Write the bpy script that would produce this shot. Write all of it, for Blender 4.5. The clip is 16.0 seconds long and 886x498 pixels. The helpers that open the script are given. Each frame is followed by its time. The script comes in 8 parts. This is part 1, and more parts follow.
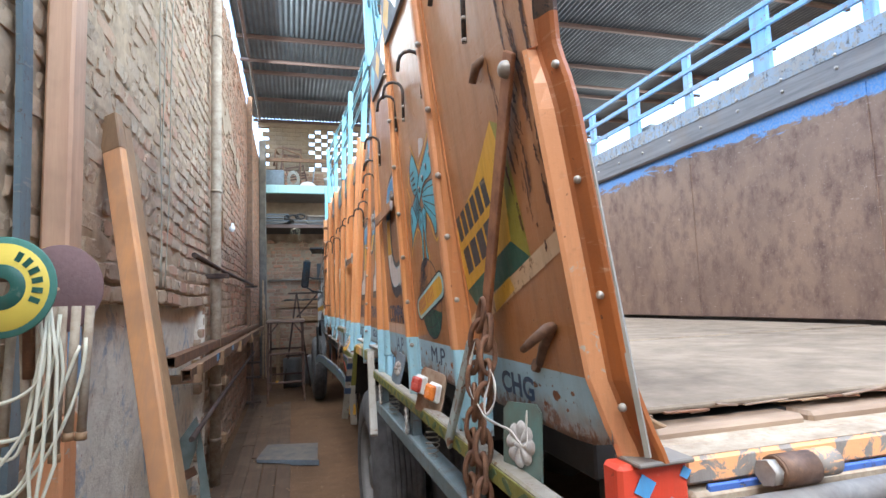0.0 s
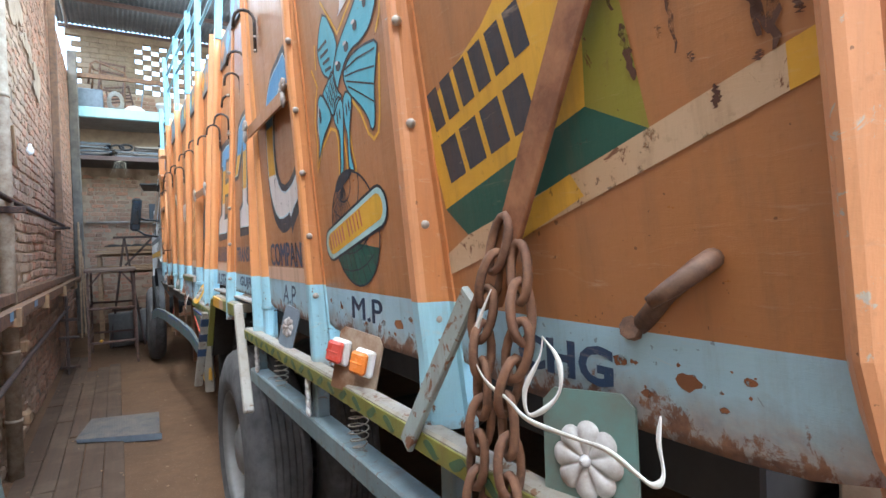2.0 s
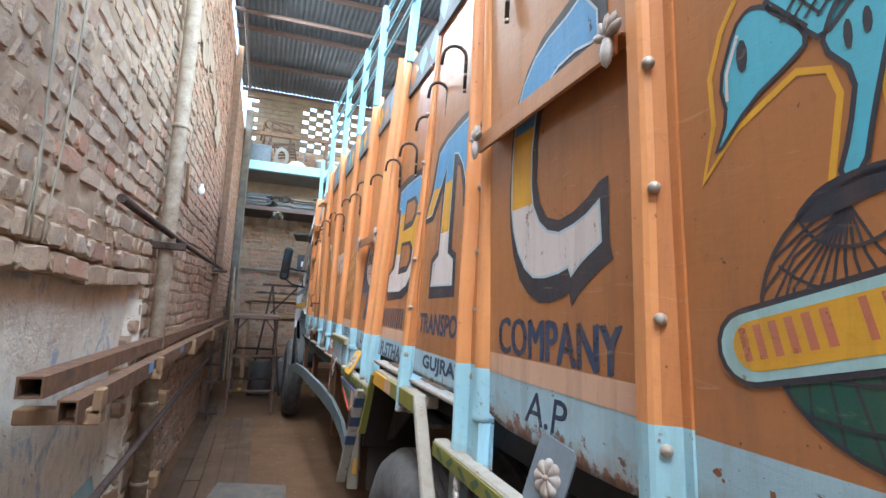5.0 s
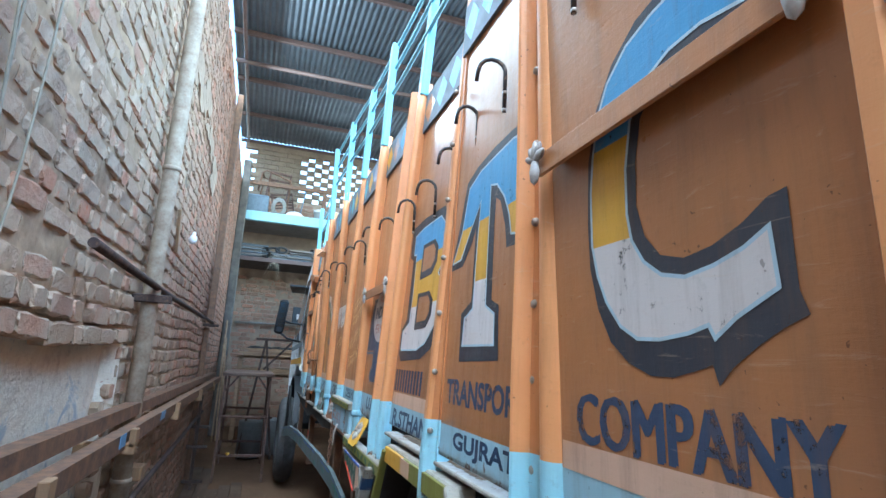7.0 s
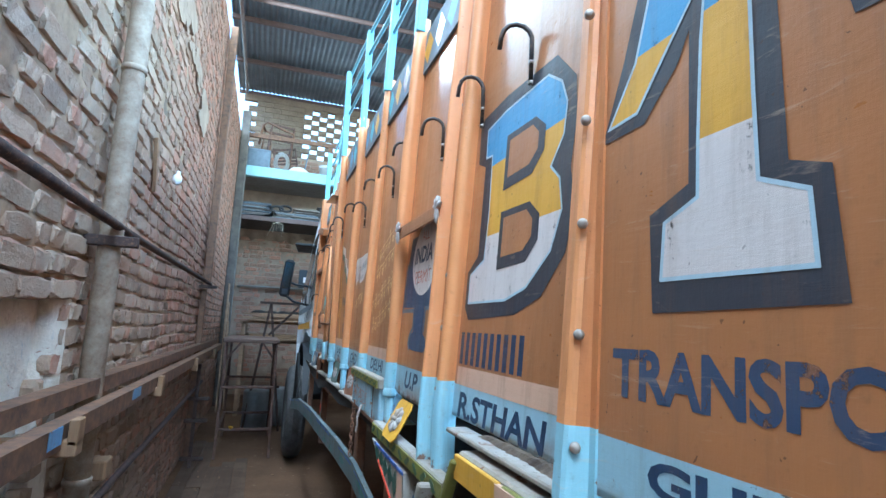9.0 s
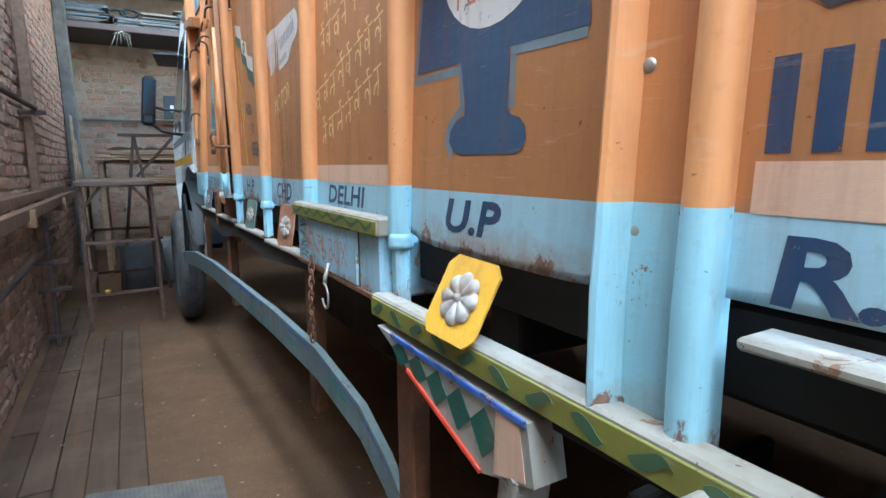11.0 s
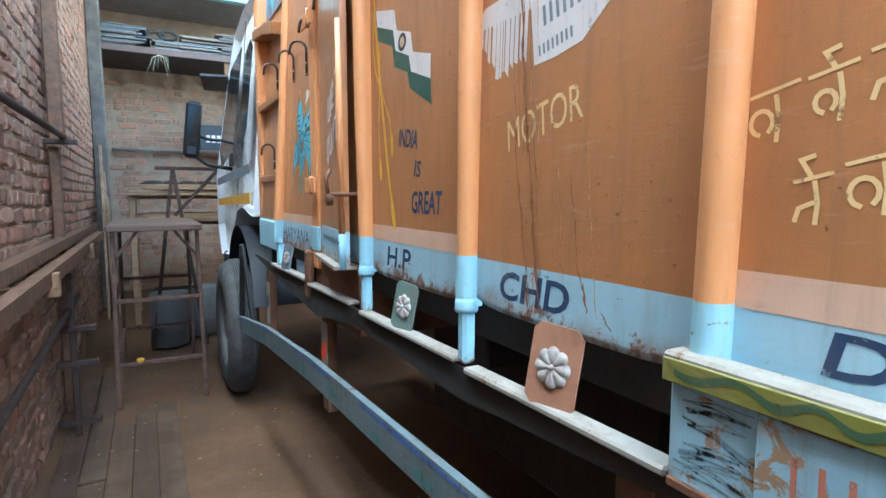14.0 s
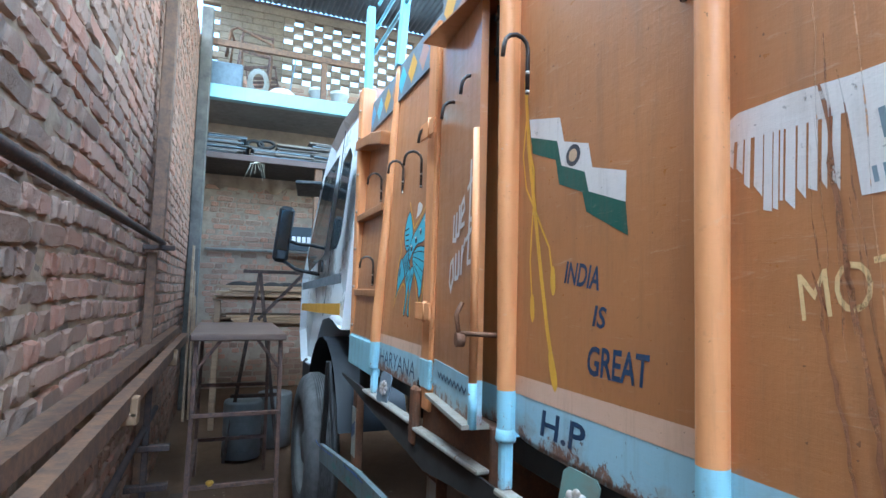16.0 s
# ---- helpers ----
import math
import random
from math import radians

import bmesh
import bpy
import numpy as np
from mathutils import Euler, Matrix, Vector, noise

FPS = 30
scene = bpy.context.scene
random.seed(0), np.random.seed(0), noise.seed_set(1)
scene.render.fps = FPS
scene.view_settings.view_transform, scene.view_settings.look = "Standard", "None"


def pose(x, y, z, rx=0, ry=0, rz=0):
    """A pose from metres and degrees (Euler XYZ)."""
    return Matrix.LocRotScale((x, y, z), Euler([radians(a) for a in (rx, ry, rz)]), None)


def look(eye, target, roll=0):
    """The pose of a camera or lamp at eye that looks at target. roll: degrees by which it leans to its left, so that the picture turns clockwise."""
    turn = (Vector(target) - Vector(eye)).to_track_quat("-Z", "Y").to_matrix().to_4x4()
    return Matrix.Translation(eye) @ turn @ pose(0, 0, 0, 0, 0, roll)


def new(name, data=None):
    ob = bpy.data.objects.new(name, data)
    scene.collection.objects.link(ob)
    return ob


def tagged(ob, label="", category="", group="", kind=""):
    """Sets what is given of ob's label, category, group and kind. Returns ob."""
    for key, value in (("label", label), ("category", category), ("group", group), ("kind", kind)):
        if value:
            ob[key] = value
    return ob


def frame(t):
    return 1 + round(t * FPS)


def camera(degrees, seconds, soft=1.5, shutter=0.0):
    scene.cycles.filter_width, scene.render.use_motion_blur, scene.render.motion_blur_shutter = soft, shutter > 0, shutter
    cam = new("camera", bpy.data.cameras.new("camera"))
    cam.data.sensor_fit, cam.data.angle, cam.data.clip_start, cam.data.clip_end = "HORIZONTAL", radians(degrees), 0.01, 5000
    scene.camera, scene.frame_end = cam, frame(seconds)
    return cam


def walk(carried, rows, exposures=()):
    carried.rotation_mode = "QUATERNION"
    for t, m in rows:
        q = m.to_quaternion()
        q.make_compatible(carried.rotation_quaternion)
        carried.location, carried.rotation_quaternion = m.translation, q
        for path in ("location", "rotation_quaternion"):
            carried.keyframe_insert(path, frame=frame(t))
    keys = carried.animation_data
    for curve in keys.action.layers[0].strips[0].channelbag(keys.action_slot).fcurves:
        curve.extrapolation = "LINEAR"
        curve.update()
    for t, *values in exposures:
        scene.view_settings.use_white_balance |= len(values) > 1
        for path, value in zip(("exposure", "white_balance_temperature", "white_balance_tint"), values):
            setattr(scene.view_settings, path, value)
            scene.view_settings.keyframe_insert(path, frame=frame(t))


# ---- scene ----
cam = camera(78.6, 16.0)
PATH = [
    (0, (0.163, 0.038, 1.383), (0.702, 1.955, 1.576), -2.1),
    (0.5, (0.159, 0.192, 1.361), (0.732, 2.102, 1.517), -1.5),
    (1, (0.111, 0.393, 1.358), (0.866, 2.243, 1.433), -1.6),
    (1.5, (0.104, 0.485, 1.346), (1.087, 2.227, 1.347), -1.7),
    (2, (0.14, 0.584, 1.354), (1.172, 2.297, 1.336), -2.0),
    (2.5, (0.172, 0.682, 1.354), (1.139, 2.433, 1.317), -2.0),
    (3, (0.132, 0.823, 1.346), (1.016, 2.617, 1.303), -1.1),
    (3.5, (0.068, 0.947, 1.36), (0.873, 2.777, 1.321), -0.1),
    (4, (0.054, 1.069, 1.353), (0.803, 2.923, 1.329), 0.4),
    (4.5, (0.096, 1.26, 1.371), (0.764, 3.143, 1.466), 1.8),
    (5, (0.107, 1.391, 1.381), (0.723, 3.28, 1.608), 3.3),
    (5.2, (0.102, 1.447, 1.382), (0.705, 3.333, 1.661), 3.5),
    (7.3, (0.105, 1.763, 1.409), (0.718, 3.621, 1.824), 3.0),
    (7.5, (0.115, 1.829, 1.409), (0.71, 3.694, 1.819), 3.1),
    (8, (0.141, 1.98, 1.404), (0.698, 3.866, 1.768), 3.4),
    (8.2, (0.147, 2.057, 1.397), (0.7, 3.949, 1.739), 3.4),
    (10.3, (0.147, 3.133, 1.357), (1.019, 4.933, 1.374), -0.1),
    (10.5, (0.155, 3.227, 1.34), (1.073, 5.001, 1.238), -0.2),
    (11, (0.163, 3.429, 1.3), (1.147, 5.142, 0.99), -0.5),
    (11.5, (0.169, 3.62, 1.308), (1.172, 5.306, 0.919), -0.0),
    (12, (0.156, 3.775, 1.292), (1.145, 5.458, 0.853), 0.9),
    (12.5, (0.117, 3.999, 1.298), (1.099, 5.675, 0.822), 1.8),
    (13, (0.1, 4.149, 1.308), (1.092, 5.826, 0.86), 1.5),
    (13.5, (0.095, 4.37, 1.336), (1.07, 6.086, 1.01), 0.2),
    (14, (0.025, 4.498, 1.383), (0.978, 6.245, 1.185), 0.0),
    (14.5, (-0.058, 4.583, 1.422), (0.869, 6.354, 1.339), 0.6),
    (15, (-0.098, 4.634, 1.449), (0.771, 6.436, 1.461), 1.2),
    (15.5, (-0.082, 4.736, 1.456), (0.713, 6.569, 1.546), 1.4),
    (16, (-0.024, 4.876, 1.484), (0.709, 6.73, 1.642), 1.5),
]
EXPOSURE = [(0, 3.0, 6200, 2), (1.0, 3.12, 5400, -6), (1.5, 3.14, 5550, -6), (2.2, 3.46, 6050, 1), (3, 3.46, 6100, 1), (4, 3.46, 6000, 0), (5, 3.32, 6050, 0), (7.5, 3.14, 4900, -9), (8, 3.12, 4850, -9), (10.5, 3.44, 5250, -8), (11.5, 3.58, 5350, -7), (12.5, 3.76, 5400, -6), (13.5, 3.84, 5250, -9), (14.0, 3.78, 5300, -8), (14.5, 3.7, 5150, -9), (15.5, 3.62, 4850, -11), (16, 3.54, 4900, -9)]
walk(cam, [(t, look(eye, target, roll)) for t, eye, target, roll in PATH], EXPOSURE)

# ---- world and light ----
W = bpy.data.worlds.new("sky")
scene.world = W
W.use_nodes = True
wn = W.node_tree
sky = wn.nodes.new("ShaderNodeTexSky")
sky.sky_type, sky.sun_disc = "NISHITA", False
sky.sun_elevation, sky.sun_rotation = radians(58), radians(208)
wn.nodes["Background"].inputs["Strength"].default_value = 0.15
wn.links.new(sky.outputs[0], wn.nodes["Background"].inputs["Color"])

sun = new("sun", bpy.data.lights.new("sun", "SUN"))
sun.data.energy, sun.data.angle, sun.data.color = 0.58, radians(80), (1.0, 0.97, 0.93)
sun.matrix_basis = look((0, 0, 0), (-0.03, 0.42, -1.0))


def opening_lamp(name, eye, target, sx, sy, watts, color):
    """The sky's light in an opening of the shed."""
    d = bpy.data.lights.new(name, "AREA")
    d.shape, d.size, d.size_y, d.energy, d.color = "RECTANGLE", sx, sy, watts, color
    ob = new(name, d)
    ob.matrix_basis = look(eye, target)
    return ob


opening_lamp("wall_top_light", (-0.62, 7.9, 5.35), (1.6, 7.9, 3.6), 4.2, 1.0, 36, (0.9, 0.95, 1.0))
opening_lamp("side_light", (8.6, 7.0, 4.2), (2.0, 7.0, 2.0), 13.0, 3.2, 88, (0.95, 0.97, 1.0))
opening_lamp("lattice_light", (1.2, 13.75, 5.2), (1.0, 8, 3.0), 3.4, 1.0, 12, (0.9, 0.95, 1.0))


# ---- materials ----
def srgb(r, g, b):
    return tuple(((c / 255) / 12.92 if c <= 10 else ((c / 255 + 0.055) / 1.055) ** 2.4) for c in (r, g, b)) + (1.0,)


class Nodes:
    """A short way to write node materials."""

    def __init__(self, name):
        self.m = bpy.data.materials.new(name)
        self.m.use_nodes = True
        self.t = self.m.node_tree
        self.b = self.t.nodes["Principled BSDF"]
        self.geo = self.t.nodes.new("ShaderNodeNewGeometry")
        self.pos = self.geo.outputs["Position"]

    def put(self, kind, **ins):
        n = self.t.nodes.new(kind)
        for k, v in ins.items():
            self.set(n.inputs[k.replace("_", " ")], v)
        return n

    def set(self, socket, v):
        if isinstance(v, bpy.types.NodeSocket):
            self.t.links.new(v, socket)
        else:
            socket.default_value = v

    def noise(self, scale, detail=4.0, rough=0.6, at=None, dist=0.0):
        n = self.put("ShaderNodeTexNoise", Scale=scale, Detail=detail, Roughness=rough, Distortion=dist)
        self.set(n.inputs["Vector"], at or self.pos)
        return n.outputs["Fac"]

    def stretch(self, x, y, z):
        n = self.t.nodes.new("ShaderNodeMapping")
        self.set(n.inputs["Vector"], self.pos)
        n.inputs["Scale"].default_value = (x, y, z)
        return n.outputs["Vector"]

    def ramp(self, fac, lo, hi, a=0.0, b=1.0):
        n = self.put("ShaderNodeMapRange")
        self.set(n.inputs["Value"], fac)
        n.inputs["From Min"].default_value, n.inputs["From Max"].default_value = lo, hi
        n.inputs["To Min"].default_value, n.inputs["To Max"].default_value = a, b
        return n.outputs["Result"]

    def mix(self, fac, a, b):
        n = self.t.nodes.new("ShaderNodeMix")
        n.data_type = "RGBA"
        self.set(n.inputs[0], fac)
        self.set(n.inputs[6], a)
        self.set(n.inputs[7], b)
        return n.outputs[2]

    def math(self, op, a, b=0.0):
        n = self.t.nodes.new("ShaderNodeMath")
        n.operation = op
        self.set(n.inputs[0], a)
        self.set(n.inputs[1], b)
        return n.outputs[0]

    def axis(self, i):
        n = self.t.nodes.new("ShaderNodeSeparateXYZ")
        self.set(n.inputs[0], self.pos)
        return n.outputs[i]

    def bump(self, height, strength=0.3, distance=0.004):
        n = self.put("ShaderNodeBump", Strength=strength, Distance=distance)
        self.set(n.inputs["Height"], height)
        self.set(self.b.inputs["Normal"], n.outputs[0])

    def done(self, color, rough=0.6, metal=0.0, spec=0.5, coat=0.0):
        self.set(self.b.inputs["Base Color"], color)
        self.set(self.b.inputs["Roughness"], rough)
        self.set(self.b.inputs["Metallic"], metal)
        self.set(self.b.inputs["Specular IOR Level"], spec)
        self.set(self.b.inputs["Coat Weight"], coat)
        self.b.inputs["Coat Roughness"].default_value = 0.18
        return self.m


RUST = srgb(92, 56, 36)


def paint(name, col, worn, wear=0.35, rough=0.42, chip=None, low=None, coat=0.0, thin=0.0, chips=0.66):
    """Old brush paint: patchy tone, rain streaks, scuffs, chips to what is below, and rust above a sheet's lower edge."""
    n = Nodes(name)
    big = n.noise(2.3, 4, 0.65)
    streak = n.noise(9.0, 5, 0.7, at=n.stretch(3.0, 3.0, 0.30))
    fine = n.noise(60.0, 4, 0.65)
    scuff = n.noise(26.0, 5, 0.7, at=n.stretch(1.0, 0.35, 2.4), dist=0.8)
    c = n.mix(n.math("MULTIPLY", n.ramp(big, 0.32, 0.7), wear), col, worn)
    c = n.mix(n.ramp(streak, 0.50, 0.8, 0, 0.55 * wear), c, srgb(112, 86, 66))
    c = n.mix(n.ramp(scuff, 0.60, 0.74, 0, 0.42 * wear), c, srgb(206, 180, 156))
    c = n.mix(n.ramp(fine, 0.60, 0.80, 0, 0.35 * wear), c, srgb(96, 66, 48))
    dots = n.noise(95.0, 2, 0.5, dist=0.3)
    c = n.mix(n.ramp(n.math("ADD", dots, n.math("MULTIPLY", big, 0.25)), 0.865, 0.885, 0, 0.8 * wear), c, srgb(74, 48, 36))
    if chip:
        spots = n.noise(24.0, 6, 0.72, dist=0.6)
        c = n.mix(n.ramp(spots, chips, chips + 0.03), c, chip)
    if low:
        tan = n.mix(n.ramp(fine, 0.3, 0.7), srgb(118, 80, 54), srgb(160, 126, 96))
        h = n.math("ADD", n.axis(2), n.math("MULTIPLY", n.noise(7.0, 5, 0.65, dist=0.4), -0.18))
        c = n.mix(n.ramp(h, low - 0.090, low - 0.045, 0.65, 0.0), c, tan)
        h = n.math("ADD", n.axis(2), n.math("MULTIPLY", n.noise(26.0, 8, 0.75, at=n.stretch(1, 1, 0.8), dist=0.3), -0.26))
        c = n.mix(n.ramp(h, low - 0.122, low - 0.108, 0.92, 0.0), c, n.mix(n.ramp(fine, 0.35, 0.65), RUST, srgb(132, 88, 58)))
        patch = n.noise(15.0, 6, 0.7, at=n.stretch(0.6, 0.8, 1.3))
        c = n.mix(n.ramp(patch, 0.67, 0.69, 0, 0.85), c, RUST)
    n.bump(n.math("ADD", n.math("ADD", n.math("ADD", fine, scuff), n.math("MULTIPLY", streak, 2.0)), n.math("MULTIPLY", big, 9.0)), 0.18, 0.003)
    if thin:
        # brush paint worn through to what lies below
        gone = n.math("ADD", n.math("MULTIPLY", n.noise(38.0, 5, 0.75), 0.65), n.math("MULTIPLY", streak, 0.35))
        n.set(n.b.inputs["Alpha"], n.ramp(gone, 0.68 - 0.2 * thin, 0.62 - 0.2 * thin, 0.25, 1.0))
    return n.done(c, n.ramp(n.math("ADD", streak, scuff), 0.7, 1.4, rough - 0.08, rough + 0.20), coat=coat)


def plain(name, col, rough=0.6, metal=0.0, var=0.25, scale=20.0, bump=0.15, dark=None):
    n = Nodes(name)
    a = n.noise(scale, 5, 0.65)
    b = n.noise(scale / 9, 3, 0.6)
    d = dark or tuple(c * 0.5 for c in col[:3]) + (1.0,)
    c = n.mix(n.math("MULTIPLY", n.ramp(n.math("ADD", a, b), 0.75, 1.35), var * 2), col, d)
    n.bump(a, bump, 0.004)
    return n.done(c, n.ramp(a, 0.3, 0.7, max(0.05, rough - 0.08), rough + 0.08), metal)


def wood(name, col, dark, along=1, rough=0.75):
    """Sawn, dusty wood with grain along one axis and a tone for each piece."""
    n = Nodes(name)
    s = [22.0, 22.0, 22.0]
    s[along] = 1.4
    grain = n.noise(1.0, 6, 0.7, at=n.stretch(*s), dist=0.4)
    dirt = n.noise(3.0, 4, 0.65)
    rnd = n.t.nodes.new("ShaderNodeObjectInfo").outputs["Random"]
    c = n.mix(n.ramp(grain, 0.35, 0.7), col, dark)
    c = n.mix(n.ramp(dirt, 0.45, 0.75, 0, 0.6), c, srgb(124, 102, 82))
    c = n.mix(n.math("MULTIPLY", rnd, 0.35), c, dark)
    n.bump(grain, 0.3, 0.004)
    return n.done(c, rough)


def steel_rust(name, a, b, rough=0.75):
    n = Nodes(name)
    f = n.noise(18.0, 6, 0.7)
    g = n.noise(90.0, 3, 0.6)
    c = n.mix(n.ramp(f, 0.35, 0.65), a, b)
    c = n.mix(n.ramp(g, 0.55, 0.75, 0, 0.5), c, srgb(150, 110, 80))
    n.bump(n.math("ADD", f, g), 0.22, 0.003)
    return n.done(c, rough, 0.25)


def brick_mat(name):
    n = Nodes(name)
    rnd = n.geo.outputs["Random Per Island"]
    info = n.t.nodes.new("ShaderNodeObjectInfo").outputs["Random"]
    r = n.math("FRACT", n.math("ADD", rnd, n.math("MULTIPLY", info, 7.3)))
    dust = n.noise(5.0, 5, 0.7)
    grit = n.noise(55.0, 5, 0.7)
    c = n.mix(r, srgb(158, 130, 106), srgb(200, 172, 146))
    c = n.mix(n.ramp(r, 0.76, 0.86, 0, 0.7), c, srgb(172, 112, 86))
    c = n.mix(n.ramp(n.math("FRACT", n.math("MULTIPLY", r, 5.0)), 0.82, 0.88, 0, 0.4), c, srgb(134, 120, 110))
    # the far stretch is redder, less dusty brick, its colour darkened for dimmer light
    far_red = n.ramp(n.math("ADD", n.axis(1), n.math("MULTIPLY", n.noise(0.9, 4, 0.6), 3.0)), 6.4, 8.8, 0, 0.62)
    c = n.mix(n.ramp(dust, 0.42, 0.74, 0.08, 0.7), c, srgb(184, 170, 148))
    c = n.mix(n.ramp(n.noise(1.1, 4, 0.65), 0.50, 0.68, 0, 0.45), c, srgb(150, 126, 108))
    c = n.mix(n.ramp(n.noise(7.0, 5, 0.7, dist=0.7), 0.66, 0.72, 0, 0.75), c, srgb(196, 122, 92))
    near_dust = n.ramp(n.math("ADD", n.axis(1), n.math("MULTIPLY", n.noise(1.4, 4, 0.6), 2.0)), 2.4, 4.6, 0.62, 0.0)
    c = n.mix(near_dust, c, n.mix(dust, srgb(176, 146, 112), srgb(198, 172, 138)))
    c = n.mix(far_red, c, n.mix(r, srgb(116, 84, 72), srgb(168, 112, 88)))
    c = n.mix(n.ramp(grit, 0.55, 0.8, 0, 0.55), c, srgb(112, 92, 80))
    n.bump(n.math("ADD", grit, n.math("MULTIPLY", n.noise(22.0, 6, 0.7), 2.0)), 0.75, 0.008)
    return n.done(c, 0.92, spec=0.2)


ORANGE = paint("orange_panel_paint", srgb(180, 120, 72), srgb(158, 107, 68), 0.8, 0.34, coat=0.6)
POST = paint("light_orange_post_paint", srgb(222, 155, 100), srgb(202, 136, 86), 0.7, 0.42, chip=srgb(186, 178, 168), chips=0.70)
# rust-stained orange, darkened further to hold the shade of the rear-turned face
POSTR = paint("stained_shaded_post_paint", srgb(180, 102, 48), srgb(128, 74, 42), 1.0, 0.42, chip=srgb(86, 58, 44), chips=0.66)
# post orange darkened, the shade of the recessed webs put into its colour
POSTSHADE = paint("shaded_orange_post_paint", srgb(202, 134, 82), srgb(176, 110, 66), 0.8, 0.42, chip=srgb(120, 78, 52), chips=0.68)
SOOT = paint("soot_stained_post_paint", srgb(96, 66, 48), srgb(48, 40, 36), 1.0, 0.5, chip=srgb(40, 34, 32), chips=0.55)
POSTW = paint("chipped_orange_post_paint", srgb(216, 152, 106), srgb(196, 134, 94), 0.8, 0.42, chip=srgb(182, 170, 156), chips=0.62)
BLUE = paint("pale_blue_paint", srgb(168, 196, 208), srgb(150, 180, 194), 0.6, 0.45, low=1.155)
BLUEP = paint("bright_pale_blue_paint", srgb(164, 206, 220), srgb(150, 190, 204), 0.7, 0.45, chip=srgb(128, 98, 78), chips=0.635, low=1.035)
PINK = paint("faded_pink_strip_paint", srgb(214, 176, 152), srgb(198, 160, 132), 0.7, 0.55)
NAVY = paint("navy_letter_paint", srgb(36, 56, 88), srgb(52, 72, 100), 0.7, 0.45, thin=0.22)
NAVYW = paint("faded_navy_letter_paint", srgb(46, 60, 90), srgb(72, 84, 106), 0.9, 0.5, thin=0.38)
NAVYK = paint("navy_key_paint", srgb(44, 66, 98), srgb(64, 84, 110), 0.8, 0.45)
RIMW = paint("pale_blue_rim_paint", srgb(186, 206, 218), srgb(170, 188, 198), 0.7, 0.5)
DARK = paint("dark_outline_paint", srgb(44, 48, 60), srgb(72, 70, 74), 0.8, 0.45)
WHITE = paint("white_letter_paint", srgb(222, 212, 208), srgb(200, 190, 186), 0.6, 0.45, thin=0.15)
YELLOW = paint("yellow_paint", srgb(224, 172, 56), srgb(198, 148, 54), 0.7, 0.45)
SKYB = paint("sky_blue_letter_paint", srgb(84, 150, 200), srgb(100, 160, 196), 0.6, 0.42, thin=0.15)
CYAN = paint("cyan_bird_paint", srgb(92, 184, 208), srgb(110, 176, 190), 0.5, 0.42)
GREEN = paint("deep_green_paint", srgb(36, 86, 74), srgb(50, 84, 72), 0.6, 0.42)
LIME = paint("worn_yellow_green_paint", srgb(150, 148, 50), srgb(130, 112, 50), 0.9, 0.45, chip=srgb(110, 64, 34))
CREAM = paint("cream_stripe_paint", srgb(206, 180, 150), srgb(190, 150, 112), 0.8, 0.5, chip=srgb(120, 80, 56), chips=0.60, thin=0.3)
SCRIPT = paint("cream_script_paint", srgb(230, 196, 140), srgb(210, 170, 116), 0.6, 0.5, thin=0.35)
RED = paint("red_paint", srgb(214, 68, 44), srgb(196, 70, 46), 0.5, 0.45)
REDL = paint("thin_red_brush_paint", srgb(196, 110, 84), srgb(186, 130, 110), 0.8, 0.5, thin=0.4)
OLIVE = paint("olive_rail_paint", srgb(134, 130, 54), srgb(112, 108, 58), 0.8, 0.5, chip=srgb(110, 96, 60))
LEAF = paint("dark_green_leaf_paint", srgb(62, 92, 66), srgb(80, 96, 66), 0.8, 0.5)
RAILW = paint("dirty_white_sill_paint", srgb(162, 158, 150), srgb(138, 128, 114), 1.0, 0.6, chip=srgb(116, 86, 64), chips=0.61)
GREYB = paint("grey_blue_rail_paint", srgb(116, 131, 134), srgb(92, 103, 106), 1.0, 0.55, chip=srgb(96, 84, 76), chips=0.60)
RAILB = paint("blue_top_rail_paint", srgb(150, 204, 220), srgb(130, 184, 200), 0.6, 0.5, chip=srgb(170, 160, 140))
BRIGHTB = paint("worn_bright_blue_paint", srgb(104, 154, 198), srgb(130, 150, 170), 1.0, 0.55, chip=srgb(128, 116, 106), chips=0.58)
TEALG = paint("worn_teal_diamond_paint", srgb(62, 118, 112), srgb(88, 122, 118), 0.9, 0.5, thin=0.25)
BRIGHTN = paint("worn_blue_line_paint", srgb(58, 96, 176), srgb(92, 116, 160), 0.9, 0.5, thin=0.45)
BLACK = plain("black_steel", srgb(34, 32, 32), 0.6, 0.0, 0.3)
HOOKM = steel_rust("dark_rubbed_hook_iron", srgb(70, 58, 52), srgb(44, 40, 40), 0.5)
UNDER = plain("dusty_dark_chassis", srgb(46, 40, 36), 0.9, 0.0, 0.4, 8.0)
RUBBER = plain("dusty_tyre_rubber", srgb(98, 96, 96), 0.85, 0.0, 0.55, 14.0, 0.35, srgb(58, 56, 56))
RIM = plain("grey_wheel_steel", srgb(128, 126, 124), 0.6, 0.2, 0.3)
CHROME = plain("dull_bolt_steel", srgb(176, 166, 156), 0.5, 0.45, 0.4, 60)
RUSTY = steel_rust("rusted_chain_iron", srgb(138, 98, 74), srgb(92, 66, 54))
RUSTP = steel_rust("rust_brown_sheet", srgb(126, 84, 58), srgb(96, 70, 56))
TIEB = steel_rust("brown_tie_bar_iron", srgb(172, 118, 82), srgb(128, 84, 60))
PEEL = paint("peeling_grey_tube_paint", srgb(150, 140, 130), srgb(114, 104, 96), 1.0, 0.7, chip=srgb(232, 164, 112), chips=0.485)
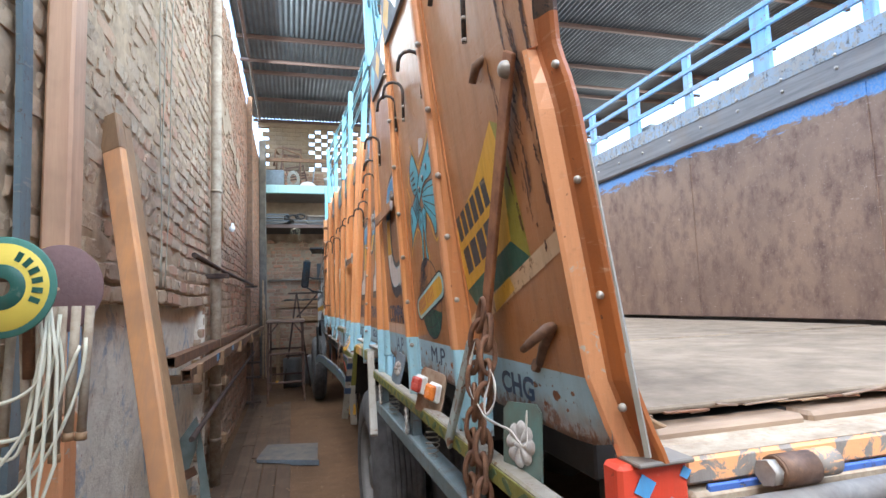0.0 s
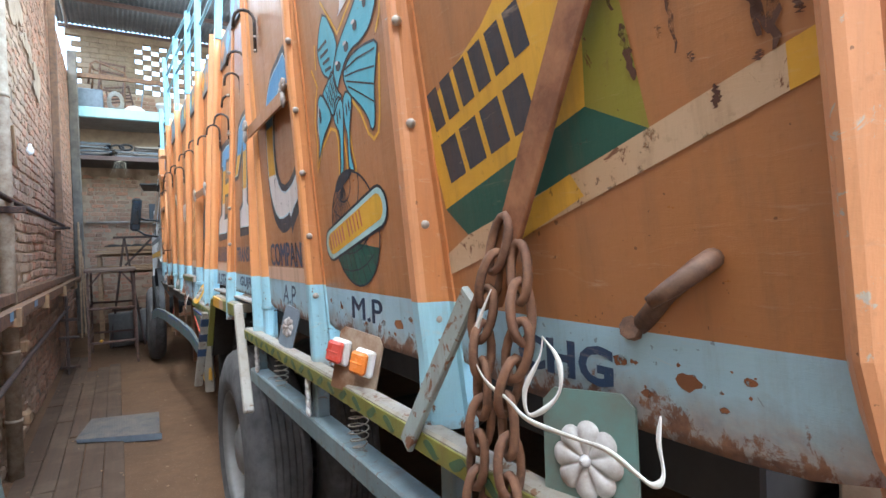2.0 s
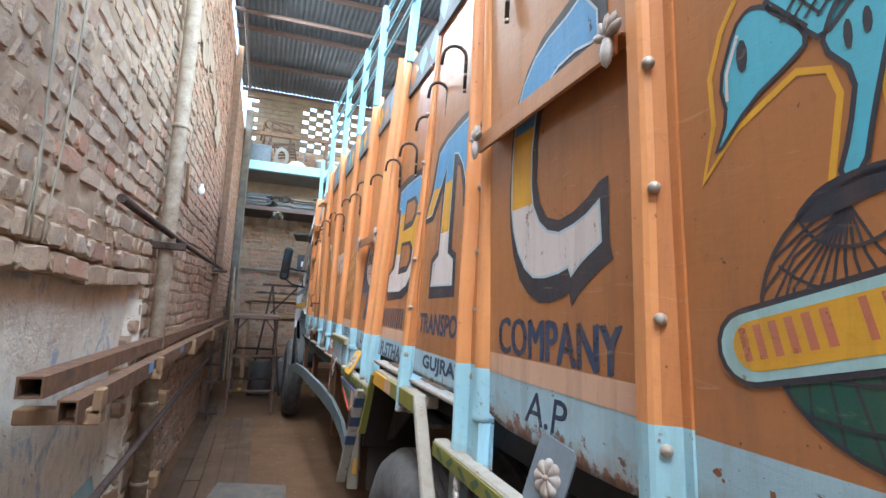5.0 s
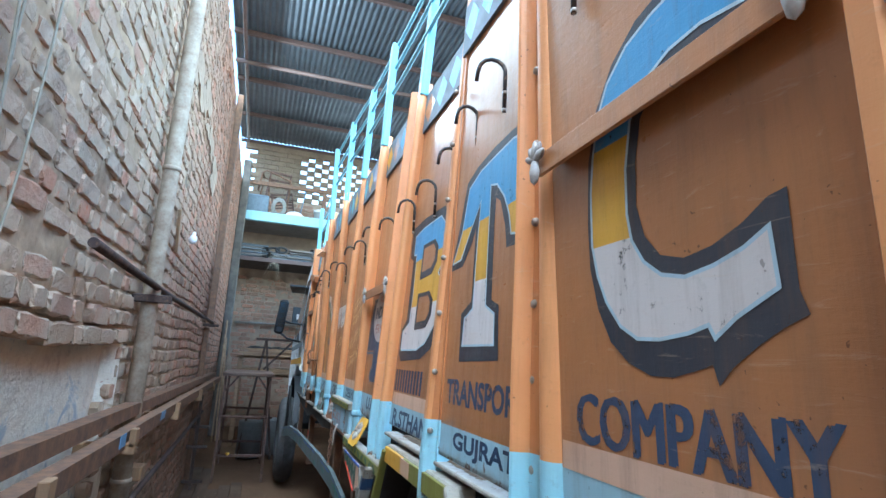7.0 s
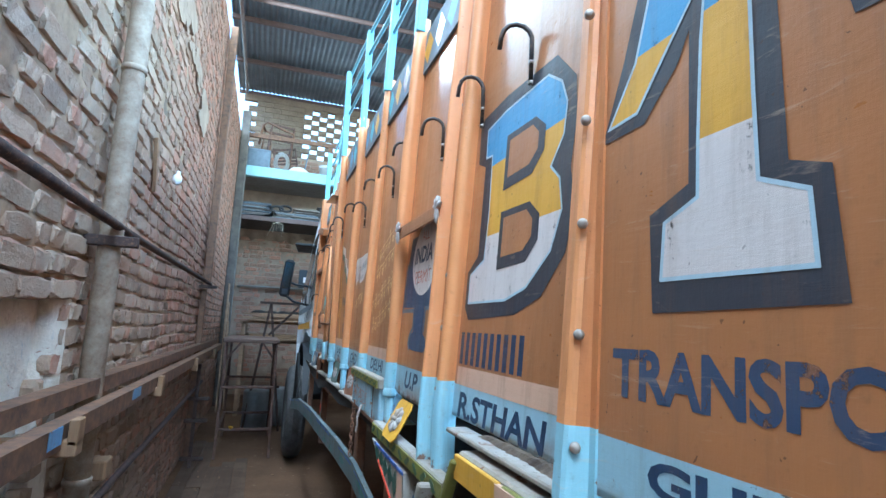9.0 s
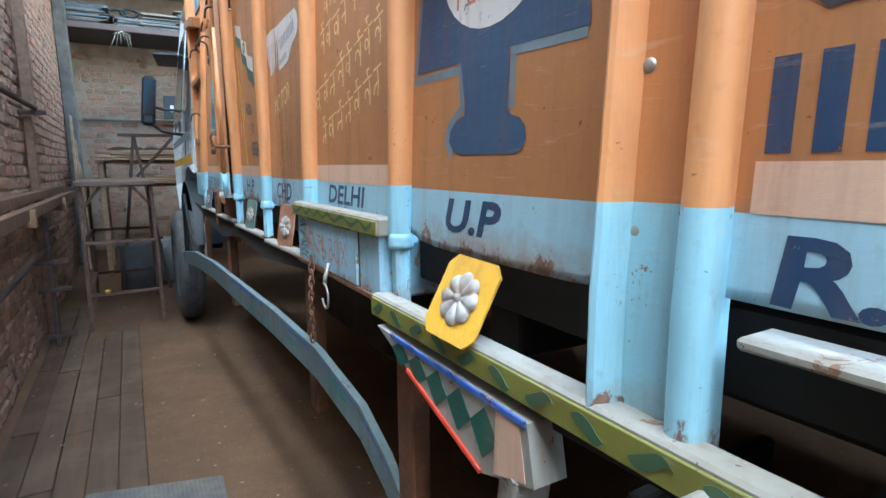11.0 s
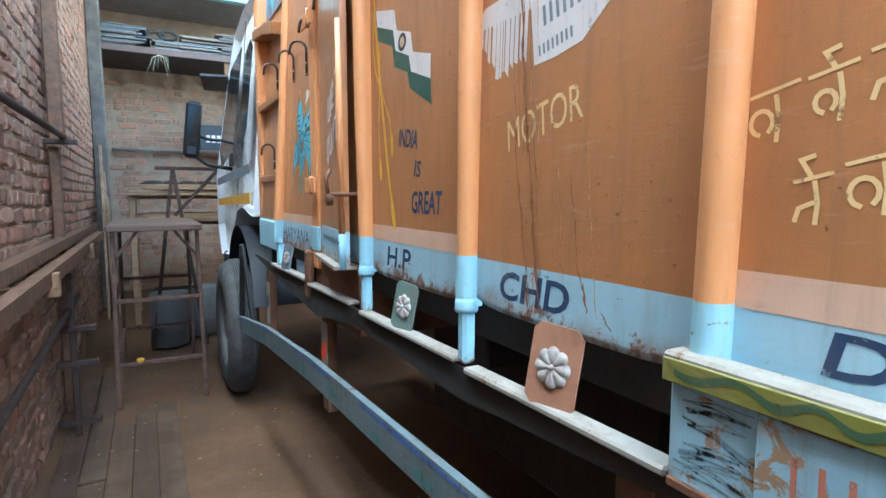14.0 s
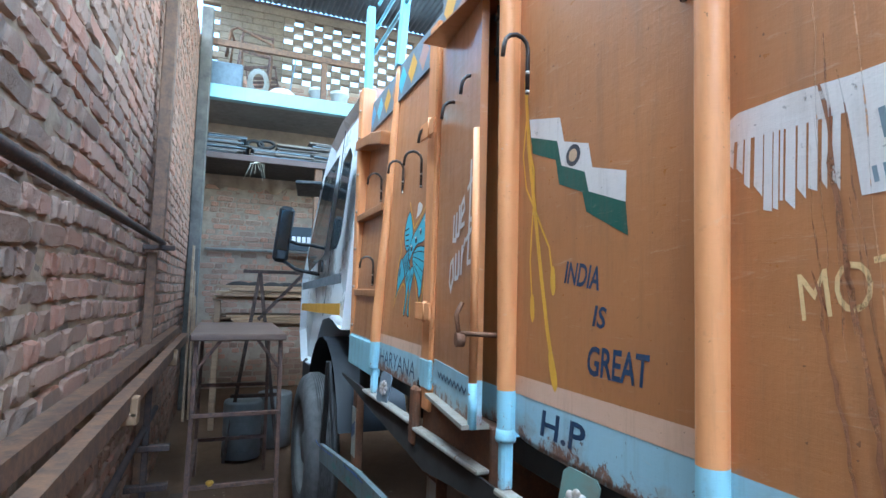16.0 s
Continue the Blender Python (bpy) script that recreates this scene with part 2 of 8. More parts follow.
PALER = paint("thin_pale_scrape", srgb(200, 150, 108), srgb(186, 140, 104), 0.8, 0.6, thin=0.9)
BLACKT = paint("scraped_black_paint", srgb(42, 42, 46), srgb(64, 60, 58), 0.8, 0.6, thin=1.0)
HANDLE = steel_rust("worn_dark_handle_iron", srgb(132, 100, 80), srgb(74, 56, 48), 0.6)
STAYP = paint("rusted_pale_stay_paint", srgb(164, 178, 176), srgb(138, 136, 126), 1.0, 0.55, chip=srgb(124, 86, 62), chips=0.55)
RUNB = paint("thin_rust_run", srgb(134, 84, 54), srgb(112, 72, 50), 0.8, 0.6, thin=0.95)
RUNR = paint("brown_rust_run", srgb(158, 104, 68), srgb(122, 78, 50), 1.0, 0.6, thin=0.55)
RUNP = paint("thin_brown_scrape", srgb(92, 54, 38), srgb(72, 46, 36), 0.8, 0.6, thin=0.6)
BOXB = paint("scuffed_pale_blue_box_paint", srgb(166, 198, 214), srgb(144, 176, 192), 1.0, 0.5, chip=srgb(158, 128, 100), chips=0.565, low=1.022)
TUBE = steel_rust("brown_primer_tube", srgb(134, 98, 72), srgb(92, 72, 60))
PIPE = steel_rust("dusty_pipe", srgb(184, 168, 146), srgb(146, 126, 106), 0.85)
DPIPE = steel_rust("dark_pipe", srgb(84, 66, 58), srgb(58, 48, 46), 0.8)


def ply_mat():
    n = Nodes("brown_plywood_lining")
    a, b, f = n.noise(1.6, 4, 0.65), n.noise(9.0, 6, 0.72, at=n.stretch(1, 1, 0.6)), n.noise(70.0, 3, 0.6)
    c = n.mix(n.ramp(a, 0.35, 0.7), srgb(136, 108, 88), srgb(108, 84, 70))
    c = n.mix(n.ramp(b, 0.47, 0.66, 0, 0.85), c, srgb(88, 64, 54))
    c = n.mix(n.ramp(n.noise(30.0, 6, 0.75, at=n.stretch(1, 0.25, 1.4), dist=0.5), 0.63, 0.68, 0, 0.7), c, srgb(172, 152, 138))
    c = n.mix(n.ramp(f, 0.6, 0.75, 0, 0.5), c, srgb(176, 158, 146))
    h = n.math("ADD", n.axis(2), n.math("MULTIPLY", n.noise(5.0, 8, 0.75, at=n.stretch(1, 0.6, 1.6), dist=0.5), 0.42))
    c = n.mix(n.ramp(h, 2.525, 2.55, 0.0, 0.95), c, n.mix(n.ramp(f, 0.4, 0.65), srgb(78, 132, 190), srgb(120, 148, 180)))
    n.bump(n.math("ADD", b, f), 0.25, 0.004)
    return n.done(c, n.ramp(b, 0.4, 0.7, 0.5, 0.75))


PLY = ply_mat()
BED = plain("dusty_bed_boards", srgb(136, 119, 100), 0.9, 0.0, 0.6, 9.0, 0.4, srgb(94, 80, 66))
FARB = paint("worn_blue_beam_paint", srgb(132, 150, 168), srgb(122, 124, 126), 1.0, 0.6, chip=srgb(134, 128, 122), chips=0.50, thin=0.4)
SPLITW = wood("split_brown_plank_wood", srgb(168, 142, 118), srgb(116, 92, 74), 0)
BEAMW = wood("weathered_grey_beam_wood", srgb(132, 128, 124), srgb(92, 88, 88), 1)
FLOORW = wood("dusty_floor_boards", srgb(90, 65, 46), srgb(66, 49, 36), 1)
PLANKO = wood("orange_painted_plank_wood", srgb(230, 164, 104), srgb(200, 150, 112), 2)
PLANKB = wood("bare_plank_wood", srgb(166, 130, 94), srgb(126, 96, 68), 2)
PINKW = wood("pink_primed_post_wood", srgb(222, 180, 144), srgb(196, 152, 122), 2)
BOARDP = wood("piled_board_wood", srgb(178, 146, 112), srgb(132, 104, 80), 0)
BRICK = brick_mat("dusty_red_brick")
MUD = plain("dry_mud_mortar", srgb(182, 154, 122), 0.95, 0, 0.45, 24, 0.6, srgb(122, 100, 80))
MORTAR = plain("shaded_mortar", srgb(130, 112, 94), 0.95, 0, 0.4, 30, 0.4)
CONC = plain("grey_concrete", srgb(160, 152, 144), 0.9, 0, 0.35, 12, 0.3)
TIN = plain("corrugated_zinc_sheet", srgb(100, 108, 116), 0.5, 0.5, 0.35, 3.0, 0.05)
PURLIN = plain("dark_purlin_steel", srgb(104, 84, 78), 0.6, 0.2, 0.3)
MEZZ = paint("pale_blue_beam_paint", srgb(168, 206, 208), srgb(150, 186, 190), 0.6, 0.5)
CABW = plain("white_cab_paint", srgb(232, 236, 240), 0.3, 0.0, 0.12, 4.0, 0.03)
CABG = plain("black_cab_plastic", srgb(30, 32, 38), 0.45, 0.0, 0.2)
LAMPW = plain("white_lamp_plastic", srgb(226, 222, 218), 0.4, 0, 0.1)
CLOTH = plain("white_cloth_strip", srgb(226, 222, 214), 0.8, 0, 0.15, 60)
OLDW = plain("dusty_old_wire", srgb(160, 148, 128), 0.7, 0, 0.3, 40)
TABLEP = steel_rust("worn_dark_table_steel", srgb(118, 88, 74), srgb(74, 58, 54))
WIRE = plain("cream_cable_sheath", srgb(214, 206, 182), 0.6, 0, 0.15, 40)
GREYP = plain("grey_blue_plate_paint", srgb(122, 132, 142), 0.6, 0, 0.4, 16)
TEALP = plain("dull_teal_plate_paint", srgb(98, 128, 122), 0.6, 0, 0.5, 16, 0.2, srgb(110, 96, 82))
DGREEN = plain("dark_green_sheet_paint", srgb(136, 148, 142), 0.5, 0.2, 0.5, 12, 0.1, srgb(92, 100, 96))
DUSTPL = plain("dust_covered_plate", srgb(128, 116, 104), 0.8, 0.0, 0.5, 9, 0.15, srgb(92, 92, 94))
EARTH = plain("dry_brown_earth", srgb(126, 106, 84), 0.95, 0.0, 0.6, 45, 0.8, srgb(84, 68, 54))
PILLARP = plain("worn_pillar_plaster", srgb(118, 109, 99), 0.92, 0.0, 0.7, 7, 0.5, srgb(82, 75, 71))
SANDP = plain("sandy_brown_plaster", srgb(172, 148, 124), 0.92, 0.0, 0.5, 6, 0.5, srgb(126, 106, 90))
BROWNP = plain("rust_brown_plate", srgb(172, 124, 98), 0.65, 0.0, 0.6, 18, 0.2, srgb(124, 84, 62))
SILVER = plain("pressed_aluminium_flower", srgb(202, 201, 199), 0.55, 0.1, 0.55, 30, 0.25, srgb(132, 108, 90))
LAMPP = plain("rusted_cream_plate", srgb(178, 160, 140), 0.7, 0, 0.6, 22, 0.25, srgb(120, 84, 58))
REDG = plain("red_lamp_lens", srgb(204, 80, 68), 0.25, 0, 0.1)
ORNG = plain("amber_lamp_lens", srgb(234, 134, 58), 0.25, 0, 0.1)
BROWND = plain("maroon_disc_grit", srgb(126, 98, 96), 0.9, 0, 0.2, 90, 0.3)
DISCG = plain("green_disc_rim", srgb(72, 122, 106), 0.7, 0, 0.2, 60)
DISCY = plain("yellow_disc_label", srgb(230, 200, 84), 0.6, 0, 0.12, 30)
BUCKET = plain("white_bucket_plastic", srgb(214, 208, 198), 0.5, 0, 0.2)
GLASSD = Nodes("dark_cab_glass").done(srgb(30, 36, 42), 0.08, 0.0, 0.8)


def ground_mat():
    n = Nodes("trodden_earth_floor")
    a = n.noise(1.6, 4, 0.65)
    b = n.noise(14.0, 6, 0.72)
    g = n.noise(120.0, 3, 0.6)
    c = n.mix(n.ramp(a, 0.35, 0.7), srgb(116, 88, 66), srgb(92, 70, 53))
    c = n.mix(n.ramp(b, 0.45, 0.75, 0, 0.6), c, srgb(92, 70, 54))
    c = n.mix(n.ramp(g, 0.62, 0.75, 0, 0.5), c, srgb(190, 170, 150))
    n.bump(n.math("ADD", b, n.math("MULTIPLY", g, 0.4)), 0.5, 0.01)
    return n.done(c, 0.93, spec=0.2)


def tread_mat():
    n = Nodes("dusty_chequered_steel")
    v = n.put("ShaderNodeTexVoronoi", Scale=62.0)
    n.set(v.inputs["Vector"], n.pos)
    v.inputs["Randomness"].default_value = 0.15
    a = n.noise(7.0, 5, 0.7)
    c = n.mix(n.ramp(a, 0.35, 0.68), srgb(126, 114, 102), srgb(84, 84, 88))
    c = n.mix(n.ramp(v.outputs["Distance"], 0.1, 0.4, 0.45, 0.0), c, srgb(64, 62, 64))
    n.bump(v.outputs["Distance"], 0.5, 0.004)
    return n.done(c, 0.7, 0.2)


def plaster_mat():
    n = Nodes("stained_grey_plaster")
    a = n.noise(2.6, 6, 0.72, dist=0.6)
    b = n.noise(9.0, 7, 0.75)
    f = n.noise(60.0, 4, 0.7)
    c = n.mix(n.ramp(a, 0.35, 0.66), srgb(238, 228, 210), srgb(214, 198, 176))
    c = n.mix(n.ramp(b, 0.52, 0.68, 0, 0.5), c, srgb(150, 122, 100))
    c = n.mix(n.ramp(n.noise(3.4, 6, 0.7, at=n.stretch(1, 1, 0.95), dist=1.2), 0.55, 0.63, 0, 0.6), c, srgb(126, 146, 168))
    c = n.mix(n.ramp(n.noise(3.0, 6, 0.75, at=n.stretch(1, 1.2, 0.9), dist=0.8), 0.54, 0.60, 0, 0.7), c, srgb(234, 224, 206))
    c = n.mix(n.ramp(n.noise(4.6, 7, 0.75, at=n.stretch(1, 0.8, 1.5), dist=0.9), 0.63, 0.66, 0, 0.8), c, srgb(164, 108, 82))
    c = n.mix(n.ramp(f, 0.60, 0.78, 0, 0.35), c, srgb(132, 116, 102))
    n.bump(n.math("ADD", n.math("ADD", b, a), n.math("MULTIPLY", f, 0.5)), 0.7, 0.015)
    return n.done(c, 0.92, spec=0.2)


GROUND = ground_mat()
PLASTER = plaster_mat()
TREAD = tread_mat()


# ---- mesh helpers ----
class Mesh:
    """Collects faces of one part."""

    def __init__(self):
        self.v, self.f, self.k, self.s = [], [], [], []

    def add(self, verts, faces, mat=0, smooth=False):
        o = len(self.v)
        self.v += [tuple(p) for p in verts]
        self.f += [tuple(i + o for i in f) for f in faces]
        self.k += [mat] * len(faces)
        self.s += [smooth] * len(faces)
        return self

    def box(self, lo, hi, c=0.004, mat=0, m=None):
        """A box with chamfered edges between two corners."""
        lo, hi = [min(a, b) for a, b in zip(lo, hi)], [max(a, b) for a, b in zip(lo, hi)]
        c = min(c, *[(b - a) * 0.3 for a, b in zip(lo, hi)])
        bm = bmesh.new()
        bmesh.ops.create_cube(bm, size=1.0)
        for v in bm.verts:
            v.co = Vector([(a + b) / 2 + t * (b - a) for a, b, t in zip(lo, hi, v.co)])
        if c > 0:
            bmesh.ops.bevel(bm, geom=bm.edges[:], offset=c, segments=1, affect="EDGES")
        bm.verts.index_update()
        vs = [(m @ v.co) if m else v.co for v in bm.verts]
        self.add(vs, [[v.index for v in f.verts] for f in bm.faces], mat)
        bm.free()
        return self

    def bar(self, a, b, w, h, c=0.003, mat=0, up=(0, 0, 1)):
        """A straight bar of section w (sideways) by h (along up) from a to b."""
        a, b = Vector(a), Vector(b)
        d = b - a
        y = d.normalized()
        x = y.cross(Vector(up)).normalized()
        z = x.cross(y)
        m = Matrix((x, y, z)).transposed().to_4x4()
        m.translation = a
        return self.box((-w / 2, 0, -h / 2), (w / 2, d.length, h / 2), c, mat, m)

    def tube(self, pts, r, n=8, mat=0, closed=False, ends=True):
        pts = [Vector(p) for p in pts]
        k = len(pts)
        rs = r if isinstance(r, (list, tuple)) else [r] * k
        ref = None
        vs, fs = [], []
        for i, p in enumerate(pts):
            if closed:
                d = pts[(i + 1) % k] - pts[i - 1]
            else:
                d = pts[min(i + 1, k - 1)] - pts[max(i - 1, 0)]
            d.normalize()
            if ref is None:
                ref = d.orthogonal().normalized()
            ref = (ref - d * ref.dot(d)).normalized()
            s = d.cross(ref)
            vs += [p + rs[i] * (math.cos(2 * math.pi * j / n) * ref + math.sin(2 * math.pi * j / n) * s) for j in range(n)]
        for i in range(k if closed else k - 1):
            for j in range(n):
                a, b = i * n, ((i + 1) % k) * n
                fs.append((a + j, a + (j + 1) % n, b + (j + 1) % n, b + j))
        self.add(vs, fs, mat, True)
        if ends and not closed:
            self.add(vs[:n], [tuple(range(n))[::-1]], mat)
            self.add(vs[-n:], [tuple(range(n))], mat)
        return self

    def lathe(self, profile, m, n=32, mat=0, smooth=True):
        """Turns (radius, height) pairs round the z axis of m."""
        vs = [m @ Vector((r * math.cos(2 * math.pi * j / n), r * math.sin(2 * math.pi * j / n), h)) for r, h in profile for j in range(n)]
        fs = [(i * n + j, i * n + (j + 1) % n, (i + 1) * n + (j + 1) % n, (i + 1) * n + j) for i in range(len(profile) - 1) for j in range(n)]
        return self.add(vs, fs, mat, smooth)

    def slab(self, poly, thick, m, mat=0):
        """A flat plate: a polygon in the xy plane of m, with a thickness downwards."""
        n = len(poly)
        vs = [m @ Vector((x, y, 0)) for x, y in poly] + [m @ Vector((x, y, -thick)) for x, y in poly]
        fs = [tuple(range(n)), tuple(range(2 * n - 1, n - 1, -1))] + [(i, i + n, (i + 1) % n + n, (i + 1) % n) for i in range(n)]
        return self.add(vs, fs, mat)

    def loft(self, rings, mat=0, closed=True, smooth=False, caps=True):
        n = len(rings[0])
        vs = [p for r in rings for p in r]
        fs = [(i * n + j, i * n + (j + 1) % n, (i + 1) * n + (j + 1) % n, (i + 1) * n + j) for i in range(len(rings) - 1) for j in range(n if closed else n - 1)]
        if caps and closed:
            fs += [tuple(range(n))[::-1], tuple(range((len(rings) - 1) * n, len(rings) * n))]
        return self.add(vs, fs, mat, smooth)

    def data(self, name):
        me = bpy.data.meshes.new(name)
        me.from_pydata([tuple(p) for p in self.v], [], self.f)
        me.polygons.foreach_set("material_index", self.k)
        me.polygons.foreach_set("use_smooth", self.s)
        bm = bmesh.new()
        bm.from_mesh(me)
        bmesh.ops.remove_doubles(bm, verts=bm.verts[:], dist=0.00002)
        bmesh.ops.recalc_face_normals(bm, faces=bm.faces[:])
        bm.to_mesh(me)
        bm.free()
        me.update()
        return me


def mats_of(me, mats):
    for m in mats if isinstance(mats, (list, tuple)) else [mats]:
        me.materials.append(m)
    return me


def adopt(ob, parent):
    ob.parent = parent
    ob.matrix_parent_inverse = parent.matrix_basis.inverted() if parent.type == "EMPTY" else Matrix()
    return ob


def part(name, mesh, mats, parent, label=""):
    """One mesh as one part under a thing or a part."""
    me = mesh if isinstance(mesh, bpy.types.Mesh) else mats_of(mesh.data(name), mats)
    ob = adopt(new(name, me), parent)
    return tagged(ob, label)


def thing(name, at, label, category, group="", kind=""):
    ob = new(name)
    ob.location = at
    ob.empty_display_size = 0.1
    return tagged(ob, label, category, group, kind)


def solo(name, mesh, mats, label, category, group="", kind=""):
    return tagged(new(name, mats_of(mesh.data(name), mats)), label, category, group, kind)


def frame_at(o, x, y):
    """The pose with origin o, x along x and y along y."""
    x, y = Vector(x).normalized(), Vector(y).normalized()
    m = Matrix((x, y, x.cross(y))).transposed().to_4x4()
    m.translation = Vector(o)
    return m


def disc(cx, cy, rx, ry, n=28, a0=0.0, a1=360.0):
    return [(cx + rx * math.cos(radians(a0 + (a1 - a0) * i / n)), cy + ry * math.sin(radians(a0 + (a1 - a0) * i / n))) for i in range(n + (a1 - a0 < 360))]


# ---- the shed: floor, walls, roof ----
WALL_X = -0.50
ROOF_Z = 6.0
BACK_Y = 13.5

g = Mesh()
nx, ny = 24, 40
xs = [-60, -20, -6] + [-1.0 + 0.22 * i for i in range(nx)] + [7, 12, 25, 60]
ys = [-60, -25, -8] + [-1.0 + 0.4 * i for i in range(ny)] + [18, 30, 60]
gv = [(x, y, 0.012 * noise.noise(Vector((x * 1.7, y * 1.7, 0))) - 0.006) for y in ys for x in xs]
g.add(gv, [(j * len(xs) + i, j * len(xs) + i + 1, (j + 1) * len(xs) + i + 1, (j + 1) * len(xs) + i) for j in range(len(ys) - 1) for i in range(len(xs) - 1)], 0, True)
ground = solo("ground", g, GROUND, "trodden brown earth floor with litter and dust", "ground", kind="structure")

# left wall: mortar core, plaster below the corbelled bricks
wl = Mesh()
for ya, yb, za, zb, deep in ((-2.4, 1.9, 0, 3.4, 0.017), (1.9, 4.58, 0, 1.45, 0.095), (1.9, 3.4, 1.45, 3.4, 0.017), (3.4, 4.58, 1.45, 4.62, 0.017), (4.58, 13.9, 0, 4.62, 0.017)):
    wl.box((-0.80, ya, za), (WALL_X - deep, yb, zb), 0)
wall_left = solo("wall_left", wl, MORTAR, "dusty red brick wall with deep raked joints", "wall", kind="structure")
pl = Mesh()
py = [1.9 + 0.104 * i for i in range(27)]
pz = [0.06 * i for i in range(24)] + [1.455]
pv = [(WALL_X - 0.060 + 0.018 * noise.noise(Vector((y * 2.1, z * 2.1, 3.0))) + 0.006 * noise.noise(Vector((y * 9, z * 9, 1.0))), y, z) for z in pz for y in py]
pl.add(pv, [(j * len(py) + i, j * len(py) + i + 1, (j + 1) * len(py) + i + 1, (j + 1) * len(py) + i) for j in range(len(pz) - 1) for i in range(len(py) - 1)], 0, True)
part("plaster", pl, PLASTER, wall_left, "stained grey plaster with blue smears")
pr_ = Mesh()
rows = []
for k in range(26):
    z = 1.45 * k / 25
    e = [0.012 * noise.noise(Vector((z * 6, q * 3.1, 9.0))) for q in range(5)]
    rows.append([Vector((WALL_X - 0.09, 4.535 + e[0], z)), Vector((WALL_X - 0.03 + e[1], 4.540 + e[0], z)), Vector((WALL_X - 0.004 + e[2], 4.570 + e[1], z)), Vector((WALL_X + 0.004 + e[3], 4.650, z)), Vector((WALL_X - 0.012 + e[4] * 0.5, 4.720 + e[2], z)), Vector((WALL_X - 0.05, 4.740, z))])
pr_.loft(rows, 0, closed=False, smooth=True)
part("pier", pr_, PLASTER, wall_left)

# back wall and the brick lattice above the loft
wall_back = solo("wall_back", Mesh().box((-0.8, BACK_Y + 0.014, 0), (9.2, BACK_Y + 0.25, 4.70), 0), SANDP, "rough brick back wall, half plastered", "wall", kind="structure")
# never in view: added so that little light gets under the truck
solo("unseen_wall_right", Mesh().box((3.20, -2.4, 0), (3.40, 13.5, 2.5), 0), CONC, "low grey concrete wall, unseen, added to keep light from under the truck", "wall", kind="structure")

# out-of-view blocker, added to dim the faces turned to the rear
solo("unseen_wall_rear", Mesh().box((-2.80, -5.2, 0), (6.40, -5.0, 5.2), 0), CONC, "plain grey wall, unseen, added behind the start of the alley to cut light", "wall", kind="structure")

# roof: corrugated sheet on purlins
rf = Mesh()
n = 700
rx = [-0.72 + 10.0 * i / n for i in range(n + 1)]
rv = [(x, y, ROOF_Z + 0.06 + 0.014 * math.cos(2 * math.pi * x / 0.085)) for y in (5.6, 8.0, 11.0, 13.75) for x in rx]
rf.add(rv, [(j * (n + 1) + i, j * (n + 1) + i + 1, (j + 1) * (n + 1) + i + 1, (j + 1) * (n + 1) + i) for j in range(3) for i in range(n)], 0, True)
roof = solo("ceiling", rf, TIN, "corrugated zinc sheet roof", "roof", kind="structure")
for i in range(6):
    y = 6.5 + 1.45 * i
    part("purlin", Mesh().box((-0.72, y - 0.03, ROOF_Z - 0.03), (9.2, y + 0.03, ROOF_Z + 0.04), 0.004), PURLIN, roof)
for y in (5.8, 10.0):
    part("truss", Mesh().tube([(-0.7, y, ROOF_Z - 0.14), (9.2, y, ROOF_Z - 0.14)], 0.035), PURLIN, roof)
part("eave_rail", Mesh().tube([(-0.55, 5.6, 5.9), (-0.55, 13.5, 5.9)], 0.03), PURLIN, roof)

# loft at the back
loft = thing("loft", (2, 12.2, 3.9), "pale blue loft slab across the back wall", "loft", kind="structure")
part("edge_beam", Mesh().box((-0.45, 12.18, 3.87), (6.5, 12.30, 4.05), 0.008), MEZZ, loft)
part("slab", Mesh().box((-0.45, 12.30, 3.90), (6.5, 13.52, 4.02), 0.004), CONC, loft)
part("handrail", Mesh().box((-0.45, 12.22, 4.58), (1.6, 12.27, 4.66), 0.006), TUBE, loft)
part("handrail_post", Mesh().box((1.02, 12.22, 4.05), (1.10, 12.27, 4.58), 0.006), TUBE, loft)
part("corner_pillar", Mesh().box((-0.50, 12.1, 0), (-0.36, 12.32, 5.0), 0.012), PILLARP, loft)
rack = thing("rack_shelf", (0.6, 12.6, 3.1), "dark steel rack shelf under the loft", "shelf")
part("shelf_plate", Mesh().box((-0.44, 12.25, 3.12), (3.2, 13.4, 3.17), 0.005), BLACK, rack)
part("front_edge", Mesh().box((-0.44, 12.2, 3.10), (3.2, 12.25, 3.18), 0.005), PURLIN, rack)
part("upright", Mesh().box((1.00, 12.25, 0), (1.10, 12.33, 3.12), 0.006), TUBE, rack)


# ---- the truck ----
TRUCK = thing("truck", (1.75, 4.2, 0), "orange goods truck with hand-painted panels, parked beside a brick wall", "truck")
XO = 0.55       # outer face of the side posts
XP = 0.602      # face of the side panels
STRIPE = 1.266  # top of the pale blue band
LEANS = ((0.72, -0.15), (1.36, -0.09), (1.96, -0.05), (2.5, -0.028), (2.6, 0.0), (3.14, 0.06), (3.72, 0.055), (4.33, 0.03), (4.9, 0.03), (5.45, 0.01), (6.0, -0.01), (6.5, 0.03), (7.1, 0.06), (9.0, 0.06))
BOWS = ((0.7, -0.002), (1.3, -0.012), (1.6, -0.016), (2.9, -0.018), (3.3, -0.002), (4.1, 0.002), (7.5, -0.002))


def bow(y):
    """How far the panels stand out of one plane."""
    return float(np.interp(y, [a for a, b in BOWS], [b for a, b in BOWS]))


def lean(y):
    return float(np.interp(y, [a for a, b in LEANS], [b for a, b in LEANS]))


def side(y, z, base=XP):
    return base + bow(y) + lean(y) * max(z - STRIPE, -0.1)


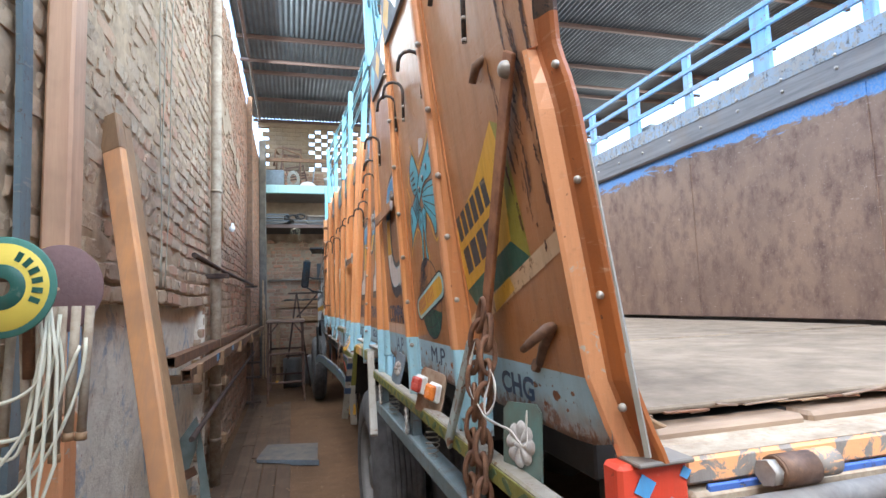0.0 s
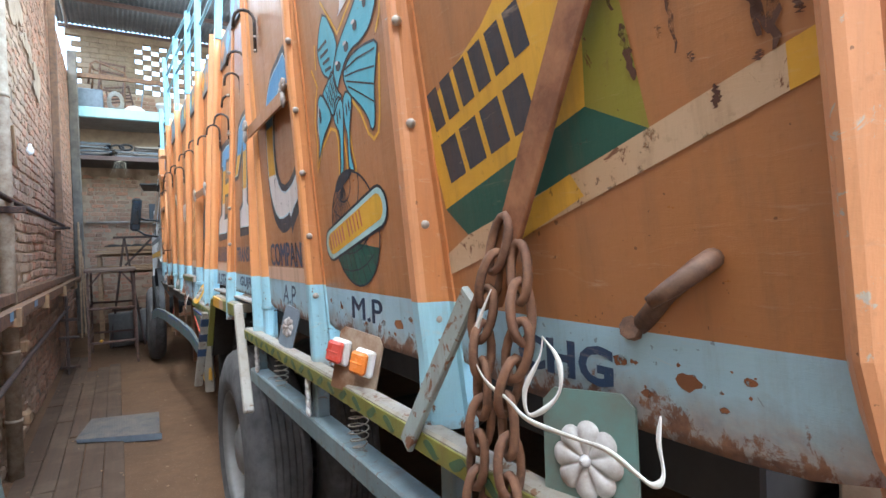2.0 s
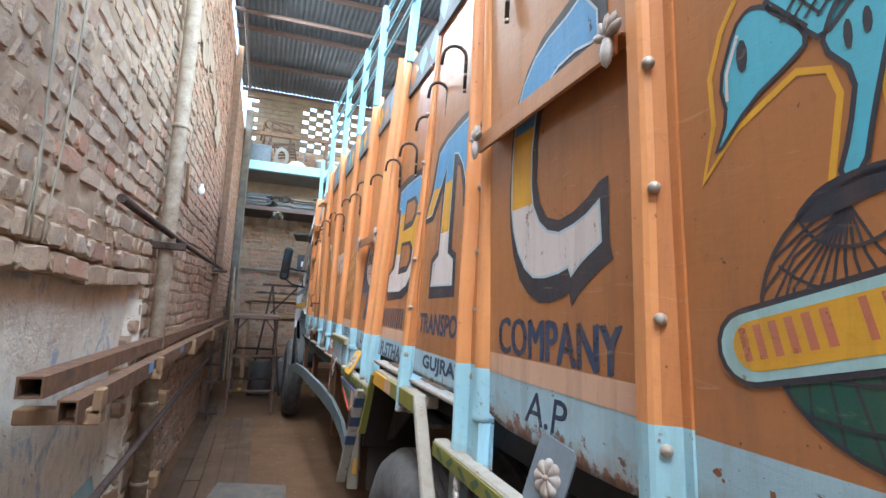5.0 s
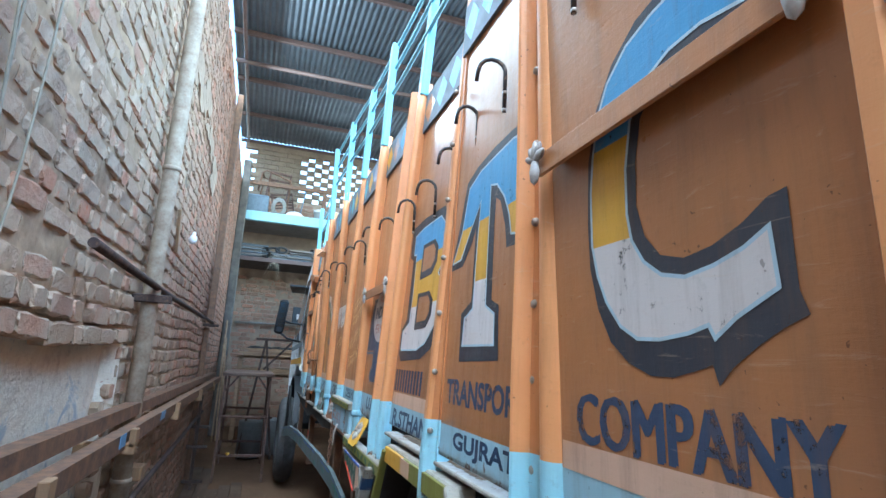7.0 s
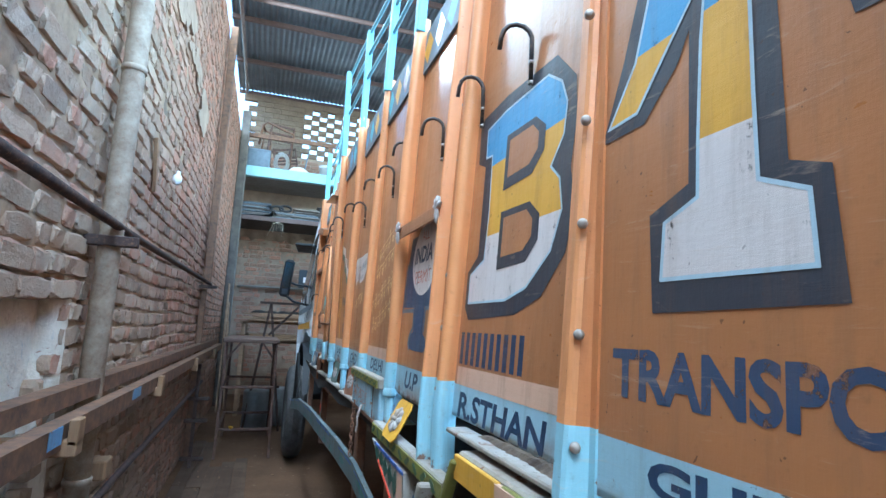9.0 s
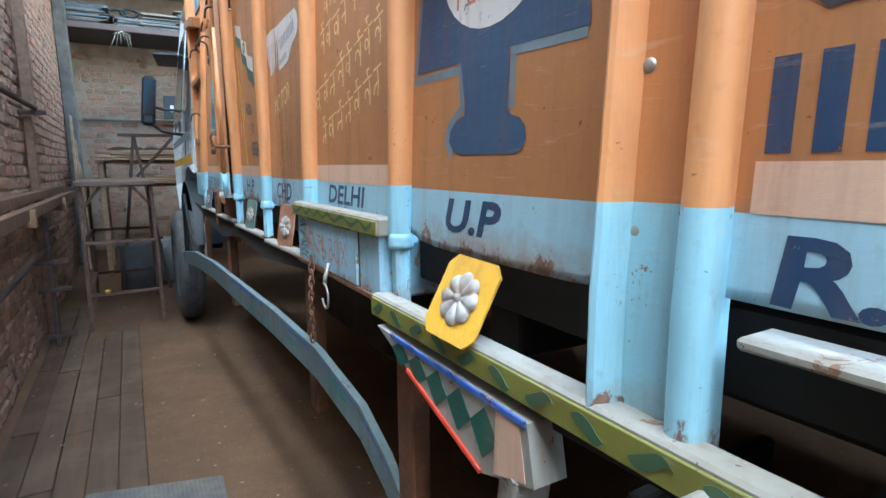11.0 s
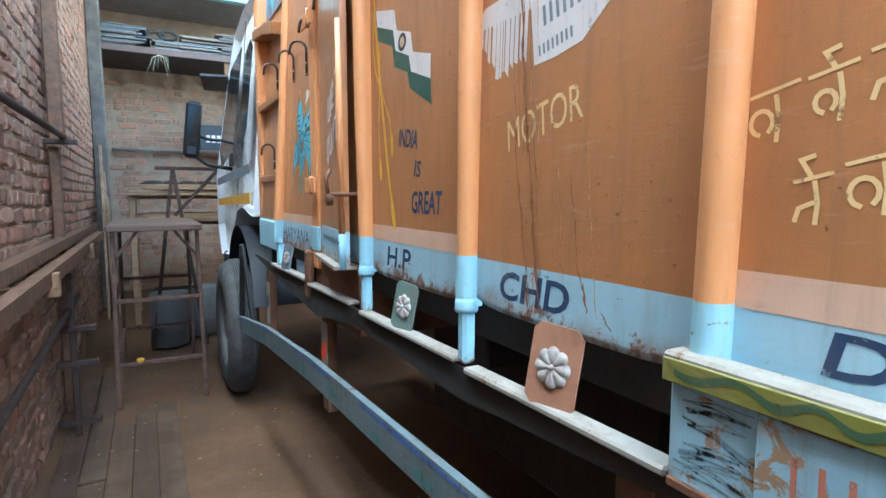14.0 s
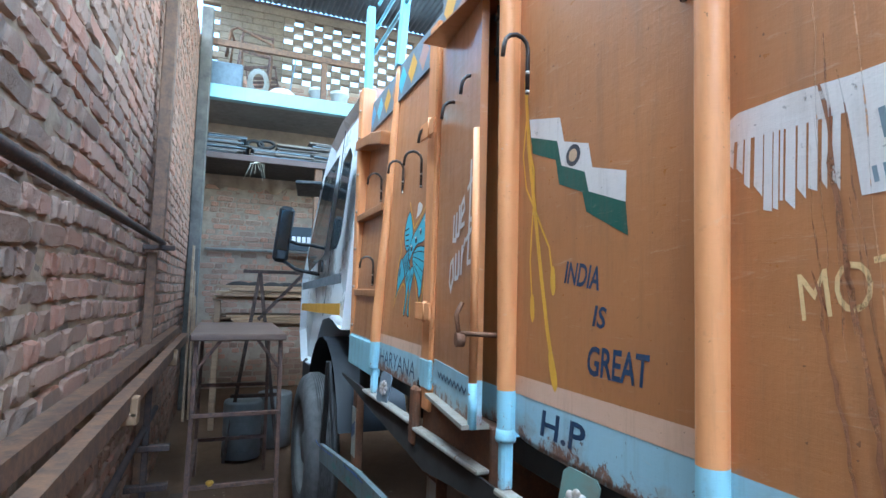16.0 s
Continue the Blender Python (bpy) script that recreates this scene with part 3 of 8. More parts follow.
def face_frame(y, z, y0, out=0.0, base=XP):
    """A frame on the truck's side, its x to the rear and its y up; the panel's lean is that at y0."""
    mid = panel_mid(y0, base)
    k = lean(mid)
    o = Vector((base + bow(mid) + k * (z - STRIPE) - out, y, z))
    return frame_at(o, (0, -1, 0), (k, 0, 1))


def panel_mid(y, base):
    """The middle of the panel that y lies on, for its lean."""
    if base > 0.6:
        for a, b in PANELS:
            if a <= y <= b:
                return (a + b) / 2
    return y


def soft(poly, times=2):
    """Rounds the corners of an outline."""
    for _ in range(times):
        out = []
        for (a, b), (c, d) in zip(poly, poly[1:] + poly[:1]):
            out += [(a + (c - a) * 0.22, b + (d - b) * 0.22), (a + (c - a) * 0.78, b + (d - b) * 0.78)]
        poly = out
    return poly


def art(name, y0, polys, mat, layer=1, label="", base=XP):
    """Painted shapes on the panel round y0, as (y, z) polygons."""
    m = Mesh()
    out = 0.0003 + 0.00035 * layer
    fr = face_frame(0, STRIPE, y0, out, base)
    for i, poly in enumerate(polys):
        for q in (poly if isinstance(poly[0], list) else [poly]):
            m.add([fr @ Vector((-y, z - STRIPE, 0.00003 * (i % 12))) for y, z in q], [tuple(range(len(q)))])
    return part(name, m, mat, TRUCK, label)


FONT = {}


def letters(name, text, y, z, high, mat, parent=None, width=None, slant=0.0, turn=0.0, y0=None, layer=1, base=XP, bold=0.0, label="", again=True):
    """Painted words on the panel: y is the left end, z the foot."""
    if "M" in text and bold and again:
        for k in (1, 2):
            letters(name, text, y - 0.055 * high * k, z + 0.03 * high * (k - 1), high, mat, parent, width, slant, turn, y if y0 is None else y0, layer + 0.2 * k, base, bold, label, False)
    c = bpy.data.curves.new("words", "FONT")
    c.body, c.size, c.shear, c.extrude, c.offset = text, 1.0, slant, 0.0, 0.0 if "M" in text else bold
    c.resolution_u = 3
    t = bpy.data.objects.new("words", c)
    me = bpy.data.meshes.new_from_object(t)
    bpy.data.objects.remove(t)
    co = np.empty(len(me.vertices) * 3)
    me.vertices.foreach_get("co", co)
    co = co.reshape(-1, 3)
    for i in range(len(co)):
        # an unsteady hand
        at = Vector((co[i, 0] * 2.7, co[i, 1] * 2.7, len(text) + 3.0 * z))
        co[i, 0] += 0.018 * noise.noise(at)
        co[i, 1] += 0.016 * noise.noise(at + Vector((5.1, 2.2, 9.0)))
    co[:, :2] -= co[:, :2].min(0)
    w, h = co[:, 0].max(), co[:, 1].max()
    s = high / h
    sx = (width / w) if width else s
    fr = face_frame(y, z, y if y0 is None else y0, 0.0003 + 0.00035 * layer, base) @ Matrix.Rotation(radians(turn), 4, "Z") @ Matrix.Diagonal((sx, s, 1, 1))
    co[:, 2] = 0
    me.vertices.foreach_set("co", co.ravel())
    me.transform(fr)
    # each letter is a part of its own
    bm = bmesh.new()
    bm.from_mesh(me)
    bpy.data.meshes.remove(me)
    seen = set()
    for v in bm.verts:
        if v.index in seen:
            continue
        todo, isle = [v], []
        seen.add(v.index)
        while todo:
            w = todo.pop()
            isle.append(w)
            for e in w.link_edges:
                o = e.other_vert(w)
                if o.index not in seen:
                    seen.add(o.index)
                    todo.append(o)
        at = {w.index: i for i, w in enumerate(isle)}
        faces = [[at[c.index] for c in f.verts] for f in {f for w in isle for f in w.link_faces}]
        if faces:
            part(name, Mesh().add([w.co for w in isle], faces), mat, parent or TRUCK, label)
    bm.free()


def bars(name, y, z, count, wide, high, gap, mat, turn=0.0, layer=1, base=XP, y0=None):
    """Plain bars in place of words that are not spelled out, each a part."""
    fr = face_frame(y, z, y if y0 is None else y0, 0.0003 + 0.00035 * layer, base) @ Matrix.Rotation(radians(turn), 4, "Z")
    for i in range(count):
        a = i * (wide + gap)
        part(name, Mesh().add([fr @ Vector(p) for p in ((a, 0, 0), (a + wide, 0, 0), (a + wide, high, 0), (a, high, 0))], [(0, 1, 2, 3)]), mat, TRUCK)


# side posts: (far edge, near edge, kind)
POSTS = (
    (0.778, 0.722, "corner"), (1.371, 1.314, "hat"), (1.963, 1.906, "hat"), (2.538, 2.485, "pipe"), (2.610, 2.538, "web"),
    (3.145, 3.088, "hat"), (3.733, 3.696, "pipe"), (3.812, 3.745, "web"), (4.343, 4.300, "pipe"), (4.905, 4.862, "pipe"), (5.449, 5.406, "pipe"),
    (6.020, 5.978, "pipe"), (7.205, 7.160, "pipe"))
TOP = 2.56
PANELS = ((0.745, 1.32), (1.32, 1.925), (1.925, 2.495), (2.575, 3.105), (3.105, 3.70), (3.78, 4.32), (4.32, 4.885), (4.885, 5.43), (5.43, 6.0), (6.0, 6.52), (6.62, 7.185), (7.185, 7.74))


def bolt_mesh():
    m = Mesh()
    m.lathe([(0.0, 0.009), (0.005, 0.0085), (0.009, 0.006), (0.0105, 0.0), (0.0105, -0.004)], Matrix(), 10)
    return mats_of(m.data("bolt"), CHROME)


BOLT = bolt_mesh()


def bolts(parent, spots, nrm=(-1, 0, 0), s=1.0):
    q = Vector(nrm).to_track_quat("Z", "Y").to_matrix().to_4x4()
    for p in spots:
        ob = new("bolt", BOLT)
        ob.parent = parent
        ob.matrix_basis = Matrix.Translation(p) @ q @ Matrix.Scale(s, 4)


def profile(kind, yf, yn):
    w = yf - yn
    c = (yf + yn) / 2
    if kind == "pipe":
        r, x0 = w / 2, XO + 0.014
        arc = [(c + r * math.cos(radians(a)), x0 + r - r * math.sin(radians(a))) for a in range(-40, 221, 20)]
        return [(c + r * 0.5, XO + 0.068)] + arc + [(c - r * 0.5, XO + 0.068)]
    if kind == "web":
        return [(yf, XO + 0.068), (yf, XO + 0.012), (yf - 0.003, XO + 0.004), (yf - 0.008, XO + 0.001), (yf - 0.013, XO + 0.004), (yf - 0.017, XO + 0.014), (yf - 0.022, XO + 0.034), (yn + 0.012, XO + 0.038), (yn - 0.010, XO + 0.040), (yn - 0.020, XO + 0.068)]
    if kind == "corner":
        return [(yf, XO + 0.075), (yf - 0.010, XO + 0.034), (yf - 0.018, XO + 0.024), (yf - 0.024, XO + 0.021), (yf - 0.030, XO + 0.026), (yf - 0.042, XO + 0.046), (yf - 0.047, XO + 0.051), (yn - 0.014, XO + 0.058), (yn - 0.019, XO + 0.063), (yn - 0.018, XO + 0.070)]
    return [(yf, XO + 0.068), (yf, XO + 0.010), (yf - 0.006, XO + 0.001), (yf - 0.028, XO), (yf - 0.034, XO + 0.004), (yf - 0.038, XO + 0.012), (yn + 0.008, None), (yn + 0.003, None), (yn - 0.006, None), (yn - 0.006, XO + 0.075)]


def near_plane(y, z):
    """The face of the panel to the rear of a post."""
    for a, b in PANELS:
        if abs(b - y) < 0.05:
            m = (a + b) / 2
            return XP + bow(m) + lean(m) * (z - STRIPE)
    return XP


for yf, yn, kind in POSTS:
    foot = {"corner": 1.15, "hat": 1.055, "web": 1.03}.get(kind, 1.10)
    if kind == "pipe":
        foot = 1.035 if 3.6 < yf < 3.8 else 1.158
    top = TOP
    zs = [foot, 1.17, 1.19, STRIPE - 0.003, STRIPE + 0.003, 1.4, 1.6, 1.8, 2.0, 2.2, 2.4, top]
    if kind == "corner":
        zs = sorted(zs + [1.5, 1.66, 1.70, 1.73, 1.752, 1.760, 1.83, 1.87, 1.91])
    zs = [z for i, z in enumerate(zs) if i == 0 or z > zs[i - 1]]
    pr = profile(kind, yf, yn)
    rings, ym = [], (yf + yn) / 2
    for z in zs:
        dent = 0.006 * noise.noise(Vector((z * 3.1, yf * 5, 0.5))) + 0.010 * noise.noise(Vector((z * 1.1, yf * 3, 4.5)))
        shift = 0.0
        if kind == "corner" and z < 1.24:
            shift = 0.026 * (1.24 - z) / 0.09
        flange = near_plane(ym, z) - 0.004 if kind == "hat" else 0.0
        if kind == "corner":
            # the flange is knocked in near the bolt, and the folded arris ends below a flat head
            knock = 0.020 * math.exp(-((z - 1.76) / 0.060) ** 2)
            pr = [(y + (knock if y < yf - 0.035 else 0.0), max(x, XO + 0.046) if z > 1.755 else x) for y, x in profile(kind, yf, yn)]
        rings.append([Vector((flange if x is None else x + lean(ym) * max(z - STRIPE, -0.1) + (dent if kind != "corner" else dent * 0.5) + shift, y + dent * 0.6 - shift * 0.25, z)) for y, x in pr])
    m = Mesh()
    for a, b in zip(rings, rings[1:]):
        z = (a[0].z + b[0].z) / 2
        blue = z < STRIPE and kind != "corner"
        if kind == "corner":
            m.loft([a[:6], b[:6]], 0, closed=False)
            # rear-turned side: stains plus painted-in shade below, soot at the head
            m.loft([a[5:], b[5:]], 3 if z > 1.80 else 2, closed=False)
        else:
            cut = {"hat": 5, "web": 6}.get(kind, len(a) - 1)
            m.loft([a[:cut + 1], b[:cut + 1]], 1 if blue else 0, closed=False, smooth=kind == "pipe")
            # recessed side of the orange takes the painted-in shade
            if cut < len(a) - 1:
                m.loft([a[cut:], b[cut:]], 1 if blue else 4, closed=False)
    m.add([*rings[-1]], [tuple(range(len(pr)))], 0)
    ob = part("side_post", m, [POSTW if kind in ("corner", "hat") and yf < 1.5 else POST, BLUEP, POSTR, SOOT, POSTSHADE], TRUCK)
    if kind == "hat":
        bolts(ob, [(near_plane(ym, z) - 0.022, yn + 0.016, z) for z in (1.235, 1.386, 1.544, 1.70, 1.87, 2.04, 2.21)], (-0.75, -1, 0), 0.75)
    if kind == "corner":
        bolts(ob, [(XO + 0.051 + lean(ym) * (z - STRIPE), yn - 0.002, z) for z in (1.226, 1.384, 1.55, 1.72, 1.9, 2.08)], (-1, -0.3, 0), 0.6)
        part("edge_strip", Mesh().loft([[Vector((x + lean(ym) * (z - STRIPE), y, z)) for y, x in ((yn - 0.018, XO + 0.061), (yn - 0.023, XO + 0.066), (yn - 0.018, XO + 0.072))] for z in (1.16, 1.4, 1.60)], 0), RAILW, ob)
    if kind == "web":
        bolts(ob, [(XO + 0.036 + lean(ym) * (z - STRIPE), yf - 0.028, z) for z in (1.235, 1.388, 1.525, 1.682, 1.84, 2.0)], (-1, -0.1, 0), 0.85)
    if kind == "pipe" and not 3.6 < yf < 3.8:
        # folded foot bracket below the post
        part("foot_bracket", Mesh().tube([(XO + 0.036, ym, 1.176), (XO + 0.036, ym, 1.166), (XO + 0.035, ym - 0.002, 1.154), (XO + 0.035, ym - 0.002, 1.148)], [0.0215, 0.0228, 0.0245, 0.0225], 14).box((XO + 0.020, yn + 0.004, 1.040), (XO + 0.050, yf - 0.010, 1.156), 0.007), BLUEP, ob)
    # pale blue stanchion of the top rail
    if kind in ("pipe", "hat") and yf > 1.5:
        h = 3.10
        part("rail_stanchion", Mesh().bar((side(ym, TOP - 0.06, XO + 0.03), ym, TOP - 0.06), (side(ym, h, XO + 0.03), ym, h), 0.05, 0.035, 0.004, up=(1, 0, 0)), RAILB, ob)

# side panels between the posts, with the pale blue band below
STRIPS = (2, 4, 6, 8, 10)
for i, (a, b) in enumerate(PANELS):
    y0 = (a + b) / 2
    bottom = 1.150 + (0.0, 0.0, 0.004, 0.03, 0.035, 0.012, 0.02, 0.012, 0.006, 0.02, 0.02, 0.02)[i]
    zs = [bottom, bottom + 0.012, bottom + 0.04, 1.23, STRIPE - 0.012, STRIPE - 0.008, 1.45, 1.6, 1.75, 1.9, 2.05, 2.2, 2.33]
    cols = 10
    rows = []
    for z in zs:
        row = []
        for j in range(cols + 1):
            u = j / cols
            y = a + (b - a) * u
            zz = z + (0.020 * (abs(2 * u - 1) ** 6) if z < 1.20 and i not in (3, 4) else 0)
            row.append(Vector((XP + bow(y0) + lean(y0) * (zz - STRIPE), y, zz)))
        rows.append(row)
    m = Mesh()
    for p, q in zip(rows, rows[1:]):
        z = (p[5].z + q[5].z) / 2
        m.loft([p, q], 1 if z < STRIPE - 0.01 else 0, closed=False, smooth=True)
    back = [[p + Vector((0.006, 0, 0)) for p in r] for r in rows]
    for p, q in zip(back, back[1:]):
        m.loft([q, p], 2, closed=False, smooth=True)
    m.loft([rows[0], back[0]], 1, closed=False)
    panel = part("side_panel", m, [ORANGE, BLUE, PLY], TRUCK)
    if i in STRIPS:
        art("painted_strip", y0, [[(a + 0.014, STRIPE - 0.008), (b - 0.014, STRIPE - 0.008), (b - 0.014, STRIPE + 0.034), (a + 0.014, STRIPE + 0.034)]], PINK, 1)
    # board of painted diamonds above the panel
    top = Mesh()
    k = lean(y0)
    top.loft([[Vector((XP - 0.01 + bow(y0) + k * (z - STRIPE), y, z)) for y in (a, b)] + [Vector((XP + 0.02 + bow(y0) + k * (z - STRIPE), y, z)) for y in (b, a)] for z in (2.33, 2.50)], 0)
    board = part("painted_board", top, GREYP, TRUCK)
    cells = 4
    for c in range(cells):
        ya, yb = a + (b - a) * c / cells + 0.01, a + (b - a) * (c + 1) / cells - 0.01
        ym = (ya + yb) / 2
        art("painted_diamond", y0, [[(ya, 2.415), (ym, 2.35), (yb, 2.415), (ym, 2.48)]], (YELLOW, CYAN, SKYB, ORANGE)[(c + i) % 4], 1, base=XP - 0.01)

# top rails
for z in (2.80, 2.95, 3.09):
    part("top_rail", Mesh().tube([(side(y, z, XO + 0.03), y, z) for y in (1.75, 2.4, 3.1, 4.0, 4.9, 5.44, 6.1, 7.18, 7.75)], 0.010, 6), RAILB, TRUCK)

# cargo bed and the far side
bed = part("cargo_floor", Mesh().box((0.64, 0.859, 1.08), (2.9, 7.6, 1.165), 0.004), UNDER, TRUCK)
random.seed(4)
y = 0.85
while y < 7.5:
    w = random.uniform(1.1, 1.4)
    part("bed_board", Mesh().box((0.64, y, 1.180), (2.88, min(y + w, 7.58), 1.190 + random.uniform(0, 0.012)), 0.006, 0, Matrix.Translation((0, y, 0)) @ Matrix.Rotation(random.uniform(-0.006, 0.006), 4, "Z") @ Matrix.Translation((0, -y, 0))), BED, bed)
    y += w + random.uniform(0.004, 0.014)
far = part("far_side_wall", Mesh().box((2.90, 0.776, 1.215), (2.93, 7.6, 2.41), 0.003), PLY, TRUCK, "worn brown plywood lining with blue paint remains")
for y in (1.96, 3.2, 4.4, 5.6):
    part("seam_cover", Mesh().box((2.893, y - 0.004, 1.23), (2.901, y + 0.004, 2.39), 0.001), PLY, far)
part("far_top_beam", Mesh().box((2.86, 0.776, 2.41), (2.96, 7.6, 2.67), 0.012), BEAMW, TRUCK)
fb = part("beam_band", Mesh().box((2.8565, 0.776, 2.56), (2.8600, 7.6, 2.665), 0.001), FARB, TRUCK, "worn blue paint on the far beam")
bolts(fb, [(2.857, 1.1 + 0.32 * (i // 2) , 2.50 + 0.07 * (i % 2)) for i in range(24)], (-1, 0, 0), 1.0)
part("far_ledge", Mesh().box((2.955, 0.776, 2.64), (3.05, 7.6, 2.70), 0.006), RAILB, TRUCK)
for i in range(8):
    y = 1.28 + 0.64 * i
    w = 0.06 if i % 2 == 0 else 0.03
    part("far_stanchion", Mesh().box((2.92, y - w, 2.60), (2.96, y + w, 3.12), 0.005), BRIGHTB, TRUCK)
for z in (2.82, 2.97, 3.10):
    part("far_rail", Mesh().bar((2.92, 0.7, z), (2.92, 7.6, z), 0.02, 0.035, 0.003), BRIGHTB, TRUCK)
for i in range(5):
    y = 1.5 + 1.1 * i
    part("far_block", Mesh().box((2.98, y, 2.68), (3.08, y + 0.12, 2.76), 0.006), BEAMW, TRUCK)
part("headboard", Mesh().box((0.66, 7.78, 1.15), (2.93, 7.84, 2.62), 0.004), ORANGE, TRUCK)

# tail end: corner plate, bar and hinge rollers
cp = part("corner_plate", Mesh().box((0.592, 0.715, 1.00), (0.705, 0.760, 1.148), 0.006), RED, TRUCK, "red painted end plate with blue diamonds")
part("ledge", Mesh().box((0.614, 0.700, 1.146), (0.705, 0.760, 1.153), 0.003), DUSTPL, cp, "dusty grey ledge")
for yx, z, s in ((0.618, 1.118, 0.018), (0.600, 1.075, 0.013), (0.662, 1.085, 0.015), (0.615, 1.035, 0.012), (0.685, 1.130, 0.010)):
    part("painted_diamond", Mesh().slab([(-s, -s * 0.3), (s * 0.2, -s), (s, s * 0.2), (-s * 0.2, s)], 0.001, frame_at((yx + 0.012, 0.7125, z), (1, 0, 0), (0, 0, 1))), SKYB, cp)
part("tail_beam", Mesh().box((0.705, 0.71, 1.03), (2.88, 0.787, 1.10), 0.006).box((0.705, 0.776, 1.09), (2.88, 0.828, 1.150), 0.004), PIPE, TRUCK)
tail_bar = part("tail_bar", Mesh().box((0.702, 0.717, 1.108), (2.88, 0.778, 1.147), 0.005), PEEL, TRUCK, "grey tail bar with peeling orange paint")
part("dusty_top", Mesh().box((0.704, 0.721, 1.1472), (2.88, 0.778, 1.1486), 0.0005), PIPE, tail_bar)
part("blue_underline", Mesh().box((0.735, 0.713, 1.096), (2.88, 0.721, 1.1075), 0.002), BRIGHTN, tail_bar)
part("tail_lip", Mesh().tube([(0.73, 0.675, 1.080), (1.1, 0.672, 1.082), (2.88, 0.675, 1.080)], 0.020, 10), BEAMW, TRUCK, "dark weathered rolled edge")
for x in (0.832, 1.75, 2.6):
    rol = part("hinge_roller", Mesh().tube([(x, 0.690, 1.122), (x + 0.062, 0.690, 1.122)], 0.0235, 16), HANDLE, TRUCK)
    part("hinge_collar", Mesh().tube([(x + 0.062, 0.696, 1.124), (x + 0.112, 0.696, 1.124)], 0.0205, 16), PEEL, rol)
    part("hinge_washer", Mesh().tube([(x - 0.004, 0.690, 1.122), (x + 0.001, 0.690, 1.122)], 0.0225, 16), TUBE, rol)
    part("hinge_nut", Mesh().tube([(x - 0.020, 0.690, 1.122), (x - 0.004, 0.690, 1.122)], 0.0195, 6), CHROME, rol)
# torn ply edge along the end of the bed
random.seed(31)
for i in range(16):
    x = 0.72 + 0.055 * i + random.uniform(-0.02, 0.02)
    L, w = random.uniform(0.03, 0.11), random.uniform(0.002, 0.006)
    y = 0.845 + random.uniform(-0.010, 0.004)
    part("torn_sliver", Mesh().bar((x, y, 1.178 + random.uniform(0, 0.010)), (x + L, y + random.uniform(-0.008, 0.008), 1.178 + random.uniform(0, 0.010)), w * 2, w * 0.7, 0.0006), random.choice([SPLITW, PLANKB, RUSTP]), TRUCK)
part("splinter", Mesh().bar((0.705, 0.813, 1.175), (0.765, 0.838, 1.145), 0.030, 0.010, 0.003, up=(0, 1, 0.4)), PLANKB, TRUCK)
random.seed(21)
for i in range(7):
    x = 0.66 + 0.32 * i
    part("end_plank", Mesh().box((x + 0.06, 0.820 + random.uniform(-0.02, 0.015), 1.118 + random.uniform(0, 0.012)), (x + 0.368, 0.915, 1.164 + random.uniform(-0.006, 0.004)), 0.007, 0, Matrix.Translation((x, 0.82, 1.14)) @ Matrix.Rotation(random.uniform(-0.02, 0.02), 4, "Y") @ Matrix.Translation((-x, -0.82, -1.14))), SPLITW, TRUCK)

# underbody
part("chassis_rail", Mesh().box((1.28, 0.983, 0.78), (1.36, 9.4, 1.02), 0.005), UNDER, TRUCK)
part("chassis_rail", Mesh().box((2.14, 0.983, 0.78), (2.22, 9.4, 1.02), 0.005), UNDER, TRUCK)
for y in (0.85, 1.5, 2.2, 3.45, 4.1, 4.8, 5.5, 6.2, 6.9):
    part("cross_bearer", Mesh().box((0.66, y - 0.04, 1.00), (2.85, y + 0.04, 1.085), 0.005), UNDER, TRUCK)
part("rear_axle", Mesh().tube([(0.85, 3.111, 0.5), (2.65, 3.111, 0.5)], 0.07, 12).lathe([(0.0, -0.16), (0.15, -0.12), (0.19, 0), (0.15, 0.12), (0.0, 0.16)], frame_at((1.75, 3.111, 0.5), (0, 0, 1), (0, 1, 0)), 16), UNDER, TRUCK)
part("fuel_tank", Mesh().box((0.95, 5.2, 0.55), (1.3, 6.3, 0.98), 0.04), UNDER, TRUCK)


def wheel(x, y, flip=1.0, wide=0.27, r=0.5):
    """A tyre on a disc rim; the outer side is at x, towards -x when flip is 1."""
    fr = Matrix.Translation((x, y, r)) @ Matrix.Rotation(radians(-90 * flip), 4, "Y")
    w = wide
    t = Mesh()
    fr = fr @ Matrix.Scale(r / 0.5, 4)
    t.lathe([(0.29, -0.012), (0.31, 0.0), (0.36, 0.006), (0.42, -0.002), (0.465, -0.02), (0.485, -0.045), (0.487, -0.060), (0.494, -0.066)], fr, 48)
    for k in range(5):
        a = -0.066 - k * (w - 0.13) / 5
        b = -0.066 - (k + 1) * (w - 0.13) / 5
        t.lathe([(0.494, a), (0.499, a - 0.004), (0.499, b + 0.006), (0.488, b + 0.004), (0.488, b + 0.001), (0.494, b)], fr, 48, smooth=False)
    t.lathe([(0.494, -w + 0.064), (0.470, -w + 0.025), (0.42, -w), (0.30, -w)], fr, 48)
    tyre = part("tyre", t, RUBBER, TRUCK)
    rim = part("rim", Mesh().lathe([(0.30, -0.02), (0.285, -0.005), (0.275, -0.03), (0.265, -0.09), (0.21, -0.115), (0.16, -0.10), (0.12, -0.10), (0.115, -0.05), (0.09, -0.03), (0.0, -0.03)], fr, 40), RIM, tyre)
    for i in range(10):
        a = 2 * math.pi * i / 10
        c = fr @ Vector((0.185 * math.cos(a), 0.185 * math.sin(a), -0.10))
        d = fr.to_3x3() @ Vector((0, 0, 1))
        part("wheel_nut", Mesh().tube([c, c + d * 0.035], 0.016, 6), CHROME, rim)
    return tyre


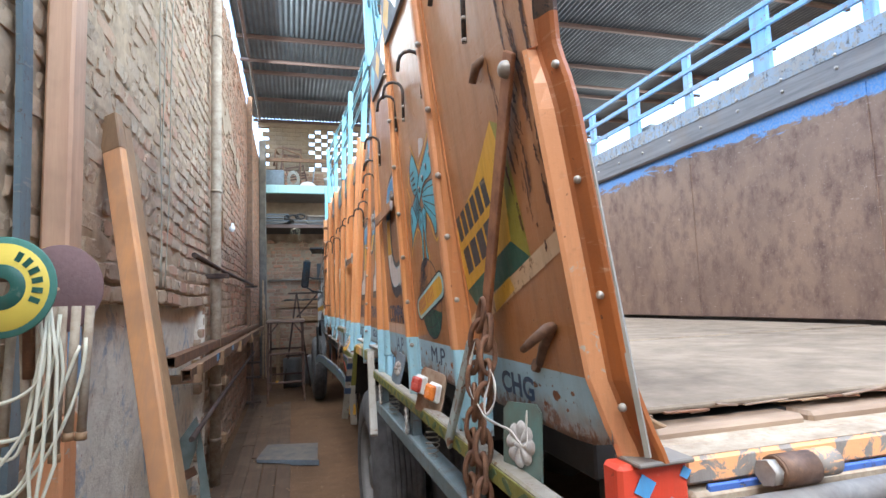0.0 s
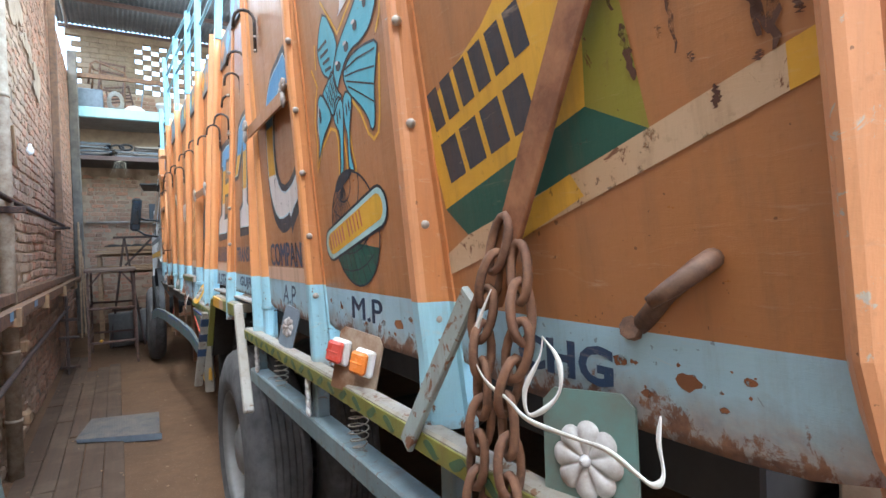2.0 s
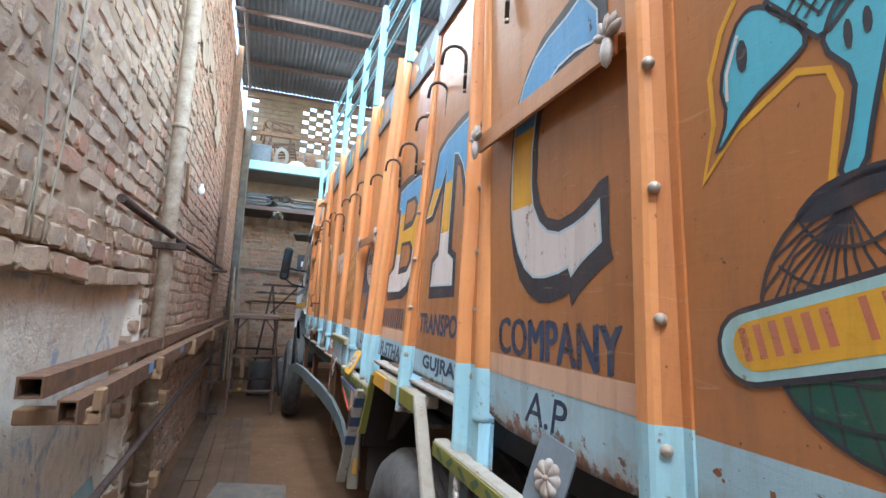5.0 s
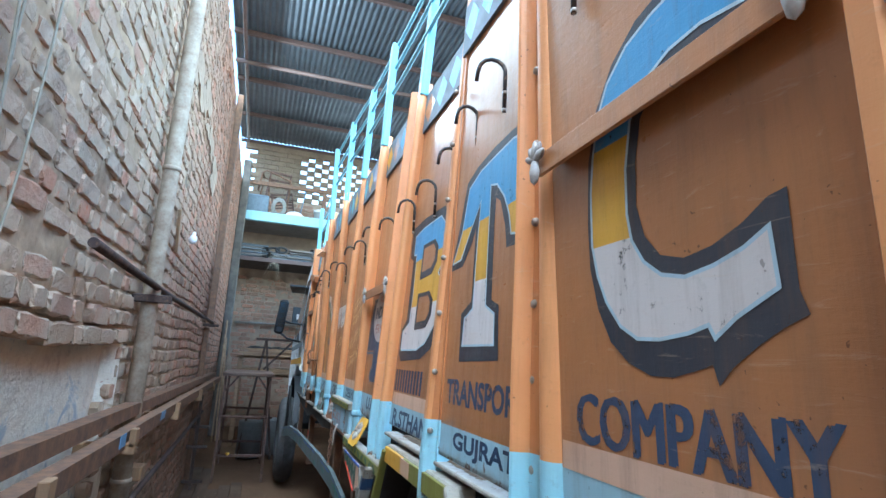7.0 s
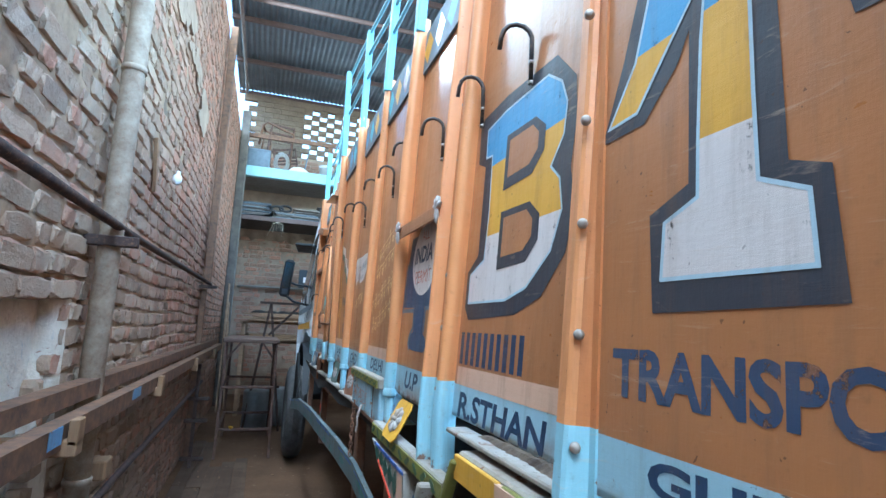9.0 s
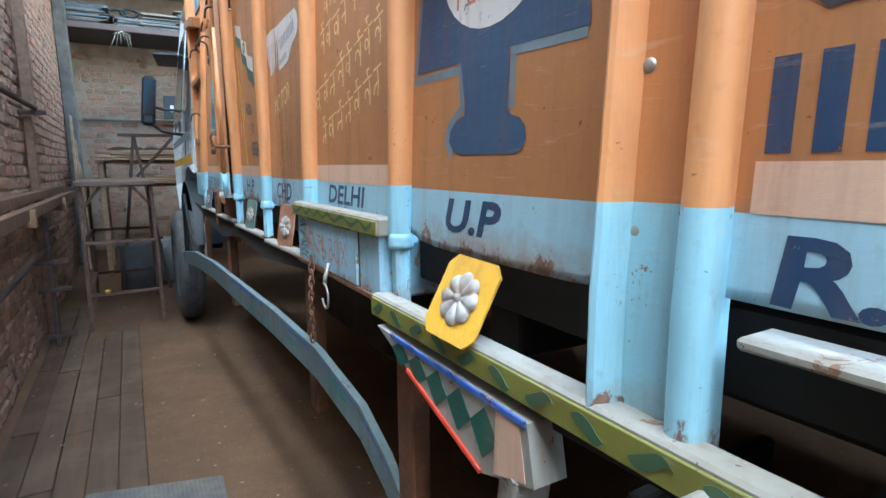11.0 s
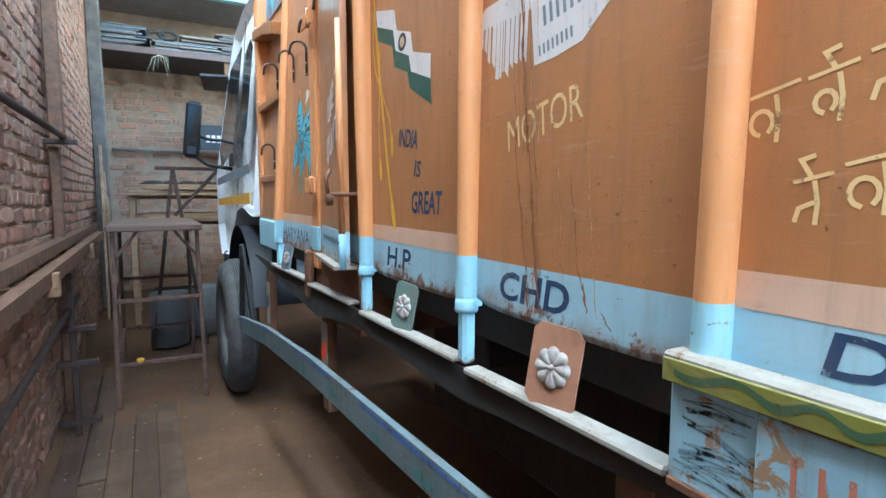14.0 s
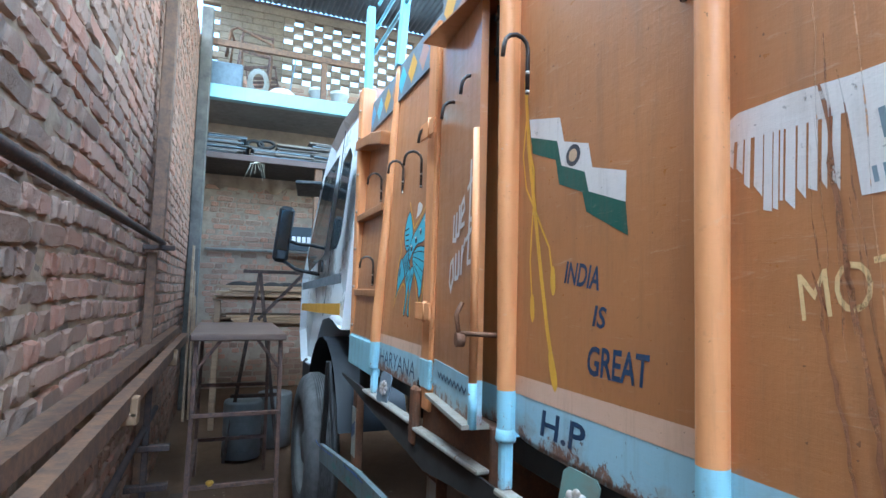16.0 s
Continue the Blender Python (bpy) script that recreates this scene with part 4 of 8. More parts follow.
wheel(0.548, 3.15, r=0.46)
wheel(0.85, 3.15, r=0.46)
wheel(3.00, 3.15, -1, r=0.46)
wheel(0.450, 8.50, 1.0, 0.20, r=0.47)
wheel(3.10, 8.46, -1)

# mudguard round the rear wheel
mg = part("mudguard", Mesh().box((0.60, 2.902, 1.045), (0.74, 3.522, 1.06), 0.003).bar((0.67, 3.726, 0.80), (0.67, 3.53, 1.10), 0.22, 0.012, 0.002, up=(0, 1, 1)), UNDER, TRUCK)
part("arch_rail", Mesh().box((0.556, 2.902, 1.100), (0.615, 3.539, 1.138), 0.005), RAILW, mg)
part("arch_fascia", Mesh().box((0.548, 2.902, 1.082), (0.557, 3.307, 1.132), 0.002), OLIVE, mg, "olive painted edge")
part("arch_fascia", Mesh().box((0.548, 3.325, 1.082), (0.557, 3.539, 1.132), 0.002), YELLOW, mg, "yellow painted edge")
part("pink_patch", Mesh().box((0.547, 3.236, 1.084), (0.5565, 3.334, 1.130), 0.002), PINK, mg)
part("front_stay", Mesh().bar((0.553, 3.53, 1.12), (0.545, 3.682, 0.86), 0.014, 0.030, 0.003, up=(1, 0, 0)), OLIVE, mg)
part("inner_plate", Mesh().slab([(-3.575, 1.09), (-2.846, 1.09), (-2.798, 1.05), (-3.307, 1.03), (-3.593, 0.86), (-3.713, 0.82)], 0.006, frame_at((0.66, 0, 0), (0, -1, 0), (0, 0, 1))), UNDER, mg)
part("rear_stay", Mesh().bar((0.556, 2.912, 1.135), (0.515, 2.557, 0.79), 0.018, 0.036, 0.004, up=(1, 0, 0)), RAILW, mg)
flap = part("striped_stay", Mesh().bar((0.530, 3.664, 1.04), (0.500, 3.846, 0.62), 0.018, 0.040, 0.004, up=(1, 0, 0)), RAILW, TRUCK, "white and blue striped stay")
for k in (0.08, 0.28, 0.48):
    a, b = Vector((0.530, 3.664, 1.04)), Vector((0.500, 3.846, 0.62))
    part("blue_stripe", Mesh().bar(a.lerp(b, k), a.lerp(b, k + 0.10), 0.021, 0.043, 0.002, up=(1, 0, 0)), NAVY, flap)
part("mud_flap", Mesh().box((0.60, 3.777, 0.60), (0.85, 3.796, 0.95), 0.003), UNDER, TRUCK)


# lower side rails with their ornaments
def leafy_rail(name, ya, yb, z, x=0.542, deep=0.036, high=0.042):
    r = part(name, Mesh().box((x, ya, z - high), (x + deep, yb, z), 0.004), [RAILW], TRUCK)
    face = part("olive_face", Mesh().box((x - 0.003, ya + 0.003, z - high + 0.002), (x + 0.001, yb - 0.003, z - 0.007), 0.001), OLIVE, r, "olive face with a dark green leaf pattern")
    y, i = ya + 0.03, 0
    if high < 0.04:
        # one waving brush line along a narrow face
        pts = [(q, z - high * 0.5 + 0.0062 * math.sin((q - ya) * 78 + 1.2 * math.sin((q - ya) * 17))) for q in [ya + 0.02 + (yb - ya - 0.04) * k / 110 for k in range(111)]]
        w = [0.0026 + 0.0022 * abs(math.sin((q - ya) * 39)) for q, _ in pts]
        part("wave_line", Mesh().loft([[Vector((x - 0.0036, q, v + d)), Vector((x - 0.0036, q, v - d))] for (q, v), d in zip(pts, w)], 0, closed=False), LEAF, face)
        y = yb
    while y < yb - 0.06:
        s = 1 if i % 2 == 0 else -1
        zc = z - high * 0.55
        pts = [(0, 0.004 * s), (0.012, 0.010 * s), (0.026, 0.006 * s), (0.04, -0.006 * s), (0.046, -0.002 * s), (0.034, -0.012 * s), (0.016, -0.004 * s)]
        part("leaf", Mesh().slab(soft([(a * 1.15, c * 1.3) for a, c in pts]), 0.0008, frame_at((x - 0.0045, y + 0.05, zc), (0, -1, 0), (0, 0, 1))), LEAF, face)
        y += 0.075
        i += 1
    return r


leafy_rail("upper_rail", 0.797, 2.713, 1.066)
part("lower_rail", Mesh().box((0.545, 0.797, 0.875), (0.60, 2.656, 0.925), 0.004), GREYB, TRUCK)
leafy_rail("upper_rail", 3.593, 4.36, 1.062)
for y, z0, z1 in ((1.294, 0.66, 1.03), (1.945, 0.92, 1.03), (2.618, 0.88, 1.03)):
    part("rail_post", Mesh().box((0.560, y - 0.02, z0), (0.595, y + 0.02, z1), 0.004), GREYB, TRUCK)
part("diagonal_stay", Mesh().bar((0.540, 1.180, 1.288), (0.534, 1.375, 1.030), 0.012, 0.034, 0.003, up=(0, 1, 1)), STAYP, TRUCK, "chipped pale rusty stay")


def petal_flower(parent, at, r, nrm=(-1, 0, 0), petals=8, mat=None):
    """A pressed metal flower."""
    q = Vector(nrm).to_track_quat("Z", "Y").to_matrix().to_4x4()
    m = Mesh()
    fr = Matrix.Translation(at) @ q
    n, rows = petals * 8, 7
    vs = []
    for j in range(rows + 1):
        k = j / rows
        for i in range(n):
            a = 2 * math.pi * i / n
            lobe = abs(math.cos(petals * a / 2))
            rad = r * (0.16 + (0.84 - 0.16 * (1 - lobe ** 0.7)) * k)
            high = r * (0.05 + 0.13 * lobe ** 0.5 * (math.sin(math.pi * min(1, k * 0.92 + 0.06)) ** 0.6)) * (1.0 if k < 1 else 0.0)
            vs.append(fr @ Vector((rad * math.cos(a), rad * math.sin(a), high)))
    m.add(vs, [(j * n + i, j * n + (i + 1) % n, (j + 1) * n + (i + 1) % n, (j + 1) * n + i) for j in range(rows) for i in range(n)], 0, True)
    m.lathe([(0.001, r * 0.30), (r * 0.09, r * 0.28), (r * 0.14, r * 0.18), (r * 0.17, 0)], fr, 10)
    return part("pressed_flower", m, mat or SILVER, parent)


def flower_plate(y, z, w, h, mat, label, tilt=18.0, lean_out=22.0, x=0.535, r=None, turn=14.0):
    """A small painted plate with a pressed flower, standing on the rail."""
    fr = frame_at((x, y, z), (0, -1, 0), (0, 0, 1)) @ Matrix.Rotation(radians(turn), 4, "Y") @ Matrix.Rotation(radians(-lean_out), 4, "X") @ Matrix.Rotation(radians(tilt), 4, "Z")
    c = 0.13 * w
    poly = [(-w / 2 + c, -h / 2), (w / 2 - c, -h / 2), (w / 2, -h / 2 + c), (w / 2, h / 2 - c), (w / 2 - c, h / 2), (-w / 2 + c, h / 2), (-w / 2, h / 2 - c), (-w / 2, -h / 2 + c)]
    p = part("flower_plate", Mesh().slab(poly, 0.004, fr), mat, TRUCK, label)
    nrm = fr.to_3x3() @ Vector((0, 0, 1))
    petal_flower(p, fr @ Vector((0, 0, 0.002)), r or w * 0.36, nrm)
    return p


flower_plate(1.016, 1.110, 0.115, 0.150, TEALP, "dull teal plate with a pressed metal flower", 4, 6, 0.578, 0.043)
flower_plate(2.19, 1.125, 0.085, 0.12, GREYP, "grey-blue plate with a pressed metal flower", -12, 10, 0.566)
flower_plate(4.057, 1.113, 0.118, 0.122, YELLOW, "yellow plate with a pressed metal flower", -3, 28, 0.551, 0.040, 5)
flower_plate(5.15, 1.110, 0.095, 0.135, BROWNP, "rust-brown plate with a pressed metal flower", -4, 8, 0.580)
flower_plate(5.72, 1.105, 0.085, 0.12, TEALP, "dull teal plate with a pressed metal flower", -6, 8, 0.580)
flower_plate(6.98, 1.10, 0.085, 0.12, GREYP, "grey plate with a pressed metal flower", -8, 8, 0.572)

# marker lamps on their plate
fr = frame_at((0.560, 1.65, 1.115), (0, -1, 0), (0, 0, 1)) @ Matrix.Rotation(radians(22), 4, "Y") @ Matrix.Rotation(radians(-9), 4, "X") @ Matrix.Rotation(radians(-8), 4, "Z")
lp = part("lamp_plate", Mesh().slab([(-0.062, -0.068), (0.066, -0.066), (0.066, 0.048), (0.056, 0.062), (-0.050, 0.064), (-0.062, 0.052)], 0.005, fr), LAMPP, TRUCK, "rusted cream plate with two marker lamps")
for u, v, col, name in ((-0.040, 0.012, REDG, "red_marker_lamp"), (0.034, 0.006, ORNG, "amber_marker_lamp")):
    q = fr @ Matrix.Translation((u, v, 0.002))
    lamp = part(name, Mesh().box((-0.026, -0.027, 0), (0.026, 0.027, 0.014), 0.005, 0, q).box((-0.021, -0.022, 0.012), (0.021, 0.024, 0.018), 0.003, 0, q), LAMPW, lp)
    part("lens", Mesh().box((-0.021, -0.022, 0.016), (0.021, 0.022, 0.032), 0.006, 0, q).box((-0.019, -0.002, 0.031), (0.019, 0.002, 0.033), 0.001, 0, q), col, lamp)
part("lamp_cable", Mesh().tube([(0.56, 1.538, 1.06), (0.555, 1.477, 1.035), (0.56, 1.396, 1.02), (0.58, 1.314, 1.0)], 0.004, 6), BLACK, lp)


def coil(y, z0, z1, x=0.565, r=0.022):
    pts = [(x + r * (0.55 + 0.45 * math.sin(math.pi * i / 60)) * math.cos(i * 0.65), y + r * (0.55 + 0.45 * math.sin(math.pi * i / 60)) * math.sin(i * 0.65), z0 + (z1 - z0) * i / 60) for i in range(61)]
    return part("wire_spring", Mesh().tube(pts, 0.0017, 5), RAILW, TRUCK)


coil(1.66, 0.925, 1.022)
coil(2.29, 0.925, 1.022)
for y in (1.963, 2.557):
    for k in range(4):
        for s in (-1, 1):
            fr = Matrix.Translation((0.550 + 0.004 * s, y + 0.011 * s, 0.940 + 0.022 * k)) @ Matrix.Rotation(0.7 * s, 4, "X") @ Matrix.Diagonal((0.6, 0.75, 1.15, 1))
            part("pressed_leaf", Mesh().lathe([(0.001, 0.018), (0.007, 0.011), (0.012, 0.001), (0.010, -0.009), (0.001, -0.014)], fr, 8), SILVER, TRUCK)

# tool box
tb = part("tool_box", Mesh().box((0.556, 4.348, 1.045), (0.70, 4.915, 1.175), 0.006), BOXB, TRUCK, "chipped pale blue tool box with a flap")
leafy_rail("tool_box_lip", 4.335, 4.918, 1.204, 0.546, 0.034, 0.036)
flp = part("box_flap", Mesh().box((0.550, 4.457, 1.055), (0.557, 4.806, 1.168), 0.002), BOXB, tb)
part("flap_gap", Mesh().box((0.5540, 4.4515, 1.052), (0.5575, 4.4565, 1.170), 0.001), RUSTP, tb)
part("rusty_edge", Mesh().bar((0.553, 4.35, 1.047), (0.553, 4.91, 1.047), 0.006, 0.012, 0.002), RUSTP, tb)
for y in (4.52, 4.75):
    part("hinge", Mesh().tube([(0.549, y - 0.03, 1.171), (0.549, y + 0.03, 1.171)], 0.005, 6), RUSTP, flp)
bars("name_bar", 4.765, 1.092, 3, 0.006, 0.050, 0.018, REDL, base=0.550, layer=0, y0=2.2)
letters("painted_word", "TA BOX", 4.684, 1.088, 0.052, REDL, width=0.200, slant=0.12, turn=0, base=0.550, layer=0, y0=2.2, bold=-0.014)
random.seed(12)
path = [(4.812 + 0.098 * random.random(), 1.160 - 0.105 * k / 30 + random.uniform(-0.014, 0.014)) for k in range(31)]
path = [((4.815 if k % 2 else 4.900) + random.uniform(-0.014, 0.010), v) for k, (_, v) in enumerate(path)]
for (ya, za), (yb, zb) in zip(path, path[1:]):
    w = random.uniform(0.0007, 0.0018)
    part("scribble_stroke", Mesh().loft([[Vector((0.5552, ya, za + w)), Vector((0.5552, ya, za - w))], [Vector((0.5552, (ya + yb) / 2, (za + zb) / 2 + 0.004 + w)), Vector((0.5552, (ya + yb) / 2, (za + zb) / 2 + 0.004 - w))], [Vector((0.5552, yb, zb + w)), Vector((0.5552, yb, zb - w))]], 0, closed=False), BLACKT, tb, "black brush scribble")
hasp = part("hasp", Mesh().tube([(0.548, 4.63, 1.075), (0.538, 4.63, 1.045), (0.535, 4.625, 1.030)], 0.005, 6).tube([(0.530 + 0.004 * math.cos(a), 4.612 + 0.036 * math.cos(a), 1.004 + 0.028 * math.sin(a)) for a in [1.2 + math.pi * 2 * i / 22 for i in range(17)]], 0.0026, 6), CHROME, flp)

# sill forward of the tool box
for ya, yb in ((4.92, 5.40), (5.44, 6.01), (6.10, 6.60), (6.64, 7.30)):
    part("sill", Mesh().bar((0.580, ya, 1.046), (0.580, yb, 1.036), 0.038, 0.014, 0.004), RAILW, TRUCK)
part("sill_skirt", Mesh().slab([(-7.8, 1.03), (-7.2, 0.975), (-6.5, 0.928), (-6.05, 0.985), (-5.45, 0.965), (-4.92, 1.01), (-4.35, 1.00), (-3.99, 0.985), (-3.611, 1.00), (-3.593, 1.03), (-7.8, 1.04)], 0.006, frame_at((0.572, 0, 0), (0, -1, 0), (0, 0, 1))), UNDER, TRUCK)
part("step_sill", Mesh().box((0.574, 2.675, 1.150), (0.625, 3.675, 1.161), 0.003), RAILW, TRUCK)
part("dark_recess", Mesh().box((0.60, 6.10, 0.93), (0.95, 6.60, 1.15), 0.004), RUSTP, TRUCK)

# long side guard
GUARD = [(0.63, 4.36, 0.50), (0.615, 4.47, 0.615), (0.60, 4.58, 0.695), (0.575, 4.84, 0.762), (0.545, 5.2, 0.79), (0.52, 5.7, 0.792), (0.50, 6.3, 0.785), (0.48, 7.0, 0.745), (0.475, 7.78, 0.64)]
rings = []
for i, p in enumerate(GUARD):
    p = Vector(p)
    rings.append([p + Vector(o) for o in ((-0.010, 0, -0.043), (0.010, 0, -0.043), (0.010, 0, 0.043), (-0.010, 0, 0.043))])
part("side_guard", Mesh().loft(rings), GREYB, TRUCK, "bent grey-blue side guard")
gd_ = bpy.data.objects["side_guard"]
gy = [p[1] for p in GUARD]


def guard_at(y, dz, out=0.0115):
    return Vector((float(np.interp(y, gy, [p[0] for p in GUARD])) - out, y, float(np.interp(y, gy, [p[2] for p in GUARD])) + dz))


random.seed(23)
y = 4.62
while y < 7.6:
    w, z0 = random.uniform(0.05, 0.10), random.uniform(-0.03, 0.008)
    part("teal_diamond", Mesh().add([guard_at(y, z0), guard_at(y + w, z0 + 0.022), guard_at(y + w * 1.7, z0), guard_at(y + w * 0.8, z0 - 0.012)], [(0, 1, 2, 3)]), TEALG, gd_)
    y += random.uniform(0.14, 0.40)
y = 4.45
while y < 7.5:
    w = random.uniform(0.25, 0.6)
    n = 5
    m = Mesh()
    m.loft([[guard_at(y + w * i / n, 0.034 + random.uniform(-0.003, 0.003), 0.0112), guard_at(y + w * i / n, 0.026 + random.uniform(-0.003, 0.002), 0.0112)] for i in range(n + 1)], 0, closed=False)
    part("blue_line", m, BRIGHTN, gd_)
    y += w + random.uniform(0.03, 0.25)
for y in (7.60, 6.50, 5.0, 4.35):
    hg = part("guard_hanger", Mesh().box((0.60, y - 0.035, 0.55), (0.64, y + 0.035, 1.0), 0.004), RUSTP, TRUCK)
    if y > 6:
        part("painted_foot", Mesh().box((0.597, y - 0.037, 0.66), (0.601, y + 0.037, 0.90), 0.001), RAILW, hg)
        part("painted_stripe", Mesh().slab([(-0.035, 0.0), (0.035, 0.04), (0.035, 0.10), (-0.035, 0.06)], 0.001, frame_at((0.5958, y, 0.74), (0, -1, 0), (0, 0, 1))), RED if y < 7 else NAVY, hg)
# painted arm below the rail
arm = part("painted_arm", Mesh().slab([(-4.32, 1.010), (-4.196, 1.006), (-3.887, 1.004), (-3.872, 0.93), (-3.98, 0.895), (-4.196, 0.965)], 0.05, frame_at((0.535, 0, 0), (0, -1, 0), (0, 0, 1))), RAILW, TRUCK, "arm painted with green and white diamonds")
for k in range(5):
    y = 4.22 - 0.062 * k
    part("green_diamond", Mesh().slab([(-0.034, 0.004), (0, 0.022 + 0.003 * k), (0.03, -0.004), (-0.004, -0.022 - 0.004 * k)], 0.001, frame_at((0.5335, y, 0.985 - 0.007 * k), (0, -1, 0), (0, 0, 1))), GREEN, arm)
part("blue_edge", Mesh().bar((0.533, 4.258, 1.008), (0.533, 3.887, 1.003), 0.004, 0.010, 0.001), BRIGHTN, arm)
part("red_edge", Mesh().bar((0.533, 4.196, 0.966), (0.533, 3.98, 0.897), 0.004, 0.008, 0.001), RED, arm)
part("pink_end", Mesh().slab([(-3.945, 1.003), (-3.90, 1.003), (-3.886, 0.93), (-3.95, 0.91)], 0.001, frame_at((0.5330, 0, 0), (0, -1, 0), (0, 0, 1))), PINK, arm)
part("arm_leg", Mesh().bar((0.56, 3.918, 0.93), (0.58, 3.99, 0.55), 0.05, 0.05, 0.004), RAILW, arm)
part("leg_stripe", Mesh().bar((0.5585, 3.934, 0.86), (0.5685, 3.964, 0.72), 0.052, 0.052, 0.004), RED, arm)
part("leg_stripe", Mesh().bar((0.569, 3.966, 0.70), (0.5755, 3.978, 0.62), 0.052, 0.052, 0.004), YELLOW, arm)

# bars across two recessed panels
for ya, yb, za, zb in ((1.985, 2.482, 1.752, 1.745), (3.80, 4.262, 1.695, 1.700)):
    b = part("cross_bar", Mesh().bar((0.53 if ya < 3 else 0.575, ya, za + 0.007), (0.535 if ya < 3 else 0.575, yb, zb + 0.007), 0.008, 0.040, 0.002).bar((0.575 if ya < 3 else 0.61, ya, za + 0.02), (0.578 if ya < 3 else 0.61, yb, zb + 0.02), 0.075, 0.006, 0.002), ORANGE, TRUCK)
    for y, z in ((ya + 0.008, za), (yb - 0.008, zb)):
        x = 0.521 if ya < 3 else 0.566
        for k in range(5):
            u = radians(-70 + 35 * k)
            fr = Matrix.Translation((x, y + 0.016 * math.sin(u), z + 0.012 + 0.018 * math.cos(u))) @ Matrix.Rotation(-u, 4, "X") @ Matrix.Diagonal((0.007, 0.0075, 0.018, 1))
            part("pressed_toe", Mesh().lathe([(0.02, 1.0), (0.6, 0.75), (1.0, 0.1), (0.8, -0.7), (0.02, -1.0)], fr, 8), SILVER, b)
        part("pressed_pad", Mesh().lathe([(0.02, 1.0), (0.7, 0.7), (1.0, 0.0), (0.7, -0.7), (0.02, -1.0)], Matrix.Translation((x, y, z - 0.008)) @ Matrix.Diagonal((0.008, 0.012, 0.024, 1)), 8), SILVER, b)

# rope hooks
random.seed(5)
for y, z in ((1.00, 2.00), (1.42, 2.05), (1.73, 2.09), (1.90, 2.11), (2.39, 2.11), (2.75, 2.10), (2.97, 2.08), (3.17, 2.04), (3.40, 2.01), (3.665, 2.01), (3.97, 2.01), (4.35, 2.05), (4.60, 2.03), (4.95, 2.06), (5.20, 2.0), (5.48, 2.05), (5.92, 2.05), (6.17, 2.05), (6.33, 2.03), (6.56, 2.02), (6.74, 1.98), (7.0, 2.0), (7.36, 2.02), (7.37, 1.62)):
    x = side(y, z) - 0.012
    k = random.uniform(-0.012, 0.012)
    pts = [(x, y, z - 0.115), (x, y, z - 0.02)] + [(x - 0.030 + 0.030 * math.cos(radians(a)), y + k * a / 180 + 0.014 * a / 180, z - 0.01 + 0.030 * math.sin(radians(a))) for a in range(0, 181, 30)] + [(x - 0.062, y + k + 0.016, z - 0.035)]
    hk = part("rope_hook", Mesh().tube(pts, 0.0052, 7), HOOKM, TRUCK)
    bolts(hk, [(x, y, z - 0.065), (x, y, z - 0.11)], (-1, 0, 0), 0.6)

# closing bar, chain handle at the tail
tie = part("tie_bar", Mesh().bar((0.562, 1.164, 1.28), (0.519, 0.846, 1.797), 0.008, 0.044, 0.002, up=(0, 1, 0.5)), TIEB, TRUCK, "rust-brown flat tie bar")
bolts(tie, [(0.515, 0.857, 1.770)], (-1, 0, 0), 1.5)
part("rope_cleat", Mesh().tube([(0.545, 0.985, 1.845), (0.528, 0.990, 1.850), (0.515, 1.003, 1.840), (0.512, 1.020, 1.812)], [0.009, 0.010, 0.010, 0.008], 9), HANDLE, TRUCK)
part("grab_handle", Mesh().tube([(0.612, 0.964, 1.255), (0.596, 0.95, 1.268), (0.588, 0.916, 1.300), (0.581, 0.88, 1.325), (0.576, 0.861, 1.334), (0.566, 0.859, 1.332), (0.556, 0.867, 1.322), (0.546, 0.882, 1.309), (0.538, 0.898, 1.296)], [0.0115, 0.0105, 0.010, 0.0095, 0.0095, 0.0095, 0.009, 0.0085, 0.006], 10).tube([(0.612, 0.964, 1.255), (0.588, 0.963, 1.262)], 0.0125, 8), HANDLE, TRUCK)


# ---- sign painting on the panels ----
# tail panel: number board as bars, green corners, cream stripe
Y0 = 1.04
art("yellow_board", Y0, [[(1.318, 1.535), (1.300, 1.572), (1.154, 1.634), (1.07, 1.69), (1.003, 1.735), (0.975, 1.66), (0.993, 1.495), (1.063, 1.473), (1.295, 1.408)]], YELLOW, 1)
art("green_corner", Y0, [[(0.993, 1.495), (0.978, 1.66), (1.003, 1.735), (0.962, 1.715), (0.938, 1.60), (0.917, 1.457)]], LIME, 1)
art("dark_green_corner", Y0, [[(1.295, 1.408), (0.993, 1.495), (0.917, 1.457), (1.03, 1.426), (1.12, 1.394), (1.243, 1.367)]], GREEN, 2)
art("cream_stripe", Y0, [[(1.312, 1.336), (1.243, 1.367), (1.025, 1.426), (0.92, 1.457), (0.793, 1.495), (0.793, 1.460), (1.193, 1.338), (1.310, 1.305)]], CREAM, 3)
art("yellow_stripe_end", Y0, [[(1.126, 1.394), (1.025, 1.428), (1.008, 1.402), (1.126, 1.356)]], YELLOW, 4)
art("yellow_stripe_end", Y0, [[(0.793, 1.495), (0.768, 1.502), (0.768, 1.467), (0.793, 1.460)]], YELLOW, 4)
for ya, za, k, w, high, gap in ((1.292, 1.524, 6, 0.030, 0.060, 0.011), (1.270, 1.444, 4, 0.044, 0.062, 0.011)):
    bars("number_bar", ya, za, k, w, high, gap, DARK, turn=14, layer=2, y0=Y0)
letters("painted_word", "CHG", 1.160, 1.186, 0.048, NAVY, y0=Y0, width=0.165, slant=0.1, bold=0.035)
random.seed(9)
